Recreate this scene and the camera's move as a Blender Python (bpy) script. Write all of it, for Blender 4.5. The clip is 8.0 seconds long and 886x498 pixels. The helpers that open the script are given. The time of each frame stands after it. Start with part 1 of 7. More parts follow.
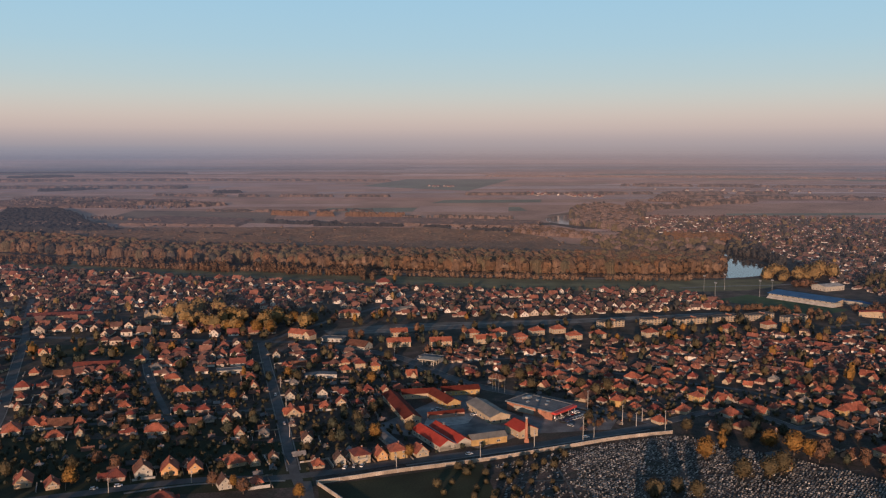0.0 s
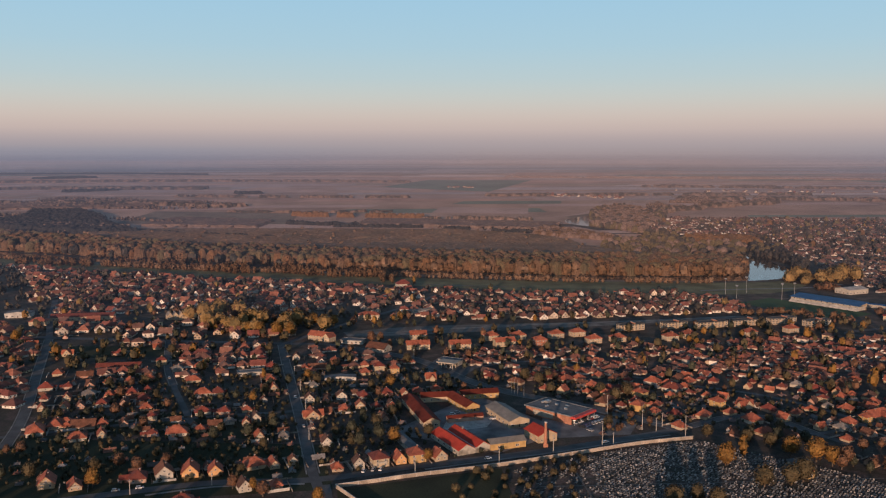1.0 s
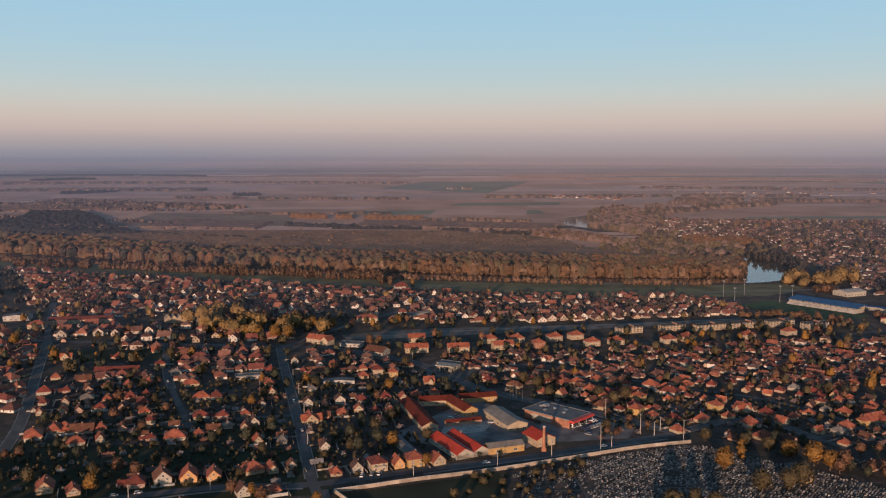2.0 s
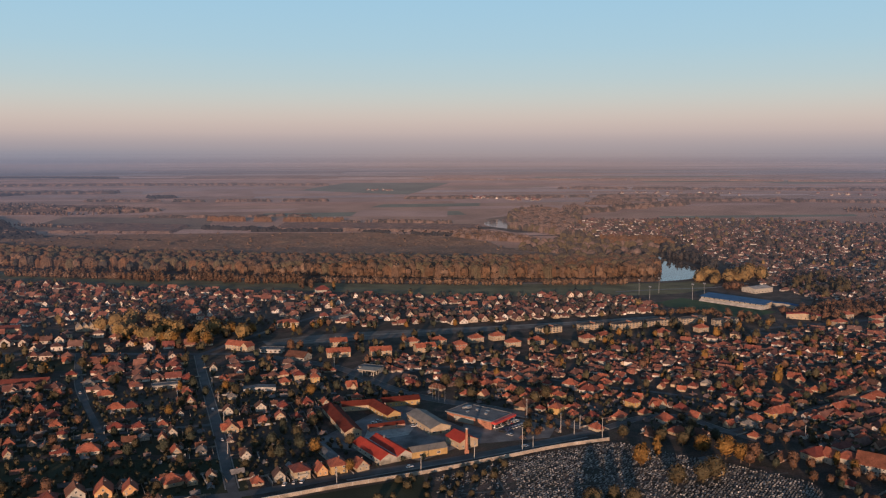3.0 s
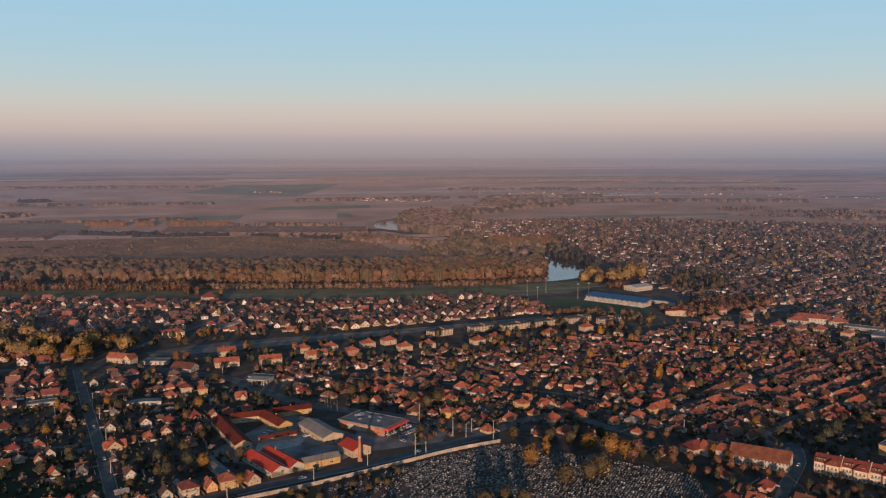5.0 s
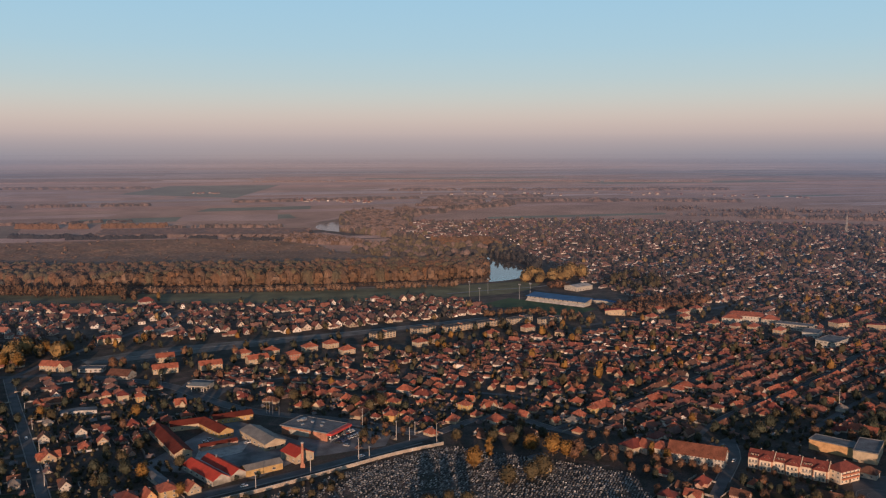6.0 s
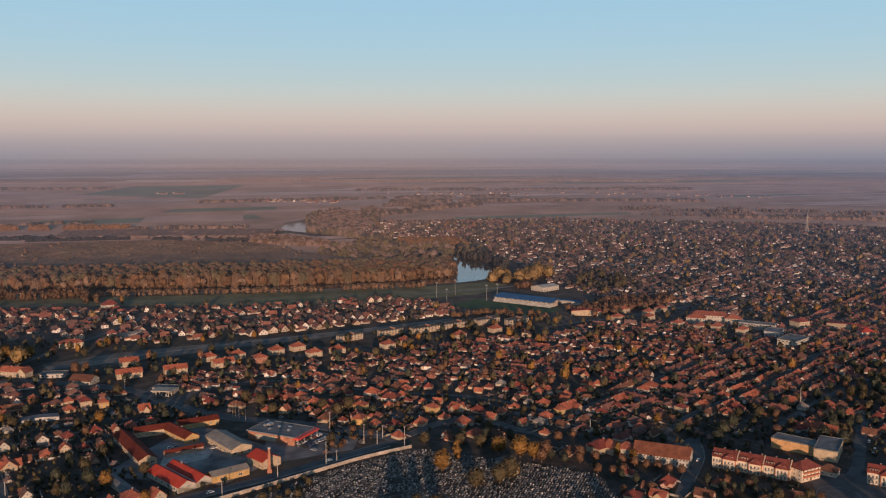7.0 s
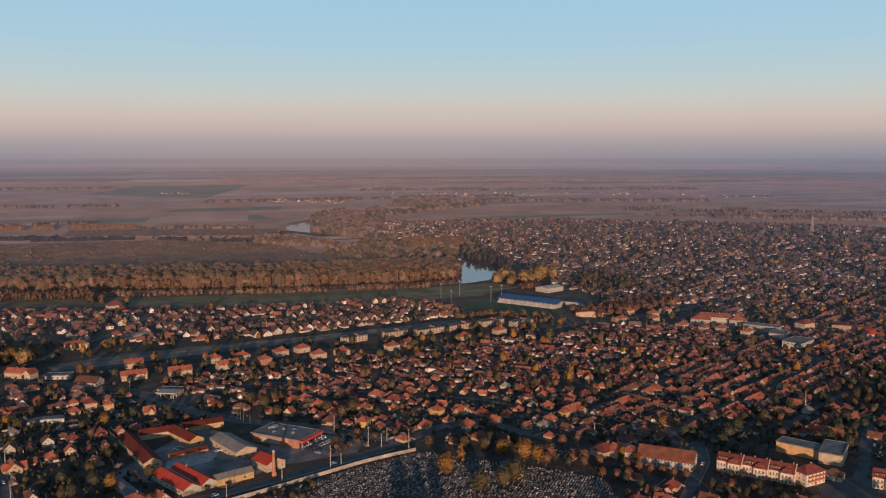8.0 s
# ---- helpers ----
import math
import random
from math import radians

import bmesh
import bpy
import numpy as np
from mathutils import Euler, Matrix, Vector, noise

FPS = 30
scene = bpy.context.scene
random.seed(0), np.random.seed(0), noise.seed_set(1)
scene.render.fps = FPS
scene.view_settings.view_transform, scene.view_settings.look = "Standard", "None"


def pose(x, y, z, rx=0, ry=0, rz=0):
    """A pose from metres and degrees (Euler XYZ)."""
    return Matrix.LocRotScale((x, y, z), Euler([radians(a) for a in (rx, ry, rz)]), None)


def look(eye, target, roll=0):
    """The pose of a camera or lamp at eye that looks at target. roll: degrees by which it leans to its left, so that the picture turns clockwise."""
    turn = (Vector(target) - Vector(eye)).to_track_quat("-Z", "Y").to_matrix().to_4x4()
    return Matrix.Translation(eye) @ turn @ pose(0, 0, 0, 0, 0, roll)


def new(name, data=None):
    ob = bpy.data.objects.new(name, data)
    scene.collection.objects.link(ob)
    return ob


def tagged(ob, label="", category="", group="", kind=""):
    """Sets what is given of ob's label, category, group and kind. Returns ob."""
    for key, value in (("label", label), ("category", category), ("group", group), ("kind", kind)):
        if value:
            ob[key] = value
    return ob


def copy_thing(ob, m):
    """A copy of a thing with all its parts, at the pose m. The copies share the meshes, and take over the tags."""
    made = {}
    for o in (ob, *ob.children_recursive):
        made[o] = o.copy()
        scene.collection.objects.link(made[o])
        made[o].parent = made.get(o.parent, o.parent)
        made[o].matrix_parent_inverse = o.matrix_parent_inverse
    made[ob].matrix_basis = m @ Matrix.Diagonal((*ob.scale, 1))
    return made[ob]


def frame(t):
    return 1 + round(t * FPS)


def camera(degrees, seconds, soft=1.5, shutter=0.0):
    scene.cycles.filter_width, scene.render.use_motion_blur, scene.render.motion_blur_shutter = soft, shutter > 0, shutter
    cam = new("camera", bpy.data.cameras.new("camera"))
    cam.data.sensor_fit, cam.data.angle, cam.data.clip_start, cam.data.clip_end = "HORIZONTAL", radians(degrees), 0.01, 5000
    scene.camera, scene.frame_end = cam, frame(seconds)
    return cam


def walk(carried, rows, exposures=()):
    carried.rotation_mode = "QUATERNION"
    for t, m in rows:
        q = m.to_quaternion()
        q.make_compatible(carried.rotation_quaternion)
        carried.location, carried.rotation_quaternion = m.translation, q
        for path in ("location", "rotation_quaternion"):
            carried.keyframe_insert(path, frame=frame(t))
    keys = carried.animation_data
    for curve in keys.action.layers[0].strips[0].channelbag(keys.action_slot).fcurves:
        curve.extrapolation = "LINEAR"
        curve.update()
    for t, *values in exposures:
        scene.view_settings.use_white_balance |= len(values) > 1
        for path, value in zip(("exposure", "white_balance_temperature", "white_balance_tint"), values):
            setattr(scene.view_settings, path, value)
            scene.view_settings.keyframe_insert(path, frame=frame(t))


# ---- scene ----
cam = camera(54.61, 8.0, soft=1.2)

# seconds, place in metres, then yaw, pitch and roll in degrees
PATH = [
    (0, -0.00, 0.01, 170.02, -0.011, -6.402, 0.028),
    (0.5, 0.15, 0.12, 171.13, 0.589, -6.381, 0.014),
    (1, 0.27, 0.13, 172.24, 1.311, -6.387, 0.003),
    (1.2, 0.31, 0.07, 172.69, 1.580, -6.377, -0.004),
    (2.3, 0.51, -0.24, 175.13, 0.630, -6.323, -0.041),
    (2.5, 0.55, -0.30, 175.58, -0.232, -6.313, -0.048),
    (2.7, 0.57, -0.40, 176.03, -1.360, -6.309, -0.060),
    (3, 0.61, -0.54, 176.71, -4.062, -6.304, -0.078),
    (3.2, 0.63, -0.65, 177.16, -5.970, -6.305, -0.099),
    (3.5, 0.66, -0.81, 177.84, -9.297, -6.306, -0.130),
    (3.7, 0.68, -0.92, 178.30, -10.350, -6.309, -0.134),
    (4, 0.70, -1.08, 178.99, -10.459, -6.313, -0.140),
    (4.2, 0.71, -1.17, 179.46, -10.520, -6.314, -0.131),
    (5.3, 0.76, -1.70, 182.03, -12.260, -6.319, -0.083),
    (5.5, 0.77, -1.79, 182.50, -13.050, -6.320, -0.074),
    (5.8, 0.78, -1.88, 183.22, -14.330, -6.333, -0.073),
    (6, 0.79, -1.94, 183.70, -15.270, -6.341, -0.073),
    (6.2, 0.79, -1.97, 184.19, -16.240, -6.349, -0.064),
    (6.5, 0.80, -2.02, 184.93, -17.353, -6.362, -0.051),
    (7, 0.81, -2.01, 186.17, -17.476, -6.396, -0.035),
    (7.5, 0.82, -1.90, 187.44, -17.324, -6.432, -0.010),
    (8, 0.83, -1.68, 188.73, -17.187, -6.459, -0.019),
]
walk(cam, [(t, pose(x, y, z, 90 + pitch, 0, yaw) @ pose(0, 0, 0, 0, 0, roll)) for t, x, y, z, yaw, pitch, roll in PATH])

# ---- light: a low sun behind the drone, hazy evening sky ----
SUN_EL, SUN_AZ = 6.3, 193.0          # degrees; azimuth clockwise from +y
sun_way = Vector((math.sin(radians(SUN_AZ)) * math.cos(radians(SUN_EL)),
                  math.cos(radians(SUN_AZ)) * math.cos(radians(SUN_EL)), math.sin(radians(SUN_EL))))
sun = new("sun", bpy.data.lights.new("sun", "SUN"))
sun.data.energy, sun.data.angle, sun.data.color = 5.0, radians(0.6), (1.0, 0.633, 0.435)
sun.matrix_world = look(sun_way * 900, (0, 0, 0))


def srgb(r, g, b):
    """Linear colour from 0..255 values."""
    return tuple(((c / 255 + 0.055) / 1.055) ** 2.4 if c > 10 else c / 255 / 12.92 for c in (r, g, b))


def fill_ramp(node, stops):
    """Sets the stops (place, colour) of a colour ramp, in rising order."""
    els = node.color_ramp.elements
    els[0].position, els[1].position = stops[0][0], stops[-1][0]
    els[0].color, els[1].color = (*stops[0][1], 1), (*stops[-1][1], 1)
    for place, colour in stops[1:-1]:
        els.new(place).color = (*colour, 1)


world = bpy.data.worlds.new("world")
scene.world = world
world.use_nodes = True
wn, wl = world.node_tree.nodes, world.node_tree.links
wn.clear()
w_out = wn.new("ShaderNodeOutputWorld")
w_sky = wn.new("ShaderNodeTexSky")
w_sky.sky_type, w_sky.sun_disc = "NISHITA", False
w_sky.sun_elevation, w_sky.sun_rotation = radians(SUN_EL), radians(SUN_AZ)
w_sky.dust_density, w_sky.ozone_density = 1.5, 2.6
w_bg = wn.new("ShaderNodeBackground")
w_bg.inputs[1].default_value = 0.15
wl.new(w_sky.outputs[0], w_bg.inputs[0])
# the hazy belt low over the horizon, all round
w_co = wn.new("ShaderNodeTexCoord")
w_xyz = wn.new("ShaderNodeSeparateXYZ")
wl.new(w_co.outputs["Generated"], w_xyz.inputs[0])
w_map = wn.new("ShaderNodeMapRange")
w_map.inputs["From Min"].default_value, w_map.inputs["From Max"].default_value = -0.03, 0.20
wl.new(w_xyz.outputs[2], w_map.inputs[0])
w_ramp = wn.new("ShaderNodeValToRGB")
w_ramp.color_ramp.interpolation = "B_SPLINE"
BELT = [(-0.030, (130, 122, 128)), (-0.010, (146, 137, 143)), (0.000, (161, 151, 155)), (0.009, (172, 160, 163)), (0.022, (190, 173, 170)),
        (0.040, (208, 190, 180)), (0.062, (200, 203, 197)), (0.085, (186, 204, 208)), (0.120, (172, 204, 219)), (0.185, (157, 199, 225))]
fill_ramp(w_ramp, [((z + 0.03) / 0.23, srgb(*c)) for z, c in BELT])
wl.new(w_map.outputs[0], w_ramp.inputs[0])
w_belt = wn.new("ShaderNodeBackground")
wl.new(w_ramp.outputs[0], w_belt.inputs[0])
w_up = wn.new("ShaderNodeMapRange")
w_up.interpolation_type = "SMOOTHSTEP"
w_up.inputs["From Min"].default_value, w_up.inputs["From Max"].default_value = 0.18, 0.5
wl.new(w_xyz.outputs[2], w_up.inputs[0])
w_mix = wn.new("ShaderNodeMixShader")
wl.new(w_up.outputs[0], w_mix.inputs[0])
wl.new(w_belt.outputs[0], w_mix.inputs[1])
wl.new(w_bg.outputs[0], w_mix.inputs[2])
wl.new(w_mix.outputs[0], w_out.inputs[0])

# ---- materials ----
def mat(name, colors, rough=0.85, grain=0.6, grain_amt=0.25, patch=12.0, patch_amt=0.25, bump=0.0, bump_size=0.5,
        pick="object", metal=0.0, rows=0.0, spec=0.3, dull=0.12):
    """A worn surface: a colour picked per object (or island, or by noise) from a list, a fine grain and broad stains in metres,
    and a relief of grain or of rows (tile courses, sheet ribs)."""
    colors = [tuple((1 - dull) * v + dull * sum(c) / 3 for v in c) for c in colors]
    m = bpy.data.materials.new(name)
    m.use_nodes = True
    n, l = m.node_tree.nodes, m.node_tree.links
    b = n["Principled BSDF"]
    b.inputs["Roughness"].default_value, b.inputs["Metallic"].default_value = rough, metal
    b.inputs["Specular IOR Level"].default_value = spec
    co = n.new("ShaderNodeNewGeometry")
    ramp = n.new("ShaderNodeValToRGB")
    while len(ramp.color_ramp.elements) < max(2, len(colors)):
        ramp.color_ramp.elements.new(0.5)
    for i, el in enumerate(ramp.color_ramp.elements):
        el.position = i / max(1, len(ramp.color_ramp.elements) - 1)
        el.color = (*colors[min(i, len(colors) - 1)], 1)
    if pick == "object":
        src = n.new("ShaderNodeObjectInfo").outputs["Random"]
    elif pick == "island":
        src = co.outputs["Random Per Island"]
    else:
        big = n.new("ShaderNodeTexNoise")
        big.inputs["Scale"].default_value, big.inputs["Detail"].default_value = 1.0 / pick, 3
        l.new(co.outputs["Position"], big.inputs["Vector"])
        spread = n.new("ShaderNodeMapRange")
        spread.inputs["From Min"].default_value, spread.inputs["From Max"].default_value = 0.3, 0.7
        l.new(big.outputs[0], spread.inputs[0])
        src = spread.outputs[0]
    l.new(src, ramp.inputs[0])
    last = ramp.outputs[0]
    for size, amount, detail in ((patch, patch_amt, 4), (grain, grain_amt, 3)):
        if amount <= 0:
            continue
        tex = n.new("ShaderNodeTexNoise")
        tex.inputs["Scale"].default_value, tex.inputs["Detail"].default_value = 1.0 / size, detail
        l.new(co.outputs["Position"], tex.inputs["Vector"])
        rng = n.new("ShaderNodeMapRange")
        rng.inputs["From Min"].default_value, rng.inputs["From Max"].default_value = 0.3, 0.7
        rng.inputs["To Min"].default_value, rng.inputs["To Max"].default_value = 1 - amount, 1 + amount
        l.new(tex.outputs[0], rng.inputs[0])
        mul = n.new("ShaderNodeMix")
        mul.data_type, mul.blend_type = "RGBA", "MULTIPLY"
        mul.inputs[0].default_value = 1.0
        l.new(last, mul.inputs[6])
        l.new(rng.outputs[0], mul.inputs[7])
        last = mul.outputs[2]
    l.new(last, b.inputs["Base Color"])
    if bump > 0:
        bp = n.new("ShaderNodeBump")
        bp.inputs["Strength"].default_value, bp.inputs["Distance"].default_value = bump, 0.1
        if rows > 0:
            oc = n.new("ShaderNodeTexCoord")
            wave = n.new("ShaderNodeTexWave")
            wave.bands_direction = "Y"
            wave.inputs["Scale"].default_value, wave.inputs["Distortion"].default_value = 1.0 / rows / 3.14, 0.6
            l.new(oc.outputs["Object"], wave.inputs["Vector"])
            l.new(wave.outputs[1], bp.inputs["Height"])
        else:
            tex = n.new("ShaderNodeTexNoise")
            tex.inputs["Scale"].default_value = 1.0 / bump_size
            l.new(co.outputs["Position"], tex.inputs["Vector"])
            l.new(tex.outputs[0], bp.inputs["Height"])
        l.new(bp.outputs[0], b.inputs["Normal"])
    return m


TILE_ORANGE = mat("tile_orange", [(0.306, 0.0823, 0.0411), (0.359, 0.0996, 0.0509), (0.245, 0.0679, 0.039)], 0.8, 0.5, 0.3, 3.0, 0.3, 0.5, rows=0.35, dull=0.1)
TILE_RED = mat("tile_red", [(0.178, 0.0343, 0.0226), (0.216, 0.0425, 0.0266), (0.158, 0.0398, 0.0266)], 0.75, 0.5, 0.3, 3.0, 0.25, 0.5, rows=0.35, dull=0.14)
TILE_BROWN = mat("tile_brown", [(0.124, 0.0523, 0.0331), (0.161, 0.0697, 0.043), (0.0952, 0.0523, 0.0397)], 0.85, 0.5, 0.35, 3.0, 0.3, 0.5, rows=0.35, dull=0.04)
TILE_SCHOOL = mat("tile_red_brown", [(0.19, 0.066, 0.036)], 0.8, 0.5, 0.3, 3.0, 0.3, 0.5, rows=0.35, dull=0.05)
TILE_GREY = mat("tile_grey", [(0.16, 0.136, 0.12), (0.224, 0.2, 0.176)], 0.8, 0.5, 0.3, 3.0, 0.3, 0.5, rows=0.35, dull=0.04)
ROOF_SCARLET = mat("sheet_scarlet", [(0.36, 0.042, 0.026), (0.41, 0.05, 0.03)], 0.75, 0.4, 0.15, 6.0, 0.22, 0.4, rows=0.6, spec=0.12, dull=0.04)
ROOF_DARKRED = mat("sheet_dark_red", [(0.125, 0.026, 0.017), (0.155, 0.032, 0.02)], 0.85, 0.4, 0.15, 6.0, 0.25, 0.4, rows=0.6, spec=0.1, dull=0.05)
ROOF_SHEET = mat("sheet_grey", [(0.176, 0.156, 0.129), (0.216, 0.195, 0.167)], 0.7, 0.5, 0.2, 5.0, 0.25, 0.4, rows=0.8)
ROOF_FELT = mat("roof_felt", [(0.116, 0.125, 0.135), (0.146, 0.153, 0.161)], 0.9, 0.6, 0.25, 6.0, 0.35, 0.2)
ROOF_TAR = mat("roof_tar", [(0.06, 0.058, 0.06), (0.08, 0.077, 0.075)], 0.9, 0.6, 0.25, 6.0, 0.35, 0.2)
ROOF_BLUE = mat("sheet_blue", [(0.028, 0.109, 0.231), (0.0364, 0.126, 0.266)], 0.85, 0.6, 0.15, 8.0, 0.2, 0.4, rows=0.8, spec=0.08, dull=0.04)
PLASTER_WHITE = mat("plaster_white", [(0.349, 0.313, 0.253), (0.415, 0.373, 0.307), (0.305, 0.272, 0.218)], 0.9, 0.4, 0.12, 2.5, 0.2, 0.15)
PLASTER_CREAM = mat("plaster_cream", [(0.37, 0.267, 0.162), (0.404, 0.312, 0.2), (0.319, 0.236, 0.157)], 0.9, 0.4, 0.12, 2.5, 0.2, 0.15)
PLASTER_YELLOW = mat("plaster_yellow", [(0.434, 0.261, 0.076), (0.395, 0.261, 0.117)], 0.9, 0.4, 0.12, 2.5, 0.2, 0.15)
PLASTER_ROSE = mat("plaster_rose", [(0.45, 0.25, 0.18), (0.40, 0.27, 0.20), (0.36, 0.18, 0.12)], 0.9, 0.4, 0.15, 2.5, 0.2, 0.15)
BRICK = mat("brick_red", [(0.30, 0.12, 0.07), (0.36, 0.15, 0.085)], 0.9, 0.3, 0.3, 2.0, 0.25, 0.4, rows=0.25)
CONCRETE = mat("concrete", [(0.34, 0.32, 0.29), (0.40, 0.38, 0.35)], 0.9, 0.5, 0.2, 4.0, 0.3, 0.2)
WALL_STONE = mat("cemetery_wall_plaster", [(0.303, 0.238, 0.18), (0.361, 0.296, 0.231), (0.238, 0.188, 0.144)], 0.9, 0.6, 0.3, 8.0, 0.35, 0.3, pick=14.0)
ASPHALT = mat("asphalt", [(0.0833, 0.0833, 0.086), (0.112, 0.112, 0.113)], 0.85, 0.4, 0.2, 9.0, 0.3, 0.1, pick=30.0)
PAVING = mat("pale_paving", [(0.184, 0.172, 0.161), (0.241, 0.23, 0.213)], 0.9, 0.5, 0.2, 6.0, 0.3, 0.1, pick=18.0)
GRAVEL = mat("yard_gravel", [(0.105, 0.0992, 0.0945), (0.158, 0.141, 0.126), (0.087, 0.0896, 0.0805)], 0.95, 0.6, 0.3, 14.0, 0.4, 0.2, pick=25.0)
YARD = mat("yard_concrete", [(0.137, 0.136, 0.141), (0.189, 0.184, 0.183), (0.105, 0.105, 0.109)], 0.9, 0.5, 0.25, 12.0, 0.4, 0.2, pick=20.0)
GROUND = mat("garden_soil_and_grass", [(0.0564, 0.0475, 0.0332), (0.075, 0.0541, 0.0452), (0.0469, 0.0437, 0.0319), (0.103, 0.0695, 0.0585), (0.0532, 0.0491, 0.0373)],
             0.95, 1.2, 0.45, 16.0, 0.4, 0.5, 1.0, pick=22.0)
GRASS = mat("grass", [(0.0225, 0.03, 0.0119), (0.0306, 0.0368, 0.0147), (0.0403, 0.0368, 0.0175)], 0.95, 1.0, 0.35, 25.0, 0.35, 0.4, 0.8, pick=40.0)
MEADOW = mat("river_meadow_grass", [(0.135, 0.128, 0.056), (0.155, 0.138, 0.062), (0.105, 0.112, 0.05)], 0.95, 1.5, 0.3, 30.0, 0.4, 0.3, 0.8, pick=55.0)
PITCH = mat("pitch_grass", [(0.03, 0.075, 0.022), (0.04, 0.095, 0.03)], 0.95, 1.0, 0.25, 12.0, 0.2, 0.2, 0.6, pick=20.0)
WATER = mat("river_water", [(0.05, 0.055, 0.052)], 0.04, 1, 0, 10, 0, 0.04, 2.5, spec=0.85)
level = WATER.node_tree.nodes.new("ShaderNodeCombineXYZ")
level.inputs[2].default_value = 1.0
WATER.node_tree.links.new(level.outputs[0], WATER.node_tree.nodes["Bump"].inputs["Normal"])
GLASS = mat("window_glass", [(0.02, 0.023, 0.028), (0.05, 0.05, 0.05)], 0.12, 1, 0, 3, 0.2, spec=0.6)
FRAME = mat("window_frame", [(0.55, 0.53, 0.5)], 0.6, 0.3, 0.1, 2, 0.1)
DOORWOOD = mat("door_wood", [(0.12, 0.06, 0.03), (0.20, 0.11, 0.06)], 0.6, 0.2, 0.25, 1.0, 0.2)
STEEL = mat("galvanised_steel", [(0.38, 0.38, 0.38)], 0.45, 0.3, 0.1, 2, 0.15, metal=0.6)
POLE = mat("concrete_pole", [(0.42, 0.38, 0.33), (0.36, 0.33, 0.29)], 0.9, 0.3, 0.2, 2, 0.2)
GRAVE = mat("grave_stone", [(0.037, 0.037, 0.0407), (0.111, 0.111, 0.107), (0.267, 0.255, 0.241), (0.0592, 0.0592, 0.0592), (0.37, 0.355, 0.334), (0.0445, 0.0429, 0.0429), (0.0739, 0.0739, 0.0739)],
            0.55, 0.3, 0.25, 1.5, 0.3, pick="island")
BARK = mat("bark", [(0.07, 0.05, 0.035), (0.10, 0.075, 0.055)], 0.95, 0.2, 0.4, 1.0, 0.3, 0.4, 0.2)
LEAF_GOLD = mat("leaves_gold", [(0.198, 0.0976, 0.0138), (0.231, 0.113, 0.0165), (0.166, 0.0861, 0.0152), (0.207, 0.0886, 0.0138)], 0.8, 1.2, 0.25, 5.0, 0.3, pick="island")
LEAF_RUST = mat("leaves_rust", [(0.142, 0.0657, 0.033), (0.174, 0.0788, 0.0358), (0.103, 0.0547, 0.033), (0.0868, 0.0503, 0.0358)], 0.8, 1.2, 0.25, 5.0, 0.3, pick="island")
LEAF_OLIVE = mat("leaves_olive", [(0.0731, 0.0569, 0.0259), (0.0861, 0.0641, 0.0281), (0.0589, 0.0486, 0.0238), (0.091, 0.062, 0.0281)], 0.8, 1.2, 0.25, 5.0, 0.3, pick="island")
LEAF_GREEN = mat("leaves_dark_green", [(0.04, 0.0444, 0.0275), (0.0525, 0.0552, 0.033), (0.0338, 0.0384, 0.0262)], 0.8, 1.2, 0.4, 5.0, 0.3, pick="island")
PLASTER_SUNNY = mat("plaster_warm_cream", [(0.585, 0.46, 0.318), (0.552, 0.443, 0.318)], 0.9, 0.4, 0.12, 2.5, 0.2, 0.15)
RENDER_RED = mat("brick_red_render", [(0.42, 0.15, 0.075), (0.38, 0.13, 0.065)], 0.9, 0.4, 0.15, 2.5, 0.2, 0.15)
# leaf tints muted towards grey, so distance haze sits in the colour
LEAF_HAZED = mat("haze_muted_leaves", [(0.0575, 0.0493, 0.0442), (0.0446, 0.0454, 0.0413), (0.0713, 0.0532, 0.0442), (0.0397, 0.0414, 0.0384)], 0.9, 2.0, 0.2, 12.0, 0.3, pick="island")
LEAF_AMBER = mat("amber_leaves", [(0.208, 0.13, 0.042), (0.249, 0.146, 0.0446), (0.166, 0.115, 0.042)], 0.85, 1.5, 0.25, 8.0, 0.3, pick="island")
PLASTER_OCHRE = mat("plaster_ochre", [(0.513, 0.283, 0.111)], 0.9, 0.4, 0.12, 3.0, 0.25, 0.15)
LEAF_WOOD = mat("autumn_forest_leaves", [(0.124, 0.0664, 0.0341), (0.151, 0.0795, 0.0397), (0.0974, 0.0609, 0.0352), (0.136, 0.0658, 0.0308), (0.0865, 0.0592, 0.0374)], 0.85, 3.0, 0.3, 16.0, 0.35, pick="island", dull=0.04)
CROWN_BROWN = mat("forest_brown_crowns", [(0.098, 0.0589, 0.0375), (0.113, 0.0659, 0.0407), (0.0836, 0.0548, 0.0366)], 0.9, 1.6, 0.4, 9.0, 0.25, 0.6, 1.2, pick=30.0, dull=0.05)
CROWN_OLIVE = mat("forest_olive_crowns", [(0.0893, 0.0678, 0.0386), (0.103, 0.0755, 0.042), (0.075, 0.0616, 0.0386)], 0.9, 1.6, 0.4, 9.0, 0.25, 0.6, 1.2, pick=30.0, dull=0.05)
CROWN_RUST = mat("forest_rust_crowns", [(0.121, 0.0616, 0.0308), (0.136, 0.0684, 0.033), (0.102, 0.0561, 0.0308)], 0.9, 1.6, 0.4, 9.0, 0.25, 0.6, 1.2, pick=30.0, dull=0.05)
# dark bluish crowns: the shade on these woods is in the colour
CROWN_SHADED = mat("forest_shaded_crowns", [(0.0223, 0.0225, 0.026), (0.027, 0.0257, 0.028), (0.0187, 0.021, 0.026)], 0.9, 1.6, 0.35, 9.0, 0.25, 0.6, 1.2, pick=30.0)
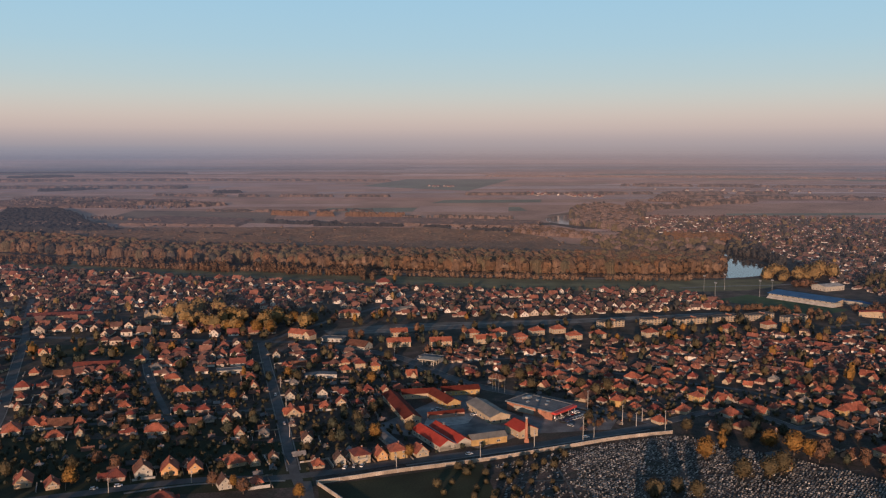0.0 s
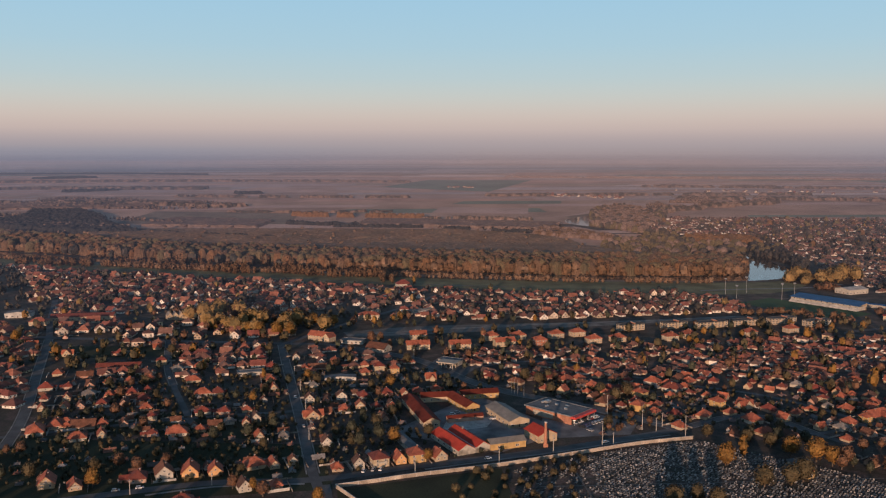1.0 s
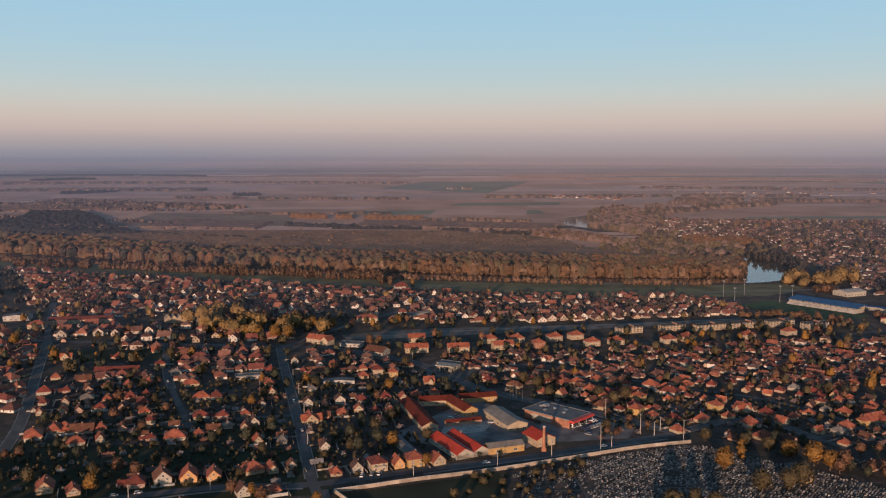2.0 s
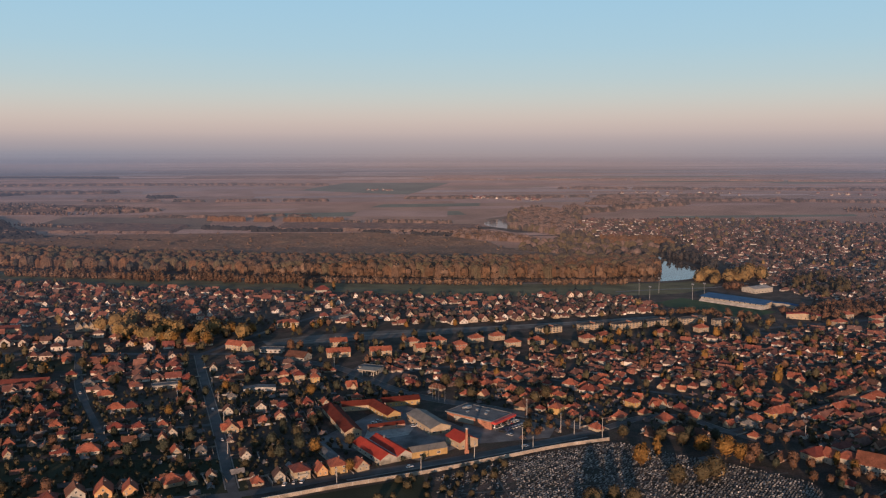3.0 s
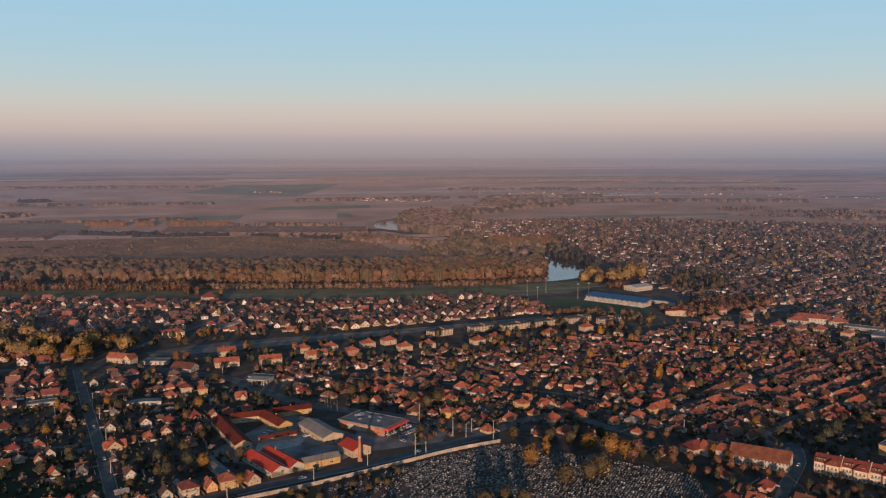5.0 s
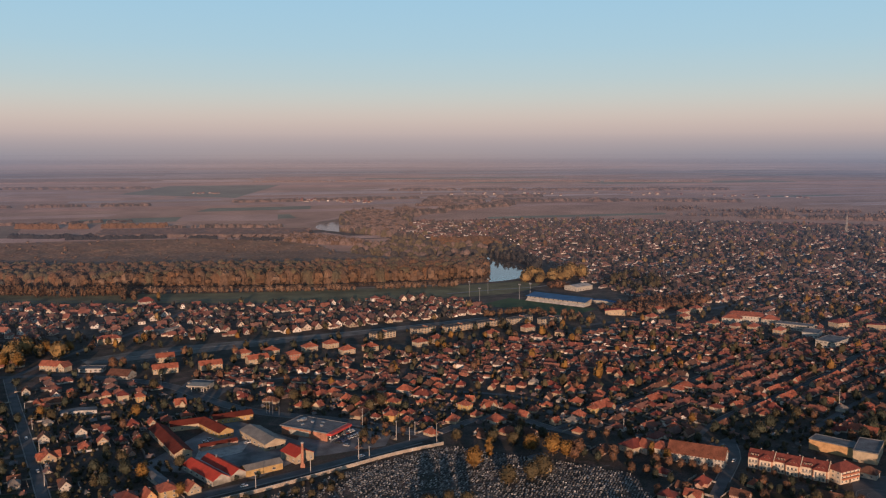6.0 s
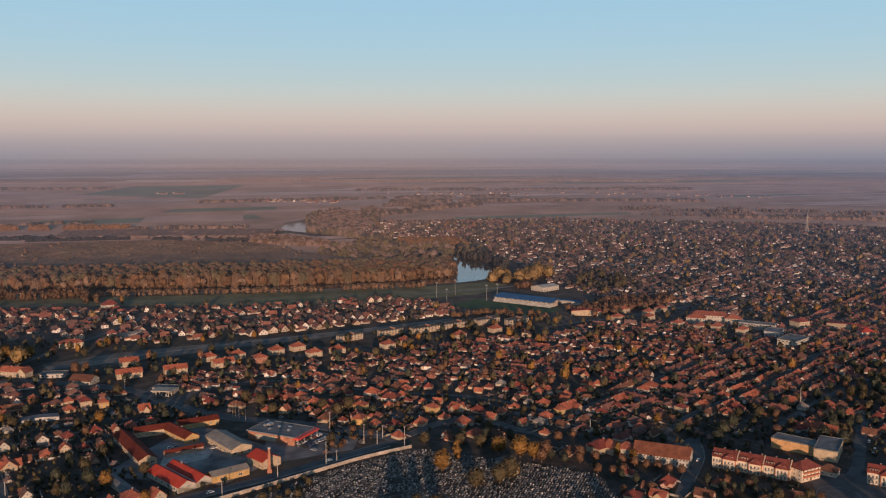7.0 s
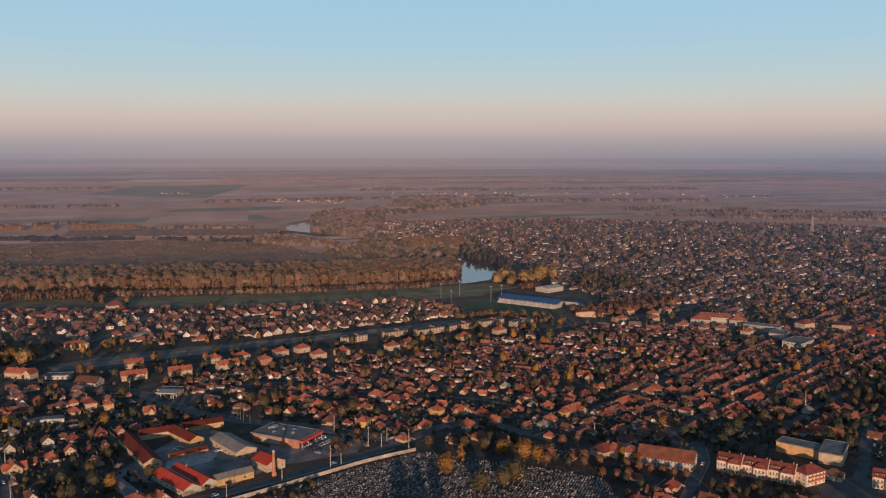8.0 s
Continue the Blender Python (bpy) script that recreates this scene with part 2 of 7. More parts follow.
CROWN_BARE = mat("forest_bare_crowns", [(0.136, 0.0908, 0.0757), (0.158, 0.102, 0.0832), (0.112, 0.0795, 0.0682)], 0.9, 2.5, 0.35, 12.0, 0.25, 0.6, 1.5, pick=40.0)
LEAF_BARE = mat("bare_twigs", [(0.169, 0.116, 0.0945), (0.203, 0.132, 0.105), (0.142, 0.103, 0.0864)], 0.9, 4.0, 0.35, 40.0, 0.3, pick="island")
LEAF_PLANT = mat("young_wood_canopy", [(0.162, 0.0991, 0.0586), (0.193, 0.112, 0.0676), (0.141, 0.0953, 0.0586)], 0.9, 5.0, 0.3, 60.0, 0.25, pick=40.0)
LEAF_WILLOW = mat("grey_olive_leaves", [(0.161, 0.099, 0.0643), (0.195, 0.116, 0.0704), (0.132, 0.0896, 0.0612), (0.176, 0.0936, 0.0581)], 0.9, 4.0, 0.3, 30.0, 0.35, pick="island", dull=0.05)
# crown tints darkened and blued: dimmer, hazier light put into the colour
CROWN_DIMMED = mat("dimmed_crowns", [(0.05, 0.04, 0.036), (0.066, 0.05, 0.042), (0.036, 0.034, 0.034), (0.058, 0.042, 0.038)], 0.9, 1.6, 0.35, 9.0, 0.25, 0.6, 1.2, pick=14.0)
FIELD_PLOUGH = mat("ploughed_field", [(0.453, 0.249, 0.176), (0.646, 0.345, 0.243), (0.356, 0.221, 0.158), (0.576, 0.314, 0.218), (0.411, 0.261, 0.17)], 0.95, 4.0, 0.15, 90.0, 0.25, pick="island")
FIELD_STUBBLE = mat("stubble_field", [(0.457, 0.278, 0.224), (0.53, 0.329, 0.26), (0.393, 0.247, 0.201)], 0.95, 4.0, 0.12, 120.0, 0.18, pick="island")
FIELD_GREEN = mat("winter_wheat", [(0.19, 0.21, 0.15), (0.21, 0.22, 0.16)], 0.95, 4.0, 0.15, 90.0, 0.2, pick="island")
# farmland for the far plain, with distance haze put into its pale colour
FIELD_HAZED = mat("haze_paled_farmland", [(0.561, 0.389, 0.33), (0.66, 0.44, 0.363), (0.44, 0.33, 0.292), (0.506, 0.363, 0.319)], 0.95, 20.0, 0.12, 300.0, 0.2, pick="island")
FIELD_DARK = mat("plantation_floor", [(0.205, 0.142, 0.0975), (0.244, 0.167, 0.116)], 0.95, 3.0, 0.3, 60.0, 0.3, pick=70.0)
FENCE = mat("fence_boards", [(0.2, 0.17, 0.14), (0.34, 0.32, 0.29), (0.13, 0.1, 0.08), (0.26, 0.22, 0.17)], 0.9, 0.3, 0.3, 2.0, 0.3, pick="island")
CAR_PAINTS = [mat("car_paint_" + k, [c], 0.3, 1, 0, 2, 0.1, spec=0.5) for k, c in
              (("white", (0.7, 0.7, 0.7)), ("silver", (0.38, 0.39, 0.4)), ("black", (0.02, 0.02, 0.022)), ("red", (0.35, 0.03, 0.02)), ("blue", (0.04, 0.08, 0.2)))]
RUBBER = mat("rubber", [(0.02, 0.02, 0.02)], 0.9, 1, 0, 1, 0)
SIGN_RED = mat("red_panel", [(0.5, 0.04, 0.03)], 0.5, 1, 0.1, 2, 0.1)


# ---- mesh tools ----
class Geo:
    """Collects faces, each with a material slot, into one mesh."""

    def __init__(self):
        self.v, self.f, self.m = [], [], []

    def face(self, points, slot=0):
        k = len(self.v)
        self.v.extend([tuple(p) for p in points])
        self.f.append(tuple(range(k, k + len(points))))
        self.m.append(slot)

    def solid(self, points, faces, slot=0, at=None):
        k = len(self.v)
        self.v.extend([tuple(at @ Vector(p)) if at else tuple(p) for p in points])
        self.f.extend([tuple(k + i for i in f) for f in faces])
        self.m.extend([slot] * len(faces))

    def box(self, x0, x1, y0, y1, z0, z1, slot=0, at=None):
        p = [(x, y, z) for z in (z0, z1) for x, y in ((x0, y0), (x1, y0), (x1, y1), (x0, y1))]
        self.solid(p, [(3, 2, 1, 0), (4, 5, 6, 7), (0, 1, 5, 4), (1, 2, 6, 5), (2, 3, 7, 6), (3, 0, 4, 7)], slot, at)

    def tube(self, x, y, z0, z1, r0, r1, n=8, slot=0, at=None):
        p = [(x + r * math.cos(6.2832 * i / n), y + r * math.sin(6.2832 * i / n), z) for z, r in ((z0, r0), (z1, r1)) for i in range(n)]
        f = [(i, (i + 1) % n, n + (i + 1) % n, n + i) for i in range(n)] + [tuple(range(n - 1, -1, -1)), tuple(range(n, 2 * n))]
        self.solid(p, f, slot, at)

    def mesh(self, name, *materials):
        me = bpy.data.meshes.new(name)
        me.from_pydata(self.v, [], self.f)
        for m in materials:
            me.materials.append(m)
        if len(materials) > 1:
            me.polygons.foreach_set("material_index", self.m)
        return me


def link(name, mesh, parent=None, m=None, label=""):
    ob = new(name, mesh)
    if parent:
        ob.parent = parent
    if m is not None:
        ob.matrix_basis = m
    return tagged(ob, label)


def smooth_line(points, step):
    """A Catmull-Rom line through the points, sampled about every step metres."""
    pts = [Vector(p) for p in points]
    pts = [2 * pts[0] - pts[1]] + pts + [2 * pts[-1] - pts[-2]]
    out = []
    for a, b, c, d in zip(pts, pts[1:], pts[2:], pts[3:]):
        n = max(1, int((c - b).length / step))
        for i in range(n):
            t = i / n
            out.append(0.5 * (2 * b + (c - a) * t + (2 * a - 5 * b + 4 * c - d) * t * t + (3 * b - a - 3 * c + d) * t ** 3))
    return out + [pts[-2]]


# The plain runs on to the horizon; past NEAR its distances are drawn together towards RIM, every point kept in its own direction.
NEAR, RIM, EYE = 1600.0, 4300.0, 179.0


def lay(x, y, lift=0.0):
    """The place on the land of the point (x, y) of the plan."""
    d = math.hypot(x, y)
    if d <= NEAR:
        return (x, y, lift)
    short = d * RIM / (d + RIM - NEAR)
    k = short / d
    return (x * k, y * k, EYE * (1 - k) + lift * k)


def shrink(x, y):
    """How much smaller things are drawn at (x, y)."""
    d = math.hypot(x, y)
    return 1.0 if d <= NEAR else RIM / (d + RIM - NEAR)


def ribbon(name, points, width, z, material, step=12.0, label="", widths=None):
    line = smooth_line([(x, y, wide) for (x, y), wide in zip(points, widths or [width] * len(points))], step)
    geo, rows = Geo(), []
    for i, p in enumerate(line):
        way = (line[min(i + 1, len(line) - 1)] - line[max(i - 1, 0)]).normalized()
        off = Vector((-way.y, way.x, 0)).normalized() * p.z * 0.5
        rows.append([lay(*(p + off).xy, z), lay(*(p - off).xy, z)])
    geo.v = [v for r in rows for v in r]
    geo.f = [(2 * i, 2 * i + 1, 2 * i + 3, 2 * i + 2) for i in range(len(rows) - 1)]
    geo.m = [0] * len(geo.f)
    return tagged(link(name, geo.mesh(name, material)), label, kind="structure")


def sheet(name, corners, z, material, cells=6, label="", into=None):
    """A patch of land with four corners, an object of its own or one more piece of the land in into."""
    a, b, c, d = [Vector(p) for p in corners]
    geo = into or Geo()
    k = len(geo.v)
    for i in range(cells + 1):
        for j in range(cells + 1):
            s, t = i / cells, j / cells
            geo.v.append(lay(*(a * (1 - s) * (1 - t) + b * s * (1 - t) + c * s * t + d * (1 - s) * t), z))
    n = cells + 1
    geo.f += [(k + i * n + j, k + (i + 1) * n + j, k + (i + 1) * n + j + 1, k + i * n + j + 1) for i in range(cells) for j in range(cells)]
    geo.m = [0] * len(geo.f)
    if into is None:
        tagged(link(name, geo.mesh(name, material)), label, kind="structure")


def inside(p, poly):
    x, y = p
    hit = False
    for (x0, y0), (x1, y1) in zip(poly, poly[1:] + poly[:1]):
        if (y0 > y) != (y1 > y) and x < (x1 - x0) * (y - y0) / (y1 - y0) + x0:
            hit = not hit
    return hit


def scatter(poly, n, seed, gap=0.0, clear=()):
    """n random places in a polygon, gap metres apart, outside the polygons in clear."""
    rnd, out, grid = random.Random(seed), [], {}
    xs, ys = [p[0] for p in poly], [p[1] for p in poly]
    for _ in range(n * 12):
        if len(out) >= n:
            break
        p = (rnd.uniform(min(xs), max(xs)), rnd.uniform(min(ys), max(ys)))
        if not inside(p, poly) or any(inside(p, c) for c in clear):
            continue
        if gap:
            k = (int(p[0] // gap), int(p[1] // gap))
            if any(math.dist(p, q) < gap for i in (-1, 0, 1) for j in (-1, 0, 1) for q in grid.get((k[0] + i, k[1] + j), ())):
                continue
            grid.setdefault(k, []).append(p)
        out.append(p)
    return out

# ---- the land ----
def build_ground():
    rings = [0, 60, 120, 200, 300, 420, 560, 720, 900, 1100, 1300, 1500, 1600, 1700, 1800, 1900, 2000, 2100, 2200, 2300, 2400, 2500, 2600, 2700, 2850, 3000, 3200, 3400, 3650, 3900, 4200, 4500, 4900, 5300,
             5800, 6400, 7200, 8000, 9200, 10500, 12500, 14500, 22000, 40000, 120000, 2000000]
    spokes, geo = 144, Geo()
    geo.v.append((0, 0, 0))
    for r in rings[1:]:
        for i in range(spokes):
            a = 6.283185 * i / spokes
            geo.v.append(lay(r * math.sin(a), r * math.cos(a)))
    for k in range(len(rings) - 1):
        for i in range(spokes):
            j = (i + 1) % spokes
            if k == 0:
                geo.f.append((0, 1 + j, 1 + i))
            else:
                p, q = 1 + (k - 1) * spokes, 1 + k * spokes
                geo.f.append((p + i, p + j, q + j, q + i))
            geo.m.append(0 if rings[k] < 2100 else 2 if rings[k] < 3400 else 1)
    ob = link("ground", geo.mesh("ground", GROUND, FIELD_HAZED, FIELD_PLOUGH))
    tagged(ob, "flat dark ground of gardens running out into hazy farmland", "ground", kind="structure")


build_ground()

taken = {}


def mark(x, y, r):
    taken.setdefault((int(x // 20), int(y // 20)), []).append((x, y, r))


def free(x, y, r):
    i, j = int(x // 20), int(y // 20)
    return all(math.hypot(x - a, y - b) > r + s for di in (-1, 0, 1) for dj in (-1, 0, 1) for a, b, s in taken.get((i + di, j + dj), ()))


def road(name, points, width, label, material=ASPHALT, z=0.06):
    ob = ribbon(name, points, width, z, material, label=label)
    for p in smooth_line([(x, y, 0) for x, y in points], 4.0):
        mark(p.x, p.y, width / 2 + 0.4)
    return ob


def kerbs(points, width, wide=0.8):
    """Pale paved footpaths along both sides of a street."""
    pts = [Vector(p) for p in points]
    for side in (-1, 1):
        line = []
        for i, p in enumerate(pts):
            way = (pts[min(i + 1, len(pts) - 1)] - pts[max(i - 1, 0)]).normalized()
            line.append(tuple(p + Vector((-way.y, way.x)) * side * (width / 2 + wide * 0.8)))
        ribbon("pavement", line, wide, 0.16, PAVING, label="narrow pale paved footpath beside a street")


MAIN = [(250, 432), (196, 478), (137, 526), (84, 574), (35, 606), (3, 641), (-40, 706), (-114, 756), (-150, 762), (-329, 776), (-520, 800)]
FRONT = [(-300, 368), (-176, 416), (-128, 432), (-78, 437), (-26, 458), (21, 474), (55, 487), (95, 505), (137, 526)]
road("road", MAIN[2:], 8.5, "grey asphalt main road through the town")
road("road", FRONT, 7.5, "grey asphalt road along the cemetery wall", z=0.075)
road("road", [(-70, 415), (-80, 445), (-101, 526), (-122, 604), (-145, 689), (-163, 758)], 5.6, "grey asphalt street between houses", z=0.09)
road("road", [(-72, 430), (-64, 395), (-50, 330)], 7.0, "grey asphalt street beside a dark field", z=0.08)
road("road", [(-172, 528), (-215, 620), (-237, 672), (-270, 770)], 4.4, "pale asphalt side street between gardens", z=0.09)
road("road", [(-268, 480), (-289, 544), (-341, 670), (-384, 775), (-428, 869), (-480, 990)], 6.0, "asphalt street at the edge of the gardens", z=0.1)
road("road", [(-330, 480), (-237, 518), (-172, 543), (-101, 560)], 5.0, "narrow asphalt cross street", z=0.085)
road("road", [(137, 526), (178, 553), (202, 550), (219, 518), (231, 500)], 5.5, "narrow asphalt street behind the cemetery", z=0.09)
road("road", [(219, 518), (263, 540), (326, 574), (392, 613), (507, 679), (565, 713), (649, 756), (860, 880), (1090, 1010)], 3.9, "asphalt street lined with tiled houses", z=0.1)
road("road", [(303, 477), (331, 501), (358, 517), (400, 538), (480, 581), (514, 601), (572, 641), (653, 680), (860, 790), (1100, 920)], 3.9, "asphalt street lined with tiled houses", z=0.1)
road("road", [(385, 470), (470, 520), (560, 560), (680, 620), (900, 730)], 4.4, "asphalt street between gardens", z=0.1)
road("road", [(215, 340), (257, 386), (275, 406), (304, 438), (316, 460), (303, 477)], 6.5, "asphalt street beside the school", z=0.08)
road("road", [(318, 338), (350, 368), (385, 395), (413, 423), (470, 480)], 7.0, "asphalt street behind the town houses", z=0.09)
road("road", [(-163, 758), (-120, 850), (-60, 960), (-30, 1040)], 6.0, "asphalt street towards the river", z=0.07)
road("road", [(420, 800), (368, 815), (403, 838), (477, 855), (560, 880), (700, 930)], 7.0, "asphalt road past the sports ground", z=0.09)
road("road", [(-30, 648), (60, 700), (150, 640), (219, 600), (263, 540)], 4.5, "narrow lane between gardens", z=0.08)
road("road", [(1180, 1280), (1230, 1180), (1180, 1080), (1240, 960), (1300, 880)], 14.0, "wide dark road curving through the far quarter", z=0.1)
for points, width in (([(231, 525), (263, 540), (326, 574), (392, 613), (507, 679), (565, 713), (649, 756), (860, 880)], 4.6), ([(331, 501), (358, 517), (400, 538), (480, 581), (514, 601), (572, 641), (653, 680), (860, 790)], 4.6),
                      ([(-80, 445), (-101, 526), (-122, 604), (-145, 689), (-163, 758)], 5.6), ([(137, 526), (84, 574), (35, 606), (3, 641), (-40, 706), (-114, 756)], 8.5), ([(-215, 620), (-237, 672), (-270, 770)], 4.4),
                      ([(-268, 480), (-289, 544), (-341, 670), (-384, 775)], 6.0), ([(137, 526), (178, 553), (202, 550), (219, 518)], 5.5), ([(275, 406), (304, 438), (316, 460)], 6.5)):
    kerbs(points, width)
ribbon("pavement", [(-160, 414), (-128, 426), (-82, 431)], 2.0, 0.18, PAVING, label="pale paved footpath beside the road")
ribbon("pavement", [(-20, 453), (21, 469), (55, 482), (95, 500), (128, 514)], 1.8, 0.18, PAVING, label="pale paved footpath along the cemetery wall")
ribbon("pavement", [(84, 566), (110, 545), (140, 531)], 2.0, 0.2, PAVING, label="pale kerb of the junction")
ribbon("roundabout", [(343 + 8.5 * math.cos(a * 0.5236), 364 + 8.5 * math.sin(a * 0.5236)) for a in range(13)], 5.0, 0.11, ASPHALT, 4, "asphalt ring of a small roundabout")
ribbon("kerb", [(343 + 11.3 * math.cos(a * 0.5236), 364 + 11.3 * math.sin(a * 0.5236)) for a in range(13)], 0.4, 0.2, PAVING, 4, "pale kerb round the roundabout")
ribbon("kerb", [(343 + 5.7 * math.cos(a * 0.5236), 364 + 5.7 * math.sin(a * 0.5236)) for a in range(13)], 0.35, 0.22, PAVING, 4, "pale inner kerb of the roundabout")
# rail yard and sports ground
ribbon("yard", [(-110, 800), (-48, 822), (44, 842), (163, 866), (318, 905)], 40, 0.05, GRAVEL, label="dark gravel yard with worn tracks", widths=[26, 38, 30, 20, 10])
ribbon("yard", [(-90, 806), (40, 846), (160, 872), (300, 905)], 3.0, 0.09, PAVING, label="pale worn track along the yard")
for p in smooth_line([(x, y, 0) for x, y in [(-110, 800), (-48, 822), (44, 842), (163, 866), (318, 905)]], 8):
    mark(p.x, p.y, 19)
sheet("factory_yard", [(-46, 515), (22, 480), (66, 520), (10, 600)], 0.05, YARD, label="grey concrete factory yard")
sheet("factory_yard", [(-13, 515), (16, 527), (22, 548), (-9, 545)], 0.11, CONCRETE, label="pale worn concrete apron")
sheet("car_park", [(45, 505), (104, 515), (112, 535), (60, 585)], 0.04, YARD, label="asphalt car park beside the supermarket")
sheet("forecourt", [(-34, 660), (0, 646), (16, 690), (-20, 712)], 0.045, ASPHALT, label="asphalt forecourt of the filling station")
sheet("square", [(318, 350), (356, 334), (388, 380), (352, 396)], 0.05, ASPHALT, label="asphalt junction round the roundabout")
sheet("lawn", [(228, 380), (300, 340), (330, 362), (262, 400)], 0.03, GRASS, label="dark grass between houses and the street")
sheet("school_yard", [(285, 420), (310, 440), (330, 475), (300, 462)], 0.05, ASPHALT, label="asphalt yard beside the school")
sheet("field", [(-64, 424), (22, 456), (34, 340), (-46, 320)], 0.05, GRASS, label="dark mown field behind the wall")
sheet("lawn", [(-345, 700), (-240, 712), (-232, 745), (-352, 748)], 0.05, GRASS, label="dark green lawn between houses")
sheet("meadow", [(-250, 420), (-185, 470), (-240, 510), (-320, 470)], 0.05, GRASS, label="dark green meadow beside gardens")
sheet("lawn", [(-330, 380), (-66, 424), (-84, 492), (-300, 500)], 0.03, GRASS, label="dark grass of the front gardens")
sheet("lawn", [(-240, 510), (-112, 500), (-125, 540), (-210, 556)], 0.03, GRASS, label="dark grass of the back gardens")
# riverside meadows
ribbon("meadow", [(-950, 1440), (-600, 1300), (-302, 1205), (-63, 1142), (84, 1112), (240, 1095), (370, 1100), (440, 1140)], 80, 0.05, MEADOW, 30, "green riverside meadow",
       widths=[90, 90, 80, 70, 90, 100, 90, 40])
ribbon("track", [(-600, 1282), (-302, 1182), (-63, 1122), (60, 1100)], 3, 0.1, GRAVEL, 30, "worn dyke track across the meadow")
ribbon("path", [(300, 1075), (370, 1090), (440, 1100), (500, 1130)], 5, 0.12, PAVING, 20, "pale path along the dyke")
sheet("sports_pitch", [(318, 985), (392, 884), (442, 921), (368, 1022)], 0.1, PITCH, label="green mown sports pitch")
RIVER = [(-1150, 1640), (-900, 1500), (-501, 1330), (-232, 1262), (13, 1212), (167, 1186), (330, 1176), (410, 1205), (452, 1262), (470, 1340), (482, 1420), (472, 1490),
         (456, 1550), (444, 1640), (434, 1712), (394, 1787), (355, 1904), (316, 2010), (288, 2110), (302, 2235), (345, 2330)]
ribbon("river", RIVER, 56, 0.12, WATER, 18, "calm dark river reflecting the sky", widths=[30, 30, 30, 28, 26, 26, 40, 72, 76, 40, 24, 12, 9, 7, 5, 5, 6, 24, 58, 54, 24])
ribbon("river_bank", [(250, 2320), (300, 2370), (350, 2450), (385, 2560)], 34, 0.3, FIELD_STUBBLE, 25, "pale sandy bank of the far river bend", widths=[8, 20, 26, 12])
# brown strip stands in for a dark reflection in the bend's water
ribbon("river_bank", [(286, 2270), (322, 2330), (366, 2430)], 60, 0.1, FIELD_DARK, 25, "brown strip for the dark reflection in the far river bend", widths=[30, 64, 30])
ribbon("river_bank", [(-900, 1466), (-501, 1298), (-232, 1233), (13, 1184), (167, 1159), (330, 1149)], 10, 0.08, FIELD_DARK, 25, "bare brown river bank")

# ---- the plain beyond the river ----
sheet("plantation", [(-900, 1900), (-640, 1560), (400, 1350), (330, 1760)], 0.2, FIELD_DARK, 10, "brown floor of a young tree plantation")


sheet("field", [(120, 1590), (265, 1500), (310, 1700), (140, 1800)], 0.3, FIELD_PLOUGH, 8, "brown field inside the river bend")
sheet("field", [(150, 1990), (275, 1850), (318, 1880), (262, 2010)], 0.3, FIELD_PLOUGH, 8, "brown field inside the far river bend")


def fields():
    """Long narrow fields in slanting bands, coarser with the distance."""
    rnd = random.Random(5)
    kinds = [(FIELD_PLOUGH, "ploughed brown field"), (FIELD_STUBBLE, "pale stubble field"), (FIELD_GREEN, "green winter wheat field"), (FIELD_HAZED, "haze-coloured pale farmland")]
    far_land = [Geo() for _ in kinds]
    d, slope = 1500.0, -0.10
    while d < 40000:
        deep = d * rnd.uniform(0.02, 0.075)
        slope = min(0.12, max(-0.2, slope + rnd.uniform(-0.05, 0.05)))
        x = -0.95 * d - rnd.uniform(0, 400)
        while x < 1.05 * d:
            wide = d * rnd.uniform(0.06, 0.34)
            lean = rnd.uniform(-0.25, 0.25) * deep
            # the field kind with haze in its colour takes over with distance
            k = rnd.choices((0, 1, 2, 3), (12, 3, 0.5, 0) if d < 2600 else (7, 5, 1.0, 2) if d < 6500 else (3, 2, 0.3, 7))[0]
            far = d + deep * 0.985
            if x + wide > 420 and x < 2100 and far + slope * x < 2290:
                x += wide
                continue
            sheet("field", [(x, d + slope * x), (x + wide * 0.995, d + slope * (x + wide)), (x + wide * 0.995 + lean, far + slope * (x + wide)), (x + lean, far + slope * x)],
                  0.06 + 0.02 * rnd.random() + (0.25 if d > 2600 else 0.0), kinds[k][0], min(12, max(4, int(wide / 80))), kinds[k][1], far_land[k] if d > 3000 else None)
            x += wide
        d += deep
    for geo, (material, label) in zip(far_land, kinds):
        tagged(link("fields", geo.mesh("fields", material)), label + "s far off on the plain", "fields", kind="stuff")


fields()
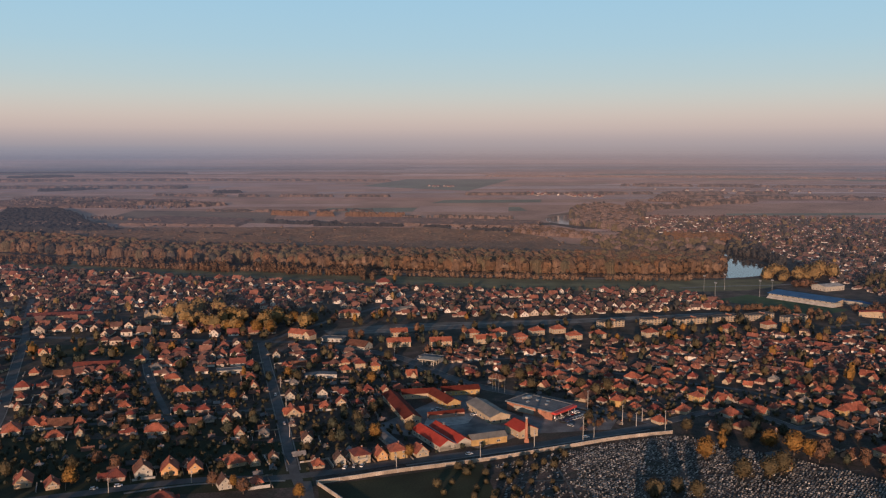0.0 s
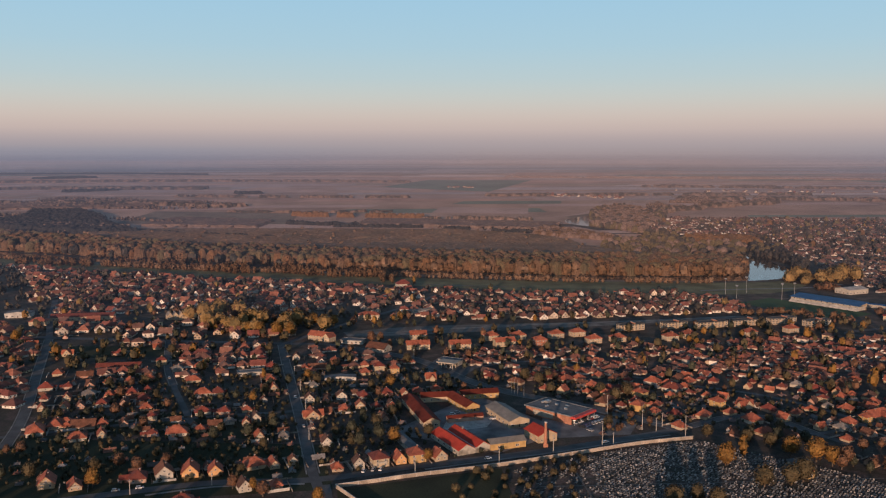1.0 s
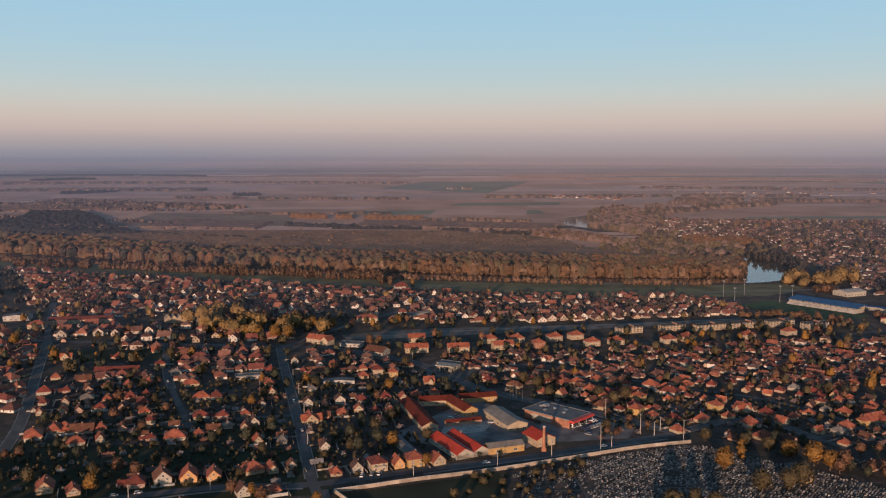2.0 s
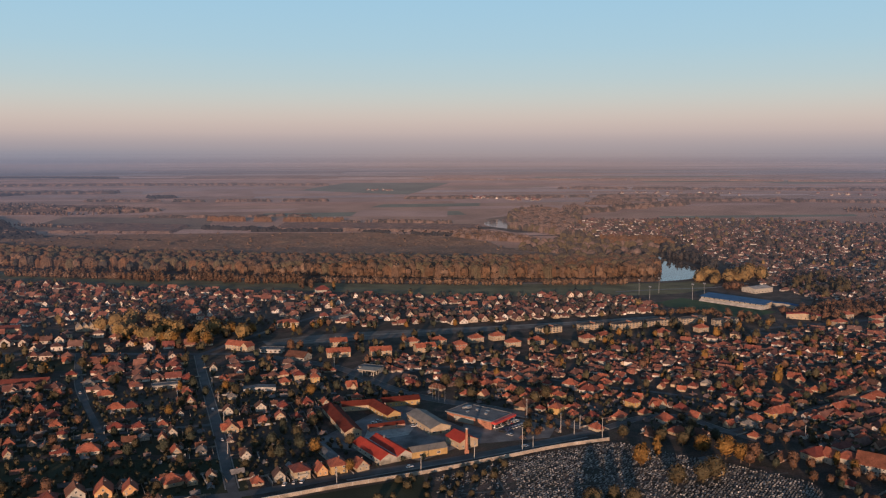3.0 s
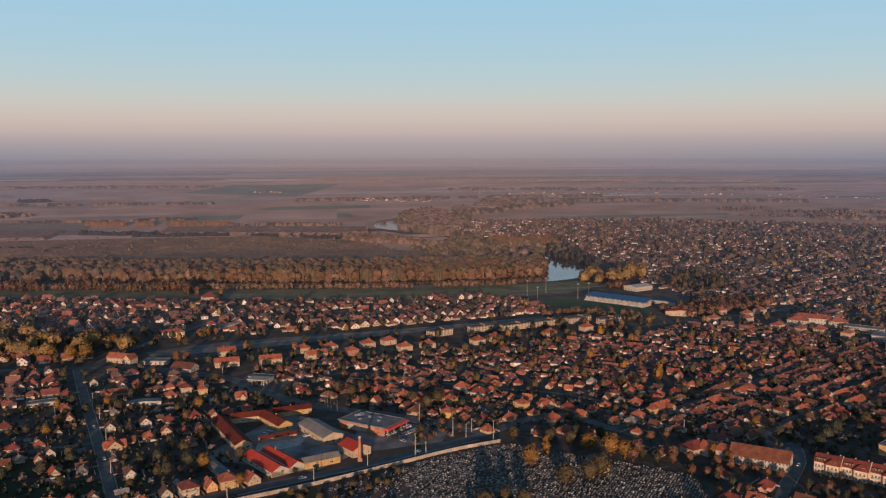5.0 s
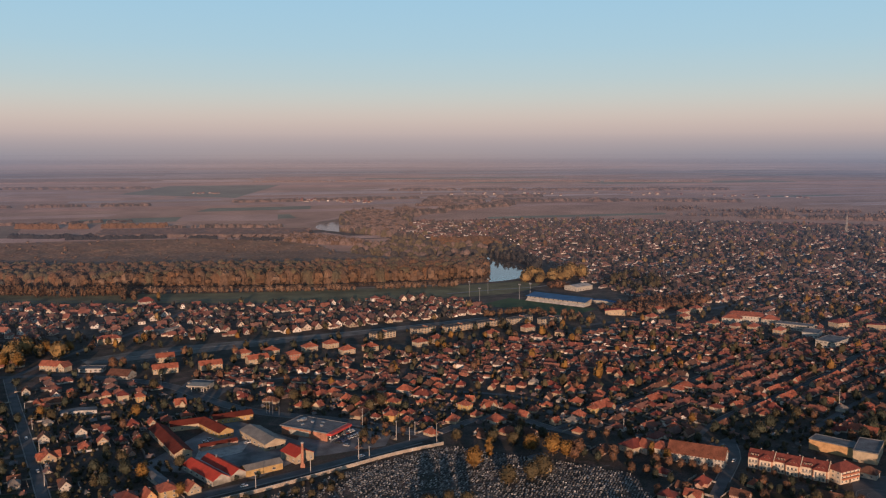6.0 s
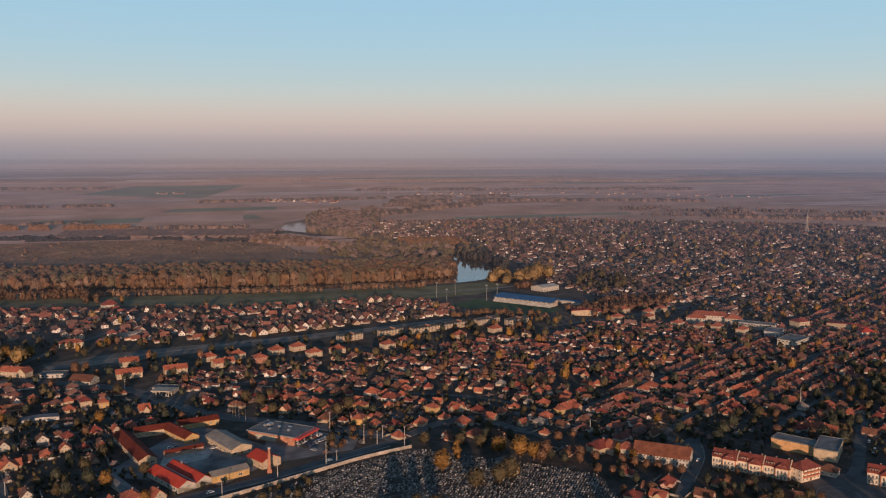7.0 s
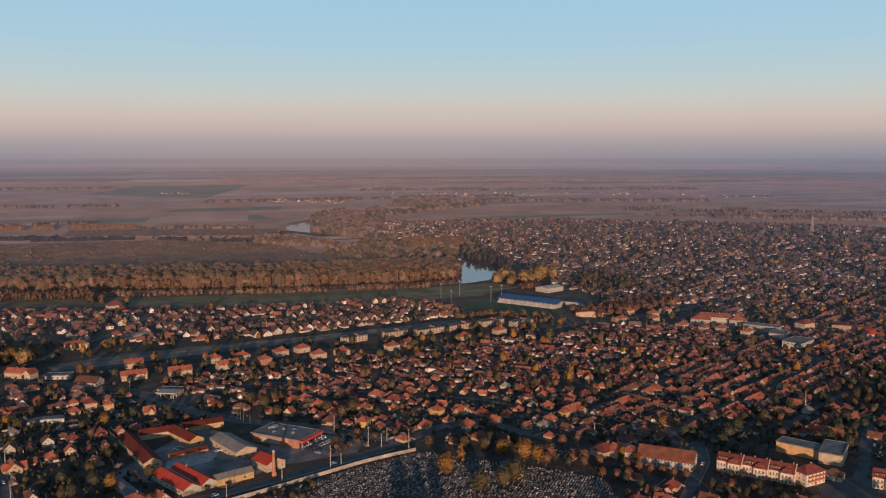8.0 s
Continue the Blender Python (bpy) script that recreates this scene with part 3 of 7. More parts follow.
# fields that stand out
for corners, material, label in (
        ([(-402, 4242), (113, 3751), (420, 5279), (-222, 5279)], FIELD_GREEN, "large green winter wheat field"),
        ([(-569, 3863), (-217, 3921), (-231, 4174), (-615, 4174)], FIELD_STUBBLE, "pale tan stubble strip"),
        ([(-1624, 3361), (-1268, 3751), (-1346, 3982), (-1736, 3645)], FIELD_STUBBLE, "pale stubble strip between woods"),
        ([(-88, 2462), (185, 2416), (204, 2666), (-70, 2723)], FIELD_STUBBLE, "pale stubble field between woods"),
        ([(735, 2430), (1346, 2399), (1400, 2834), (1150, 2880)], FIELD_PLOUGH, "reddish ploughed field behind the town"),
        ([(1250, 2200), (2000, 1850), (2200, 2150), (1450, 2500)], FIELD_PLOUGH, "ploughed brown field behind the town"),
        ([(-3691, 7175), (-3507, 7593), (-4250, 9205), (-4906, 9543)], FIELD_STUBBLE, "reddish stubble field far off"),
        ([(-850, 2060), (-420, 2060), (-460, 2420), (-900, 2500)], FIELD_DARK, "dull brown field between woods"),
        ([(420, 5300), (1500, 5000), (1700, 5700), (480, 6000)], FIELD_STUBBLE, "long reddish field far off")):
    sheet("field", corners, 0.4, material, 8, label)
for x0, x1 in ((1876, 1960), (1980, 2050), (2070, 2144)):
    sheet("greenhouse_roofs", [(x0, 5250), (x1, 5230), (x1, 5330), (x0, 5350)], 6.0, PLASTER_WHITE, 2, "pale greenhouse roofs far off on the plain")


def haze_veil(far, warm, cool, low, high, shape):
    """One curved sheet, see-through and glowing, that stands in for the evening haze over town and plain, warmest
    opposite the sun.
    """
    m = bpy.data.materials.new("painted_haze_glow")
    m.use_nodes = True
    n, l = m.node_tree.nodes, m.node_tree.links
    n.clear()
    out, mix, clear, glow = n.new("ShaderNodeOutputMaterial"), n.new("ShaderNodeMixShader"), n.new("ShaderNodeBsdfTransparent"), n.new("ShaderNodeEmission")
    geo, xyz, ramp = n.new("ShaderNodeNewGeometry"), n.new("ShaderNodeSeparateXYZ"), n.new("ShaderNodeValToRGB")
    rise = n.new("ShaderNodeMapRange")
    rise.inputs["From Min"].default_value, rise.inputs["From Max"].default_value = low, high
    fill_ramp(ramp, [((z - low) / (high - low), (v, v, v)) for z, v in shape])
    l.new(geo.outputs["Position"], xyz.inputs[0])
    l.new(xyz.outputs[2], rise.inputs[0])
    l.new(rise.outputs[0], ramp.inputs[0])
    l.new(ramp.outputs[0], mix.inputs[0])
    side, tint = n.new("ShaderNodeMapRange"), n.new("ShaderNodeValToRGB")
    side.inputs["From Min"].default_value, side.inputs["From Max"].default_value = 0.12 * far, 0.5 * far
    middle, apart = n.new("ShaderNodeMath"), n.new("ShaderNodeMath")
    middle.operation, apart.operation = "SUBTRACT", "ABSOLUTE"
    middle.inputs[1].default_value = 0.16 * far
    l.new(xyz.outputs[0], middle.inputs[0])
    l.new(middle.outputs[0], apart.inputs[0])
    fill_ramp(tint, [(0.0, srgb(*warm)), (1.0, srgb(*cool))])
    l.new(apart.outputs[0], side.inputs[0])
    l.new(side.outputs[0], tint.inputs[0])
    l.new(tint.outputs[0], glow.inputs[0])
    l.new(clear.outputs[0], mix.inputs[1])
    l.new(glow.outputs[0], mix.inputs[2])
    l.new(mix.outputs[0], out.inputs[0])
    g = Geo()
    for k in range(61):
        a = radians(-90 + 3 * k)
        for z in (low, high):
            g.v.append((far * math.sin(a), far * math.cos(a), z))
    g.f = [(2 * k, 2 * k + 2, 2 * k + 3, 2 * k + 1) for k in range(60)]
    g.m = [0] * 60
    tagged(link("backdrop", g.mesh("backdrop", m)), "glowing see-through sheet painting in grey-mauve evening haze", "haze", kind="structure")


# glowing haze sheets; the nearest two cut through the town itself
haze_veil(880, (140, 128, 130), (126, 130, 154), 0, 190, ((0, 0.0), (16, 0.028), (60, 0.036), (130, 0.02), (170, 0.0), (190, 0.0)))
haze_veil(1280, (132, 124, 134), (120, 127, 154), 0, 190, ((0, 0.0), (24, 0.036), (70, 0.052), (130, 0.04), (170, 0.0), (190, 0.0)))
haze_veil(1750, (142, 126, 130), (122, 127, 150), 0, 190, ((0, 0.0), (34, 0.05), (70, 0.07), (120, 0.08), (150, 0.04), (175, 0.0), (190, 0.0)))
haze_veil(2250, (149, 130, 133), (125, 126, 147), 30, 190, ((30, 0.0), (42, 0.0), (78, 0.15), (112, 0.25), (132, 0.25), (150, 0.14), (172, 0.0), (190, 0.0)))
haze_veil(3000, (156, 140, 143), (138, 136, 151), 80, 192, ((80, 0.0), (94, 0.0), (110, 0.18), (125, 0.4), (138, 0.62), (148, 0.74), (158, 0.7), (172, 0.35), (192, 0.0)))
haze_veil(3700, (164, 152, 154), (148, 146, 157), 130, 270, ((130, 0.0), (139, 0.0), (148, 0.3), (156, 0.6), (164, 0.85), (172, 0.95), (184, 0.85), (205, 0.45), (235, 0.2), (270, 0.0)))

# ---- houses ----
def wall_geo(w, l, h, rise, kind, geo=None, slot=0, at=None):
    geo = geo or Geo()
    x, y = w / 2, l / 2
    if kind == "gable":
        p = [(-x, y0, 0) for y0 in (-y, y)] + [(x, y0, 0) for y0 in (-y, y)] + [(-x, y0, h) for y0 in (-y, y)] + [(x, y0, h) for y0 in (-y, y)] + [(0, y0, h + rise) for y0 in (-y, y)]
        f = [(0, 2, 6, 8, 4), (3, 1, 5, 9, 7), (1, 0, 4, 5), (2, 3, 7, 6), (4, 8, 9, 5), (8, 6, 7, 9)]
        geo.solid(p, f, slot, at)
    else:
        geo.box(-x, x, -y, y, 0, h, slot, at)
    return geo


def roof_geo(w, l, h, rise, kind, over=0.5, geo=None, slot=0, at=None):
    geo, t = geo or Geo(), 0.22
    x, y = w / 2 + over, l / 2 + over
    if kind == "gable":
        s = rise / (w / 2)
        ze, zr = h - s * over + t - 0.04, h + rise + t - 0.04
        sec = [(-x, ze), (0, zr), (x, ze), (x, ze - t), (0, zr - t), (-x, ze - t)]
        p = [(a, y0, b) for y0 in (-y, y) for a, b in sec]
        f = [(0, 6, 7, 1), (1, 7, 8, 2), (2, 8, 9, 3), (3, 9, 10, 4), (4, 10, 11, 5), (5, 11, 6, 0), (0, 1, 4, 5), (1, 2, 3, 4), (11, 10, 7, 6), (10, 9, 8, 7)]
        geo.solid(p, f, slot, at)
    elif kind == "hip":
        z0, z1 = h - 0.12, h + 0.1
        if l >= w:
            ridge = [(0, -(l - w) / 2 - 0.01, h + rise), (0, (l - w) / 2 + 0.01, h + rise)]
            top = [(4, 5, 8), (5, 6, 9, 8), (6, 7, 9), (7, 4, 8, 9)]
        else:
            ridge = [(-(w - l) / 2, 0, h + rise), ((w - l) / 2, 0, h + rise)]
            top = [(7, 4, 8), (4, 5, 9, 8), (5, 6, 9), (6, 7, 8, 9)]
        p = [(a, b, z) for z in (z0, z1) for a, b in ((-x, -y), (x, -y), (x, y), (-x, y))] + ridge
        geo.solid(p, [(3, 2, 1, 0), (0, 1, 5, 4), (1, 2, 6, 5), (2, 3, 7, 6), (3, 0, 4, 7)] + top, slot, at)
    else:
        geo.box(-x, x, -y, y, h, h + 0.35, slot, at)
        e = 0.35
        for a in ((-x, x, -y, -y + e), (-x, x, y - e, y), (-x, -x + e, -y + e, y - e), (x - e, x, -y + e, y - e)):
            geo.box(*a, h + 0.35, h + 0.75, slot, at)
    return geo


def window_mesh(w, h):
    g = Geo()
    for a in ((-w / 2, w / 2, 0, 0.12), (-w / 2, w / 2, h - 0.1, h)):
        g.box(a[0], a[1], -0.09, 0.02, a[2], a[3], 0)
    for x0 in (-w / 2, w / 2 - 0.1, -0.04):
        g.box(x0, x0 + 0.1, -0.08, 0.02, 0.12, h - 0.1, 0)
    g.face([(-w / 2, -0.03, 0.1), (w / 2, -0.03, 0.1), (w / 2, -0.03, h), (-w / 2, -0.03, h)], 1)
    return g.mesh("window", FRAME, GLASS)


WINDOW, WINDOW_WIDE, WINDOW_TALL = window_mesh(1.15, 1.3), window_mesh(2.2, 1.4), window_mesh(1.1, 1.8)


def door_mesh():
    g = Geo()
    g.box(-0.55, 0.55, -0.1, 0.02, 0, 2.15, 0)
    g.box(-0.4, 0.4, -0.13, -0.1, 1.2, 1.95, 1)
    g.box(-0.8, 0.8, -0.7, 0, 0, 0.18, 2)
    return g.mesh("door", DOORWOOD, GLASS, CONCRETE)


DOOR = door_mesh()


def chimney_mesh():
    g = Geo()
    g.box(-0.32, 0.32, -0.32, 0.32, -1.2, 1.1, 0)
    g.box(-0.4, 0.4, -0.4, 0.4, 1.1, 1.25, 1)
    return g.mesh("chimney", BRICK, CONCRETE)


CHIMNEY = chimney_mesh()


def openings(parent, w, l, h, floors, front, side, mesh=None, back=True):
    """Rows of windows on the walls of a building: front and back windows per floor, side windows per floor, and a door."""
    mesh = mesh or WINDOW
    step = h / floors
    for k in range(floors):
        z = k * step + min(1.0, step * 0.32)
        for sign, turn in ((-1, 0),) + (((1, 180),) if back else ()):
            for i in range(front):
                x = (i + 0.5) / front * w - w / 2
                if k == 0 and sign < 0 and i == front // 2 and front > 2:
                    link("door", DOOR, parent, pose(x, sign * l / 2, 0, 0, 0, turn))
                else:
                    link("window", mesh, parent, pose(x, sign * l / 2, z, 0, 0, turn))
        for sign, turn in ((-1, -90), (1, 90)):
            for i in range(side):
                link("window", mesh, parent, pose(sign * w / 2, (i + 0.5) / side * l - l / 2, z, 0, 0, turn))


def building(name, label, category, m, w, l, h, rise, kind, wall, roof, floors=1, front=2, side=2, mesh=None, chimneys=1, over=0.5, group=""):
    top = new(name)
    top.matrix_basis = m
    tagged(top, label, category, group)
    link("wall", wall_geo(w, l, h, rise, kind).mesh("wall", wall), top)
    link("roof", roof_geo(w, l, h, rise, kind, over).mesh("roof", roof), top)
    openings(top, w, l, h, floors, front, side, mesh, False)
    rnd = random.Random(int(w * 100 + l))
    for i in range(chimneys):
        if kind == "flat":
            link("chimney", CHIMNEY, top, pose(0.1 * w, (i + 0.5) / chimneys * l - l / 2, h + 0.6))
        else:
            link("chimney", CHIMNEY, top, pose(0.12 * w, ((i + 0.5) / chimneys - 0.5) * l * 0.55 + rnd.uniform(-0.5, 0.5), h + rise * 0.80))
    mark(m.translation.x, m.translation.y, min(w, l) * 0.55 + 1)
    if max(w, l) > 15:
        for k in range(-3, 4):
            p = m @ Vector((0, k / 7 * l, 0) if l > w else (k / 7 * w, 0, 0))
            mark(p.x, p.y, min(w, l) * 0.55 + 1)
    return top


HOUSES = {
    "G": (8.2, 11, 2.9, 3.9, "gable", PLASTER_CREAM, TILE_ORANGE, 1, 2, 1, "cream house with a steep orange tiled gable roof"),
    "C": (8.6, 11, 3.2, 4.2, "gable", PLASTER_OCHRE, TILE_ORANGE, 1, 2, 1, "ochre house with an orange tiled gable roof"),
    "T": (8.8, 10.5, 3.9, 4.0, "gable", PLASTER_WHITE, TILE_BROWN, 2, 2, 1, "tall white two-storey house with brown gable roof"),
    "H": (9.4, 10.4, 2.4, 3.9, "hip", PLASTER_CREAM, TILE_ORANGE, 1, 2, 1, "low cream house with an orange tiled hip roof"),
    "R": (9.2, 11.4, 2.5, 3.9, "hip", PLASTER_WHITE, TILE_RED, 1, 2, 1, "white house with a red tiled hip roof"),
    "W": (13.5, 10, 2.6, 4.2, "hip", PLASTER_WHITE, TILE_ORANGE, 1, 3, 1, "wide white house with an orange tiled hip roof"),
    "Y": (9.6, 10, 4.8, 3.2, "hip", PLASTER_YELLOW, TILE_ORANGE, 2, 2, 1, "yellow two-storey house with an orange hip roof"),
    "B": (8.0, 14, 2.4, 3.3, "gable", PLASTER_ROSE, TILE_BROWN, 1, 2, 1, "long low house with a brown tiled gable roof"),
    "S": (5.8, 8, 2.2, 2.4, "gable", CONCRETE, TILE_BROWN, 1, 1, 0, "small grey outbuilding with a brown tiled roof"),
    "L": (7.6, 19, 2.5, 3.5, "gable", PLASTER_CREAM, TILE_ORANGE, 1, 2, 2, "long cream street house with an orange tiled roof"),
    "K": (8.0, 16, 2.5, 3.6, "hip", PLASTER_CREAM, TILE_BROWN, 1, 2, 1, "cream street house with a weathered brown hip roof"),
    "Q": (8.8, 9.6, 2.5, 3.3, "hip", PLASTER_WHITE, TILE_GREY, 1, 2, 1, "white house with a grey weathered hip roof"),
    "J": (8.4, 12, 2.5, 3.7, "hip", PLASTER_CREAM, TILE_ORANGE, 1, 2, 1, "angled cream house with two orange tiled hip roofs"),
    "M": (8.4, 13, 2.6, 3.7, "hip", PLASTER_WHITE, TILE_RED, 1, 2, 1, "angled white house with two red tiled roofs"),
    "D": (8.8, 11.5, 2.7, 3.8, "gable", PLASTER_CREAM, TILE_ORANGE, 1, 2, 1, "cream house with crossing orange tiled gables"),
    "E": (8.6, 9.6, 2.5, 3.6, "hip", PLASTER_ROSE, TILE_RED, 1, 2, 1, "rose house with red hip roof and lean-to"),
    "P": (9.0, 10.5, 4.9, 2.9, "hip", PLASTER_CREAM, TILE_RED, 2, 2, 1, "cream two-storey house with balcony and red roof"),
}
WINGS = {"J": (6.2, 7.5, 2.6, 2.8, "hip", 5.2, 3.0), "M": (6.0, 8.0, 2.6, 2.8, "gable", -5.0, -3.2), "L": (5.4, 7, 2.4, 2.4, "gable", 5.0, 5.0), "D": (6.0, 13.0, 2.6, 2.9, "gable", 0.6, -0.8), "E": (4.6, 7.0, 2.2, 1.3, "gable", -5.6, 0.5)}
made, house_count = {}, 0


def house(kind, x, y, turn, stretch=1.0):
    """One more house of a kind, its front towards -y turned by turn degrees."""
    global house_count
    house_count += 1
    odd = random.Random(house_count)
    m = pose(x, y, 0, 0, 0, turn) @ Matrix.Diagonal((stretch * odd.uniform(0.88, 1.14), stretch * odd.uniform(0.86, 1.16), min(1.0, 0.1 + stretch) * odd.uniform(0.88, 1.06), 1))
    if kind in made:
        copy_thing(made[kind], m)
        mark(x, y, 5.0 * stretch)
        return
    w, l, h, rise, roof, wm, rm, floors, front, side, label = HOUSES[kind]
    ob = building("house", label, "house", pose(x, y, 0, 0, 0, turn), w, l, h, rise, roof, wm, rm, floors, front, side, None, 1, 0.65, "houses of the town")
    made[kind] = ob
    if kind in WINGS:
        w2, l2, h2, r2, roof2, dx, dy = WINGS[kind]
        link("wing_wall", wall_geo(w2, l2, h2, r2, roof2).mesh("wing_wall", wm), ob, pose(dx, dy, 0, 0, 0, 90))
        link("wing_roof", roof_geo(w2, l2, h2, r2, roof2).mesh("wing_roof", rm), ob, pose(dx, dy, 0, 0, 0, 90))
    if roof == "gable":
        link("window", WINDOW, ob, pose(0, -l / 2, h + 0.5))
    if kind in "GP":
        g = Geo()
        z = 2.6 if kind == "P" else h + 0.1
        g.box(-w * 0.32, w * 0.32, -1.3, 0, z, z + 0.15)
        g.box(-w * 0.32, w * 0.32, -1.36, -1.28, z + 0.15, z + 1.0)
        for x1 in (-w * 0.32, w * 0.32 - 0.08):
            g.box(x1, x1 + 0.08, -1.28, 0, z + 0.15, z + 1.0)
        link("balcony", g.mesh("balcony", PLASTER_WHITE), ob, pose(0, -l / 2, 0))
    if kind in "HRQ":
        g = Geo()
        roof_geo(3.4, 3.0, 2.2, 0.9, "gable", 0.3, g, 0)
        for x1 in (-1.5, 1.35):
            g.box(x1, x1 + 0.15, -1.3, -1.15, 0, 2.2, 1)
        link("porch", g.mesh("porch", rm, PLASTER_CREAM), ob, pose(0, -l / 2 - 0.9, 0))


# far houses, merged by quarter
def far_variant(name, colors, rough=0.85):
    return mat(name, colors, rough, 0.8, 0.25, 4.0, 0.3, pick="island", dull=0.09)


FAR_MATS = [far_variant("far_plaster", [(0.58, 0.53, 0.47), (0.48, 0.39, 0.31), (0.29, 0.25, 0.21), (0.68, 0.64, 0.58), (0.5, 0.37, 0.24), (0.22, 0.18, 0.15), (0.52, 0.47, 0.41)]),
            far_variant("far_tiles", [(0.25, 0.087, 0.055), (0.195, 0.056, 0.043), (0.12, 0.059, 0.05), (0.31, 0.112, 0.068), (0.13, 0.084, 0.072), (0.2, 0.068, 0.047), (0.08, 0.055, 0.051), (0.25, 0.083, 0.05)]), GLASS, BRICK]


# plaster and tiles again, duller: haze over the far quarter is in the colour
HAZED_MATS = [far_variant("hazy_plaster", [(0.66, 0.61, 0.57), (0.36, 0.32, 0.29), (0.78, 0.75, 0.7), (0.52, 0.42, 0.34), (0.22, 0.19, 0.18), (0.82, 0.79, 0.75)]),
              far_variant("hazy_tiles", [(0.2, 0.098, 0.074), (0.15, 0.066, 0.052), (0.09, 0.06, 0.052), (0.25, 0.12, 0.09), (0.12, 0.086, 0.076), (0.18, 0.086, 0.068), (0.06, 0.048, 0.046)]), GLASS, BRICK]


SHED_MATS = [far_variant("shed_boards", [(0.2, 0.17, 0.14), (0.32, 0.29, 0.26), (0.14, 0.11, 0.09), (0.4, 0.36, 0.3)]),
             far_variant("shed_roofs", [(0.1, 0.08, 0.07), (0.16, 0.15, 0.15), (0.2, 0.075, 0.045), (0.09, 0.085, 0.085), (0.24, 0.23, 0.23)]), GLASS, BRICK]


class Quarter:
    """A quarter of the town whose houses are too far off to tell apart, in one mesh."""

    def __init__(self, label, name="distant_houses", mats=None):
        self.geo, self.label, self.name, self.n, self.mats = Geo(), label, name, 0, mats or FAR_MATS

    def house(self, kind, x, y, turn, stretch=1.0):
        w, l, h, rise, roof = HOUSES[kind][:5]
        stretch *= shrink(x, y)
        odd = random.Random(self.n * 31 + int(x))
        w, l, h, rise = w * stretch * odd.uniform(0.8, 1.12), l * stretch * odd.uniform(0.8, 1.25), h * stretch * odd.uniform(0.85, 1.1), rise * stretch * odd.uniform(0.8, 1.1)
        px, py, pz = lay(x, y)
        at = pose(px, py, pz, 0, 0, turn)
        wall_geo(w, l, h, rise, roof, self.geo, 0, at)
        roof_geo(w, l, h, rise, roof, 0.75, self.geo, 1, at)
        if kind in WINGS:
            w2, l2, h2, r2, roof2, dx, dy = [v * stretch if isinstance(v, float) or isinstance(v, int) else v for v in WINGS[kind]]
            wing = at @ pose(dx, dy, 0, 0, 0, 90)
            wall_geo(w2, l2, h2, r2, roof2, self.geo, 0, wing)
            roof_geo(w2, l2, h2, r2, roof2, 0.4, self.geo, 1, wing)
        for s in (-0.25, 0.25) if y < 1150 else ():
            self.geo.box(s * w - 0.5, s * w + 0.5, -l / 2 - 0.05, -l / 2, h * 0.3, h * 0.72, 2, at)
            self.geo.box(-w / 2 - 0.05, -w / 2, s * l - 0.5, s * l + 0.5, h * 0.3, h * 0.72, 2, at)
        if roof == "gable" and y < 1150:
            self.geo.box(-0.5, 0.5, -l / 2 - 0.05, -l / 2, h + 0.4, h + 1.3, 2, at)
        if stretch > 0.45 and odd.random() < 0.55:
            side, back = odd.choice((-1, 1)), odd.uniform(-0.3, 0.3) * l
            ann = at @ pose(side * (w / 2 + 1.6), back, 0, 0, 0, odd.choice((0, 90)))
            wall_geo(3.6, 5.0, 2.1, 1.3, "gable", self.geo, 0, ann)
            roof_geo(3.6, 5.0, 2.1, 1.3, "gable", 0.3, self.geo, 1, ann)
        if stretch > 0.45 and odd.random() < 0.5:
            out = at @ pose(odd.uniform(-0.6, 0.6) * w, l / 2 + odd.uniform(2.5, 5.0), 0, 0, 0, odd.uniform(-10, 10))
            wall_geo(odd.uniform(2.2, 3.6), odd.uniform(3, 6), 1.9, 0.9, "gable", self.geo, 0, out)
            roof_geo(3.4, 5.0, 1.95, 0.95, "gable", 0.2, self.geo, 1, out)
        self.geo.box(0.6, 1.2, -0.3, 0.3, h + rise * 0.6, h + rise + 0.6, 3, at)
        mark(x, y, 5.0 * stretch)
        self.n += 1

    def done(self):
        if self.n:
            tagged(link(self.name, self.geo.mesh(self.name, *self.mats)), self.label, "sheds" if "shed" in self.name else "houses", kind="stuff")


def turned(vec):
    return math.degrees(math.atan2(vec[1], vec[0]))


def house_rows(poly, along, across, gap_along, gap_rows, kinds, seed, maker, jitter=2.0, wobble=6.0, skip=0.1, ridge=0.5, sizes=(0.66, 0.86)):
    """Rows of houses along a direction that fill a polygon; every second row stands closer, back to back."""
    rnd = random.Random(seed)
    cx, cy = sum(p[0] for p in poly) / len(poly), sum(p[1] for p in poly) / len(poly)
    base = turned(along)
    for j in range(-60, 61):
        off = (j // 2) * gap_rows * 2 + (j % 2) * gap_rows * 0.85
        for i in range(-70, 71):
            x = cx + along[0] * (i * gap_along + rnd.uniform(-jitter, jitter)) + across[0] * (off + rnd.uniform(-jitter, jitter))
            y = cy + along[1] * (i * gap_along + rnd.uniform(-jitter, jitter)) + across[1] * (off + rnd.uniform(-jitter, jitter))
            r = rnd.random()
            kind, turn = rnd.choices(*kinds)[0], base + (0 if rnd.random() < ridge else 90) + rnd.uniform(-wobble, wobble)
            size = rnd.uniform(*sizes)
            if r < skip or not inside((x, y), poly) or not free(x, y, 4.2):
                continue
            maker(kind, x, y, turn, size)
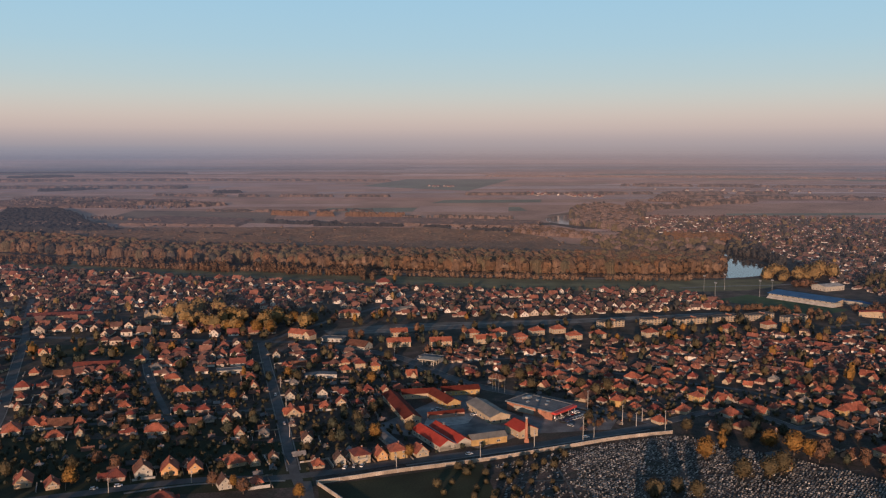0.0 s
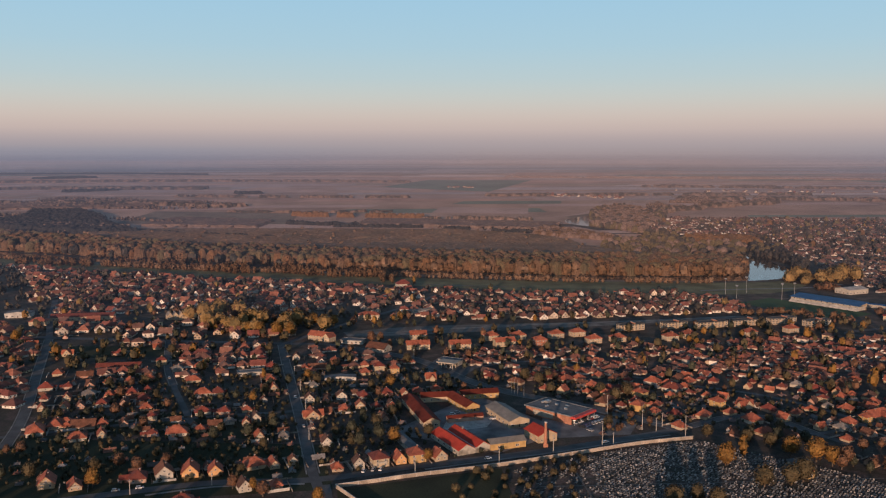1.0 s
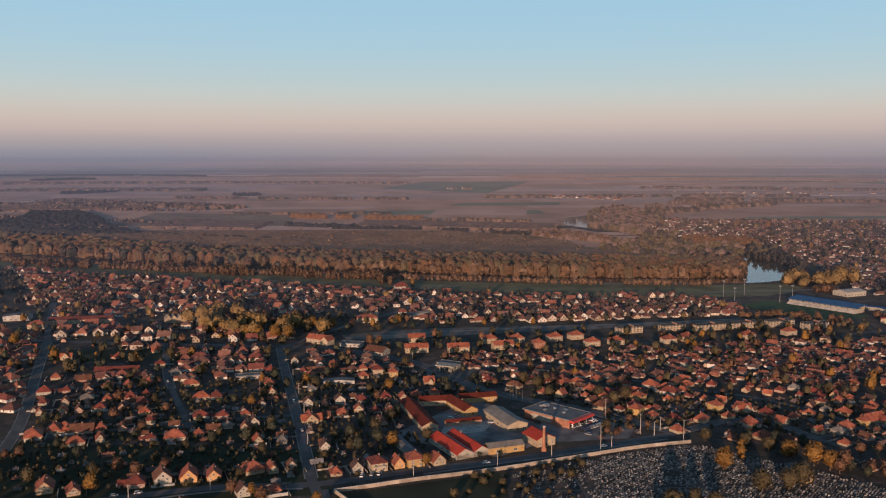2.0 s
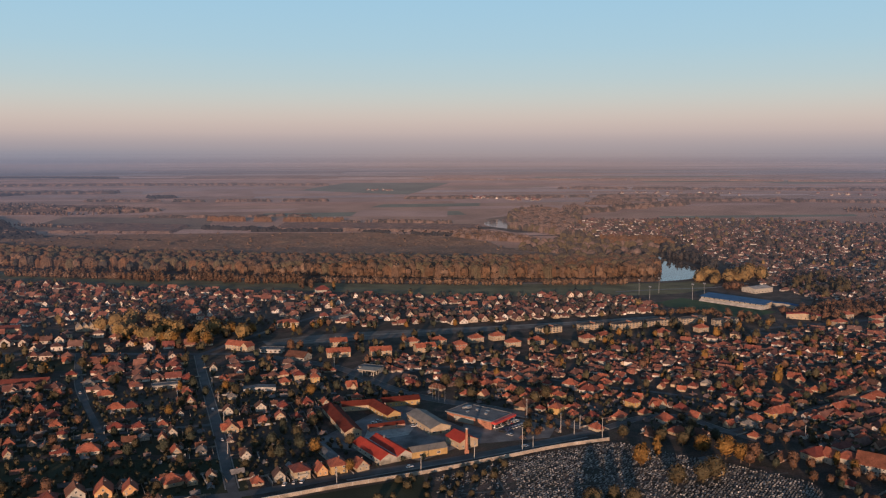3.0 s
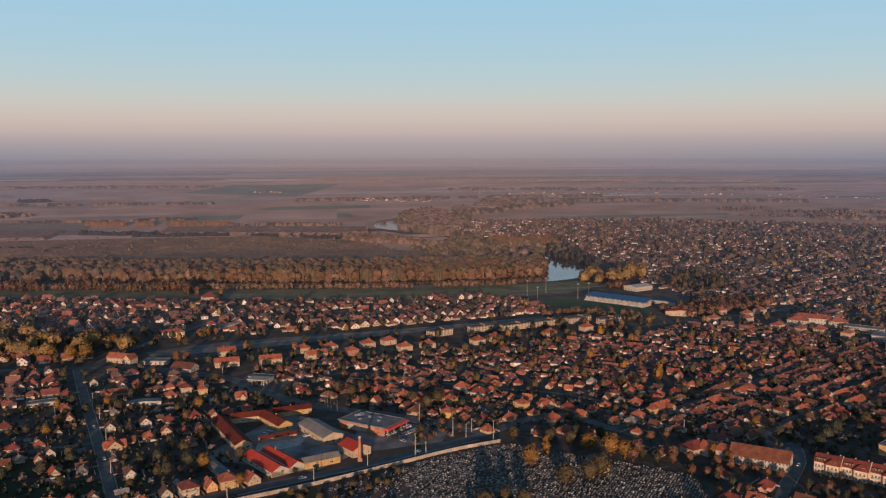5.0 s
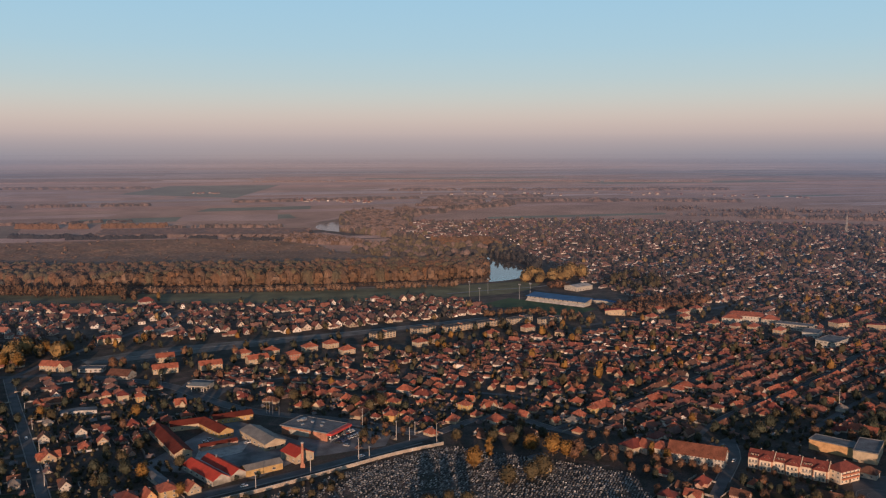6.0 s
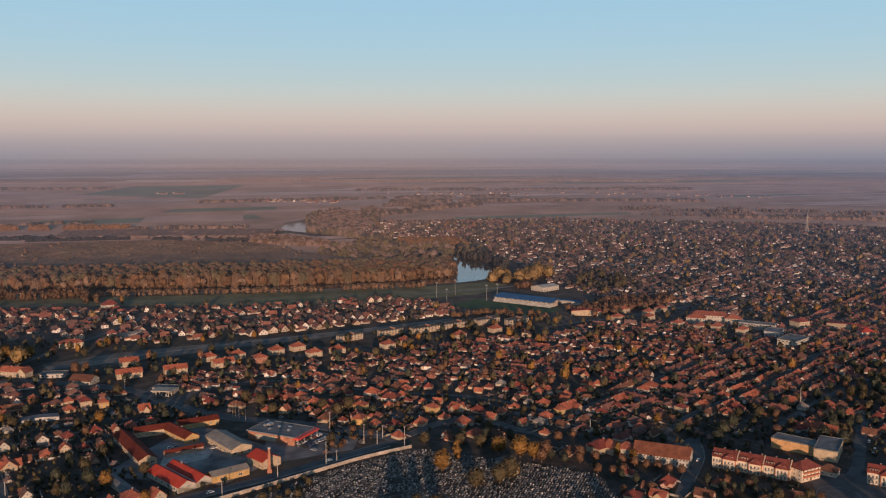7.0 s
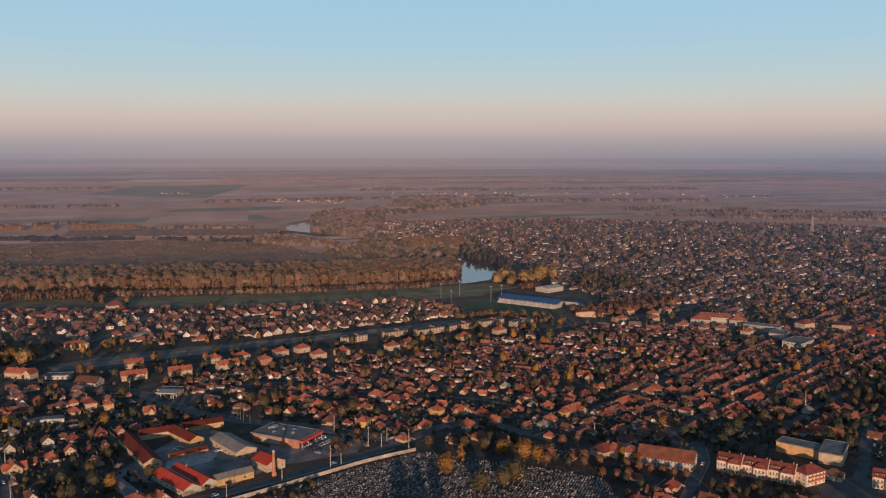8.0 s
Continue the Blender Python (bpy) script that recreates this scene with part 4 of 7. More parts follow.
BLOCK_FRONT = [(-216, 426, 'G'), (-200, 423, 'G'), (-171, 434, 'H'), (-159, 439, 'T'), (-146, 443, 'C'), (-133, 445, 'C'), (-114, 455, 'R'), (-104, 456, 'G'), (-94, 461, 'T'), (-68, 452, 'H'), (-57, 457, 'T'), (-46, 461, 'H'), (-35, 465, 'C'), (-26, 468, 'Y'), (-13, 470, 'G'), (-112, 423, 'T'), (-96, 427, 'R'), (-137, 402, 'R')]
BLOCK_WEST = [(-263, 508, 'W'), (-232, 497, 'W'), (-220, 504, 'G'), (-190, 507, 'H'), (-175, 508, 'W'), (-163, 516, 'H'), (-256, 521, 'H'), (-249, 520, 'R'), (-238, 520, 'B'), (-228, 524, 'H'), (-215, 526, 'B'), (-201, 538, 'H'), (-283, 556, 'G'), (-268, 558, 'G'), (-292, 580, 'R'), (-277, 581, 'G'), (-304, 606, 'H'), (-290, 611, 'H'), (-265, 589, 'H'), (-275, 614, 'B'), (-260, 564, 'R')]
BLOCK_LANE = [(-265, 625, 'H'), (-250, 589, 'H'), (-247, 569, 'H'), (-233, 573, 'B'), (-236, 594, 'R'), (-252, 630, 'H'), (-213, 560, 'R'), (-222, 580, 'H'), (-228, 603, 'H'), (-238, 635, 'H'), (-315, 647, 'H'), (-291, 642, 'B'), (-185, 594, 'W'), (-203, 630, 'H'), (-175, 597, 'R'), (-172, 551, 'H'), (-158, 553, 'H'), (-156, 524, 'S'), (-149, 531, 'H'), (-184, 533, 'S')]
BLOCK_STREET = [(-144, 557, 'H'), (-133, 536, 'T'), (-138, 580, 'S'), (-137, 606, 'G'), (-145, 634, 'R'), (-137, 528, 'G'), (-123, 503, 'G'), (-108, 503, 'R'), (-106, 581, 'T'), (-110, 619, 'H'), (-118, 654, 'Y'), (-98, 544, 'R'), (-91, 553, 'H'), (-94, 581, 'B'), (-85, 589, 'T'), (-70, 592, 'H'), (-79, 560, 'R'), (-69, 568, 'G'), (-58, 566, 'H'), (-50, 542, 'B'), (-47, 566, 'H'), (-80, 491, 'T')]
BLOCK_NORTH = [(-54, 599, 'H'), (-41, 599, 'G'), (-32, 605, 'H'), (-19, 611, 'H'), (-24, 640, 'H'), (-53, 661, 'Y'), (-76, 656, 'H'), (-337, 712, 'R'), (-294, 716, 'R'), (-269, 738, 'R'), (-246, 684, 'H'), (-226, 663, 'R'), (-212, 672, 'H'), (-191, 696, 'T'), (-139, 704, 'T'), (-126, 672, 'R'), (-115, 672, 'B'), (-105, 692, 'Y'), (-79, 680, 'H'), (-66, 667, 'H'), (-371, 781, 'B'), (-409, 793, 'R'), (-384, 745, 'R'), (-153, 672, 'R'), (-166, 696, 'H')]
BLOCK_JUNCTION = [(137, 528, 'H'), (187, 541, 'W'), (209, 546, 'G'), (206, 566, 'H'), (192, 573, 'H'), (178, 558, 'H'), (175, 576, 'Y'), (225, 528, 'H'), (238, 528, 'H'), (247, 538, 'H'), (261, 545, 'Y'), (232, 506, 'H'), (250, 517, 'B'), (275, 566, 'C'), (289, 535, 'H'), (307, 545, 'H'), (267, 521, 'B'), (186, 516, 'R'), (199, 508, 'B'), (169, 512, 'R')]
BLOCK_SCHOOL = [(218, 479, 'R'), (230, 467, 'B'), (248, 425, 'R'), (262, 405, 'R'), (247, 390, 'R'), (288, 395, 'R'), (271, 383, 'B'), (248, 401, 'B'), (231, 389, 'H'), (297, 496, 'H'), (299, 482, 'B'), (437, 439, 'B'), (315, 367, 'B')]
BLOCK_EAST = [(404, 553, 'T'), (382, 540, 'B'), (366, 526, 'H'), (375, 509, 'H'), (387, 515, 'R'), (383, 556, 'R'), (434, 515, 'G'), (434, 500, 'R'), (455, 498, 'H'), (472, 484, 'R'), (481, 475, 'R'), (325, 507, 'B'), (300, 524, 'H'), (429, 555, 'H'), (369, 577, 'H'), (393, 579, 'B'), (373, 613, 'T'), (355, 609, 'H'), (400, 645, 'R'), (347, 523, 'R')]

# ---- the large buildings ----
def at(x, y, turn=0.0, z=0.0):
    return pose(x, y, z, 0, 0, turn)


# factory: twin red sheds on one white wall
def twin_shed():
    top = new("factory_shed")
    top.matrix_basis = at(-0.6, 495.5, 28)
    tagged(top, "white factory shed with twin scarlet sheet roofs", "factory")
    g = Geo()
    g.box(-11, 11, -18, 18, 0, 3.0)
    for x in (-5.45, 5.55):
        wall_geo(10.6, 36, 3.0, 3.0, "gable", g, 0, pose(x, 0, 0))
    link("wall", g.mesh("wall", PLASTER_WHITE), top)
    for x in (-5.45, 5.55):
        link("roof", roof_geo(10.6, 36, 3.05, 3.0, "gable", 0.25).mesh("roof", ROOF_SCARLET), top, pose(x, 0, 0))
    link("gutter", (lambda q: (q.box(-0.25, 0.25, -18.2, 18.2, 2.8, 3.4), q)[1])(Geo()).mesh("gutter", STEEL), top, pose(0.1, 0, 0))
    link("vent", (lambda q: (q.box(-0.4, 0.4, -0.4, 0.4, -0.6, 1.6), q.box(-0.6, 0.6, -0.6, 0.6, 1.6, 1.8), q)[2])(Geo()).mesh("vent", STEEL), top, pose(5.55, 8, 5.9))
    for k in range(5):
        link("window", WINDOW_WIDE, top, pose(-11, -14 + 7 * k, 1.0, 0, 0, -90))
    mark(0, 496, 18)


twin_shed()
building("factory_annex", "yellow annex with a grey sheet roof", "factory", at(26, 491.5, 111), 8.5, 22.5, 4.0, 1.8, "gable", PLASTER_YELLOW, ROOF_SHEET, 1, 1, 2, WINDOW_WIDE, 0, 0.4)
building("workshop_wing", "long workshop wing with a dark red roof", "factory", at(-27.5, 553, 17.8), 10.6, 58, 4.0, 2.6, "gable", PLASTER_CREAM, ROOF_DARKRED, 1, 2, 9, WINDOW_WIDE, 0, 0.6)
building("workshop_wing", "yellow workshop wing with a dark red roof", "factory", at(0.5, 573, 27), 10, 31, 4.0, 2.6, "gable", PLASTER_YELLOW, ROOF_DARKRED, 1, 4, 6, WINDOW, 1, 0.6)
building("workshop_wing", "connecting workshop wing with a dark red roof", "factory", at(-17, 586, 100), 9, 24, 3.9, 2.2, "gable", PLASTER_CREAM, ROOF_DARKRED, 1, 2, 5, WINDOW, 0, 0.5)
building("workshop_wing", "low yellow office wing with dark red roof", "factory", at(12, 595, 104), 9, 27, 3.8, 2.0, "gable", PLASTER_YELLOW, ROOF_DARKRED, 1, 2, 7, WINDOW, 1, 0.5)
building("warehouse", "grey sheet-roofed warehouse with a cream gable", "warehouse", at(29.5, 544, 23), 14, 36, 4.6, 2.4, "gable", PLASTER_CREAM, ROOF_SHEET, 1, 3, 6, WINDOW_WIDE, 0, 0.6)
building("boiler_house", "cream boiler house with a red sheet roof", "factory", at(48, 507, 28), 13, 16, 4.6, 3.0, "gable", PLASTER_CREAM, ROOF_SCARLET, 1, 3, 3, WINDOW, 0, 0.5)
building("shed", "low lean-to with a dark red roof", "shed", at(2, 541, 108), 5, 24, 2.8, 1.2, "gable", PLASTER_ROSE, ROOF_DARKRED, 1, 1, 2, WINDOW, 0, 0.3)
building("shed", "long pale blue-grey sheet shed beside the factory", "shed", at(-33, 493, 24), 6, 34, 3.0, 0.9, "gable", CONCRETE, ROOF_FELT, 1, 1, 3, WINDOW_WIDE, 0, 0.3)


def brick_chimney():
    top = new("factory_chimney")
    top.matrix_basis = at(49.5, 491.5)
    tagged(top, "tall tapered red brick factory chimney", "chimney")
    g = Geo()
    g.box(-1.3, 1.3, -1.3, 1.3, 0, 2.2)
    link("plinth", g.mesh("plinth", BRICK), top)
    g = Geo()
    g.tube(0, 0, 2.2, 14.6, 1.05, 0.72, 14)
    link("shaft", g.mesh("shaft", BRICK), top)
    g = Geo()
    g.tube(0, 0, 14.6, 15.3, 0.92, 0.88, 14)
    link("cap", g.mesh("cap", CONCRETE), top)
    mark(49.5, 491.5, 2)


brick_chimney()


def supermarket():
    top = new("supermarket")
    top.matrix_basis = at(63.5, 553, -42)
    tagged(top, "flat-roofed supermarket with grey felt roof and red entrance", "supermarket")
    g = Geo()
    g.box(-18, 18, -11, 11, 0, 5.4)
    link("wall", g.mesh("wall", BRICK), top)
    link("roof", roof_geo(36, 22, 5.4, 0, "flat", 0.9).mesh("roof", ROOF_FELT), top)
    g = Geo()
    g.box(18, 22, -11.9, 11.9, 4.3, 5.75)
    canopy = link("canopy", g.mesh("canopy", SIGN_RED), top)
    for y in (-11, -4, 4, 11):
        g = Geo()
        g.tube(21, y, 0, 4.3, 0.2, 0.2, 8)
        link("column", g.mesh("column", STEEL), canopy)
    g = Geo()
    g.box(18.02, 18.15, -10, 10, 0.2, 3.8)
    link("shop_window", g.mesh("shop_window", GLASS), top)
    g = Geo()
    g.box(-12, 4, -11.3, -11.02, 0.8, 4.2)
    link("wall_panel", g.mesh("wall_panel", PLASTER_WHITE), top, label="white wall panel")
    for x, y, w, l, z in ((-11, 4, 2.5, 4, 1.3), (-13, 1, 1.5, 2, 1.0), (-3, 3, 2, 1.5, 0.9), (4, 5, 2.2, 1.2, 0.8), (7, -1, 1.6, 1.6, 1.0), (-6, -4, 1.2, 2.4, 0.7)):
        g = Geo()
        g.box(-w / 2, w / 2, -l / 2, l / 2, 0, z)
        g.box(-w / 2 - 0.1, w / 2 + 0.1, -l / 2 - 0.1, l / 2 + 0.1, z, z + 0.12)
        link("roof_unit", g.mesh("roof_unit", STEEL), top, pose(x, y, 5.74))
    for k in range(-3, 4):
        mark(*(top.matrix_basis @ Vector((k * 5, 0, 0))).xy, 13)


supermarket()


def filling_station():
    top = new("filling_station")
    top.matrix_basis = at(-13, 682, -25)
    tagged(top, "white filling station with flat canopy and kiosk", "filling station")
    g = Geo()
    g.box(-9, 9, 4, 13, 0, 4.0)
    link("kiosk", g.mesh("kiosk", PLASTER_WHITE), top)
    link("kiosk_roof", roof_geo(18, 9, 4.0, 0, "flat", 0.4).mesh("kiosk_roof", ROOF_FELT), top, pose(0, 8.5, 0))
    g = Geo()
    g.box(-8.7, 8.7, 3.9, 4.0, 0.4, 3.0)
    link("shop_window", g.mesh("shop_window", GLASS), top)
    g = Geo()
    g.box(-4, 12, -9, 2.5, 4.8, 5.6)
    canopy = link("canopy", g.mesh("canopy", PLASTER_WHITE), top)
    for x in (-1, 9):
        for y in (-6, -0.5):
            g = Geo()
            g.box(x - 0.25, x + 0.25, y - 0.25, y + 0.25, 0, 4.8)
            link("column", g.mesh("column", PLASTER_WHITE), canopy)
    for x in (2, 6):
        g = Geo()
        g.box(x - 0.5, x + 0.5, -3.6, -3, 0.15, 1.8)
        g.box(x - 1.2, x + 1.2, -4.2, -2.4, 0, 0.15)
        link("fuel_pump", g.mesh("fuel_pump", STEEL), top)
    mark(-13, 682, 14)


filling_station()


def grandstand():
    top = new("grandstand")
    top.matrix_basis = at(412, 971, -53.5)
    tagged(top, "long white grandstand under a blue sheet roof", "grandstand")
    g = Geo()
    g.box(-41, 41, -2, 9, 0, 4.6)
    link("wall", g.mesh("wall", PLASTER_WHITE), top)
    for k in range(6):
        g = Geo()
        g.box(-41, 41, -2 - 0.9 * (k + 1), -2 - 0.9 * k, 0, 3.2 - 0.5 * k)
        link("step", g.mesh("step", CONCRETE), top)
    g = Geo()
    g.solid([(-42, -5, 5.5), (42, -5, 5.5), (42, 15, 8.0), (-42, 15, 8.0), (-42, -5, 5.9), (42, -5, 5.9), (42, 15, 8.4), (-42, 15, 8.4)],
            [(3, 2, 1, 0), (4, 5, 6, 7), (0, 1, 5, 4), (1, 2, 6, 5), (2, 3, 7, 6), (3, 0, 4, 7)])
    link("roof", g.mesh("roof", ROOF_BLUE), top)
    g = Geo()
    g.box(-41, 41, 9.02, 14, 0, 7.3)
    link("back_wall", g.mesh("back_wall", PLASTER_CREAM), top)
    for k in range(13):
        g = Geo()
        g.tube(-40 + 6.7 * k, -4, 0, 5.5, 0.15, 0.15, 6)
        link("column", g.mesh("column", STEEL), top)
    for k in range(12):
        link("window", WINDOW_WIDE, top, pose(-37 + 6.7 * k, -2, 3.6))
    for k in range(-6, 7):
        mark(*(top.matrix_basis @ Vector((k * 8, 2, 0))).xy, 12)


grandstand()
building("sports_hall", "white sports hall with a shallow pale roof", "hall", at(482, 1062, -65), 22, 32, 5.6, 2.0, "gable", PLASTER_WHITE, CONCRETE, 1, 4, 6, WINDOW_WIDE, 0, 0.5)
building("clubhouse", "low white clubhouse with a blue sheet roof", "clubhouse", at(466, 952, -53), 34, 9, 3.5, 1.0, "gable", PLASTER_WHITE, ROOF_BLUE, 1, 6, 2, WINDOW, 0, 0.5)

# cream flats in a row, their chimneys along the roof
for x, y, n in ((165, 831, 24), (210, 843, 24), (248, 846, 30), (287, 858, 33), (325, 868, 28), (356, 857, 26)):
    building("apartment_block", "cream three-storey apartment block with flat roof and chimneys", "apartment block", at(x, y, 21), n * 1.1, 8.6, 5.8, 0, "flat", PLASTER_CREAM, ROOF_TAR,
             3, int(n / 3.4), 2, WINDOW_WIDE, 9, 0.2, "apartment blocks")
for x, y, turn in ((27, 784, 20), (52, 787, 20), (88, 794, 22), (109, 802, 22), (120, 773, 22), (143, 779, 22), (193, 786, 22), (272, 806, 22), (318, 824, 22), (212, 797, 22)):
    building("apartment_house", "cream two-storey apartment house with orange hip roof", "apartment house", at(x, y, turn), 13, 9, 4.6, 3.1, "hip", PLASTER_CREAM, TILE_ORANGE,
             2, 5, 2, WINDOW, 2, 0.5, "apartment houses")
for x, y, turn, n in ((38, 759, 18, 22), (-39, 745, 10, 24), (-2, 748, 10, 22), (-41, 787, 10, 18)):
    building("terrace_house", "long cream terrace with an orange tiled roof", "terrace", at(x, y, turn + 90), 9, n * 0.85, 4.8, 2.9, "gable", PLASTER_CREAM, TILE_ORANGE, 2, 2, 6, WINDOW, 2, 0.5)
building("brick_house", "square brick apartment house with orange hip roof", "apartment house", at(70, 764, 20), 11, 10, 5.6, 3.0, "hip", BRICK, TILE_ORANGE, 2, 4, 3, WINDOW, 1, 0.5)
building("corner_building", "cream corner building with orange roof and curved gable", "public building", at(-131, 779, 62), 9.5, 22, 4.9, 3.2, "gable", PLASTER_CREAM, TILE_ORANGE, 2, 3, 7, WINDOW, 2, 0.5)
building("corner_building", "cream wing with a front gable and orange roof", "public building", at(-122, 772, -30), 7.5, 10, 4.9, 3.3, "gable", PLASTER_CREAM, TILE_ORANGE, 2, 3, 2, WINDOW, 0, 0.5)
building("shop", "low flat-roofed shop with a white front", "shop", at(-99, 766, -10), 20, 9, 3.2, 0, "flat", CONCRETE, ROOF_FELT, 1, 5, 2, WINDOW_WIDE, 0, 0.8)
building("public_building", "cream two-storey building with orange hip roof", "public building", at(-97, 880, 8), 22, 11, 5.4, 2.8, "hip", PLASTER_CREAM, TILE_ORANGE, 2, 8, 3, WINDOW, 2, 0.6)
building("hall", "white hall with a brown striped roof", "hall", at(-73, 737, 62), 13, 19, 3.4, 3.8, "gable", PLASTER_WHITE, TILE_BROWN, 1, 3, 5, WINDOW_WIDE, 0, 0.5)
for k in range(3):
    building("greenhouse", "pale sheet-roofed greenhouse shed", "shed", at(-62 + 9 * k, 905 + 6 * k, -40), 6, 26, 3, 1.2, "gable", CONCRETE, ROOF_SHEET, 1, 1, 3, WINDOW, 0, 0.2)
building("long_hall", "long low hall with a red tiled roof", "hall", at(-394, 871, 102), 12, 62, 4.2, 2.6, "gable", PLASTER_CREAM, TILE_RED, 1, 3, 10, WINDOW_WIDE, 0, 0.5)
building("corner_house", "cream house with an orange hip roof", "house", at(-426, 842, 12), 17, 12, 4.5, 3.4, "hip", PLASTER_CREAM, TILE_ORANGE, 1, 5, 2, WINDOW, 1, 0.5)
building("greenhouse", "pale green sheet-roofed hall", "hall", at(-468, 884, 12), 26, 14, 5, 1.4, "gable", CONCRETE, ROOF_FELT, 1, 5, 2, WINDOW_WIDE, 0, 0.3)
for x, y in ((-305, 874), (-268, 860)):
    for k in range(6):
        building("row_house", "narrow white row house with a steep gable", "row house", at(x + 5.6 * k, y + 1.2 * k, 30), 5.2, 10, 4.6, 3.4, "gable", PLASTER_CREAM, TILE_GREY, 2, 1, 0, WINDOW, 0, 0.1, "row houses")
for x in (-242,):
    for k in range(5):
        building("row_house", "narrow white row house with a steep gable", "row house", at(x + 5.6 * k, 902 + 1.2 * k, 30), 5.2, 10, 4.6, 3.4, "gable", PLASTER_CREAM, TILE_GREY, 2, 1, 0, WINDOW, 0, 0.1, "row houses")
building("barn", "long low barn with a red tiled roof", "barn", at(-275, 668, 100), 8, 34, 3.0, 2.2, "gable", PLASTER_ROSE, TILE_RED, 1, 1, 5, WINDOW, 0, 0.5)
building("workshop", "long grey flat-roofed workshop with white front", "workshop", at(-165, 652, 18), 20, 8, 2.8, 0, "flat", PLASTER_WHITE, ROOF_FELT, 1, 5, 2, WINDOW_WIDE, 0, 0.3)
building("workshop", "long low shed with a teal sheet roof", "workshop", at(-93, 640, 8), 24, 8, 2.4, 0.9, "gable", CONCRETE, ROOF_FELT, 1, 5, 2, WINDOW, 0, 0.3)

# around the cemetery and the school
building("school", "long white school with a large red-brown tiled roof", "school", at(280, 439.5, 48), 15, 33, 5.4, 5.0, "gable", PLASTER_WHITE, TILE_SCHOOL, 2, 3, 17, WINDOW_TALL, 0, 0.6)
building("school_wing", "white school wing with an orange hip roof", "school", at(263, 455, 48), 11, 9, 5.6, 3.2, "hip", PLASTER_WHITE, TILE_ORANGE, 2, 3, 2, WINDOW_TALL, 0, 0.5)
building("gabled_house", "white house with orange roof and round gables", "house", at(252, 466, 20), 15, 11, 4.0, 3.8, "hip", PLASTER_CREAM, TILE_RED, 1, 4, 2, WINDOW, 1, 0.5)
building("gabled_house", "white front gable under an orange tiled roof", "house", at(257, 460, 20), 7, 7, 4.4, 4.0, "gable", PLASTER_WHITE, TILE_ORANGE, 1, 2, 1, WINDOW, 0, 0.4)
def arched_hall(x, y, turn):
    """A red-roofed hall whose front and end walls rise into rounded gables."""
    top = building("village_hall", "cream hall with red roof and rounded gables", "hall", at(x, y, turn), 10, 15, 3.6, 3.6, "hip", PLASTER_SUNNY, TILE_RED, 1, 2, 5, WINDOW_TALL, 1, 0.4)
    for place, wide, high in ((pose(0, -7.56, 0), 9.6, 6.6), (pose(-5.06, 2.6, 0, 0, 0, -90), 8.0, 6.4)):
        arc = [(0.5 * wide * math.cos(math.pi * k / 12), 3.3 + (high - 3.3) * math.sin(math.pi * k / 12)) for k in range(13)]
        outline = [(-wide / 2, 0.0), (wide / 2, 0.0)] + arc
        g, m = Geo(), len(outline)
        g.solid([(u, -0.25, v) for u, v in outline] + [(u, 0.35, v) for u, v in outline], [tuple(range(m)), tuple(range(2 * m - 1, m - 1, -1))] + [(k, m + k, m + (k + 1) % m, (k + 1) % m) for k in range(m)])
        gable = link("gable", g.mesh("gable", PLASTER_SUNNY), top, place, "rounded cream gable")
        g = Geo()
        for p, q in zip(arc, arc[1:]):
            g.solid([(p[0], -0.4, p[1]), (q[0], -0.4, q[1]), (q[0], 0.4, q[1]), (p[0], 0.4, p[1]), (p[0] * 1.03, -0.4, p[1] + 0.25), (q[0] * 1.03, -0.4, q[1] + 0.25), (q[0] * 1.03, 0.4, q[1] + 0.25), (p[0] * 1.03, 0.4, p[1] + 0.25)],
                    [(3, 2, 1, 0), (4, 5, 6, 7), (0, 1, 5, 4), (1, 2, 6, 5), (2, 3, 7, 6), (3, 0, 4, 7)])
        link("coping", g.mesh("coping", TILE_RED), gable)
        for u in (-0.28, 0.0, 0.28):
            link("window", WINDOW_TALL, gable, pose(u * wide, -0.25, 1.0))
        link("window", WINDOW, gable, pose(0, -0.25, 4.3))
    mark(x, y, 9)


arched_hall(254, 467, 48)
building("storage_hall", "large yellow hall with a grey flat roof", "hall", at(371.2, 429.6, -57.5), 30, 12, 6.2, 0, "flat", PLASTER_OCHRE, ROOF_FELT, 1, 0, 0, WINDOW_WIDE, 0, 0.2)
building("storage_hall", "cream hall with a bluish felt roof", "hall", at(383.5, 417.5, -48.6), 13.5, 27, 6.6, 0, "flat", PLASTER_CREAM, ROOF_FELT, 1, 0, 2, WINDOW_WIDE, 0, 0.2)
building("gable_house", "white house with a dark red roof", "house", at(359.5, 390, -56), 10, 8, 3.2, 3.2, "hip", PLASTER_WHITE, TILE_BROWN, 1, 2, 2, WINDOW, 0, 0.4)
building("chapel", "small yellow cemetery chapel with hip roof", "chapel", at(185, 447, 30), 5, 5.5, 4.2, 2.2, "hip", PLASTER_YELLOW, TILE_RED, 1, 1, 1, WINDOW_TALL, 0, 0.3)
building("mortuary", "white mortuary hall with a monopitch grey roof", "hall", at(186, 462, 20), 10, 5.5, 3.2, 0, "flat", PLASTER_WHITE, ROOF_FELT, 1, 3, 1, WINDOW, 0, 0.6)


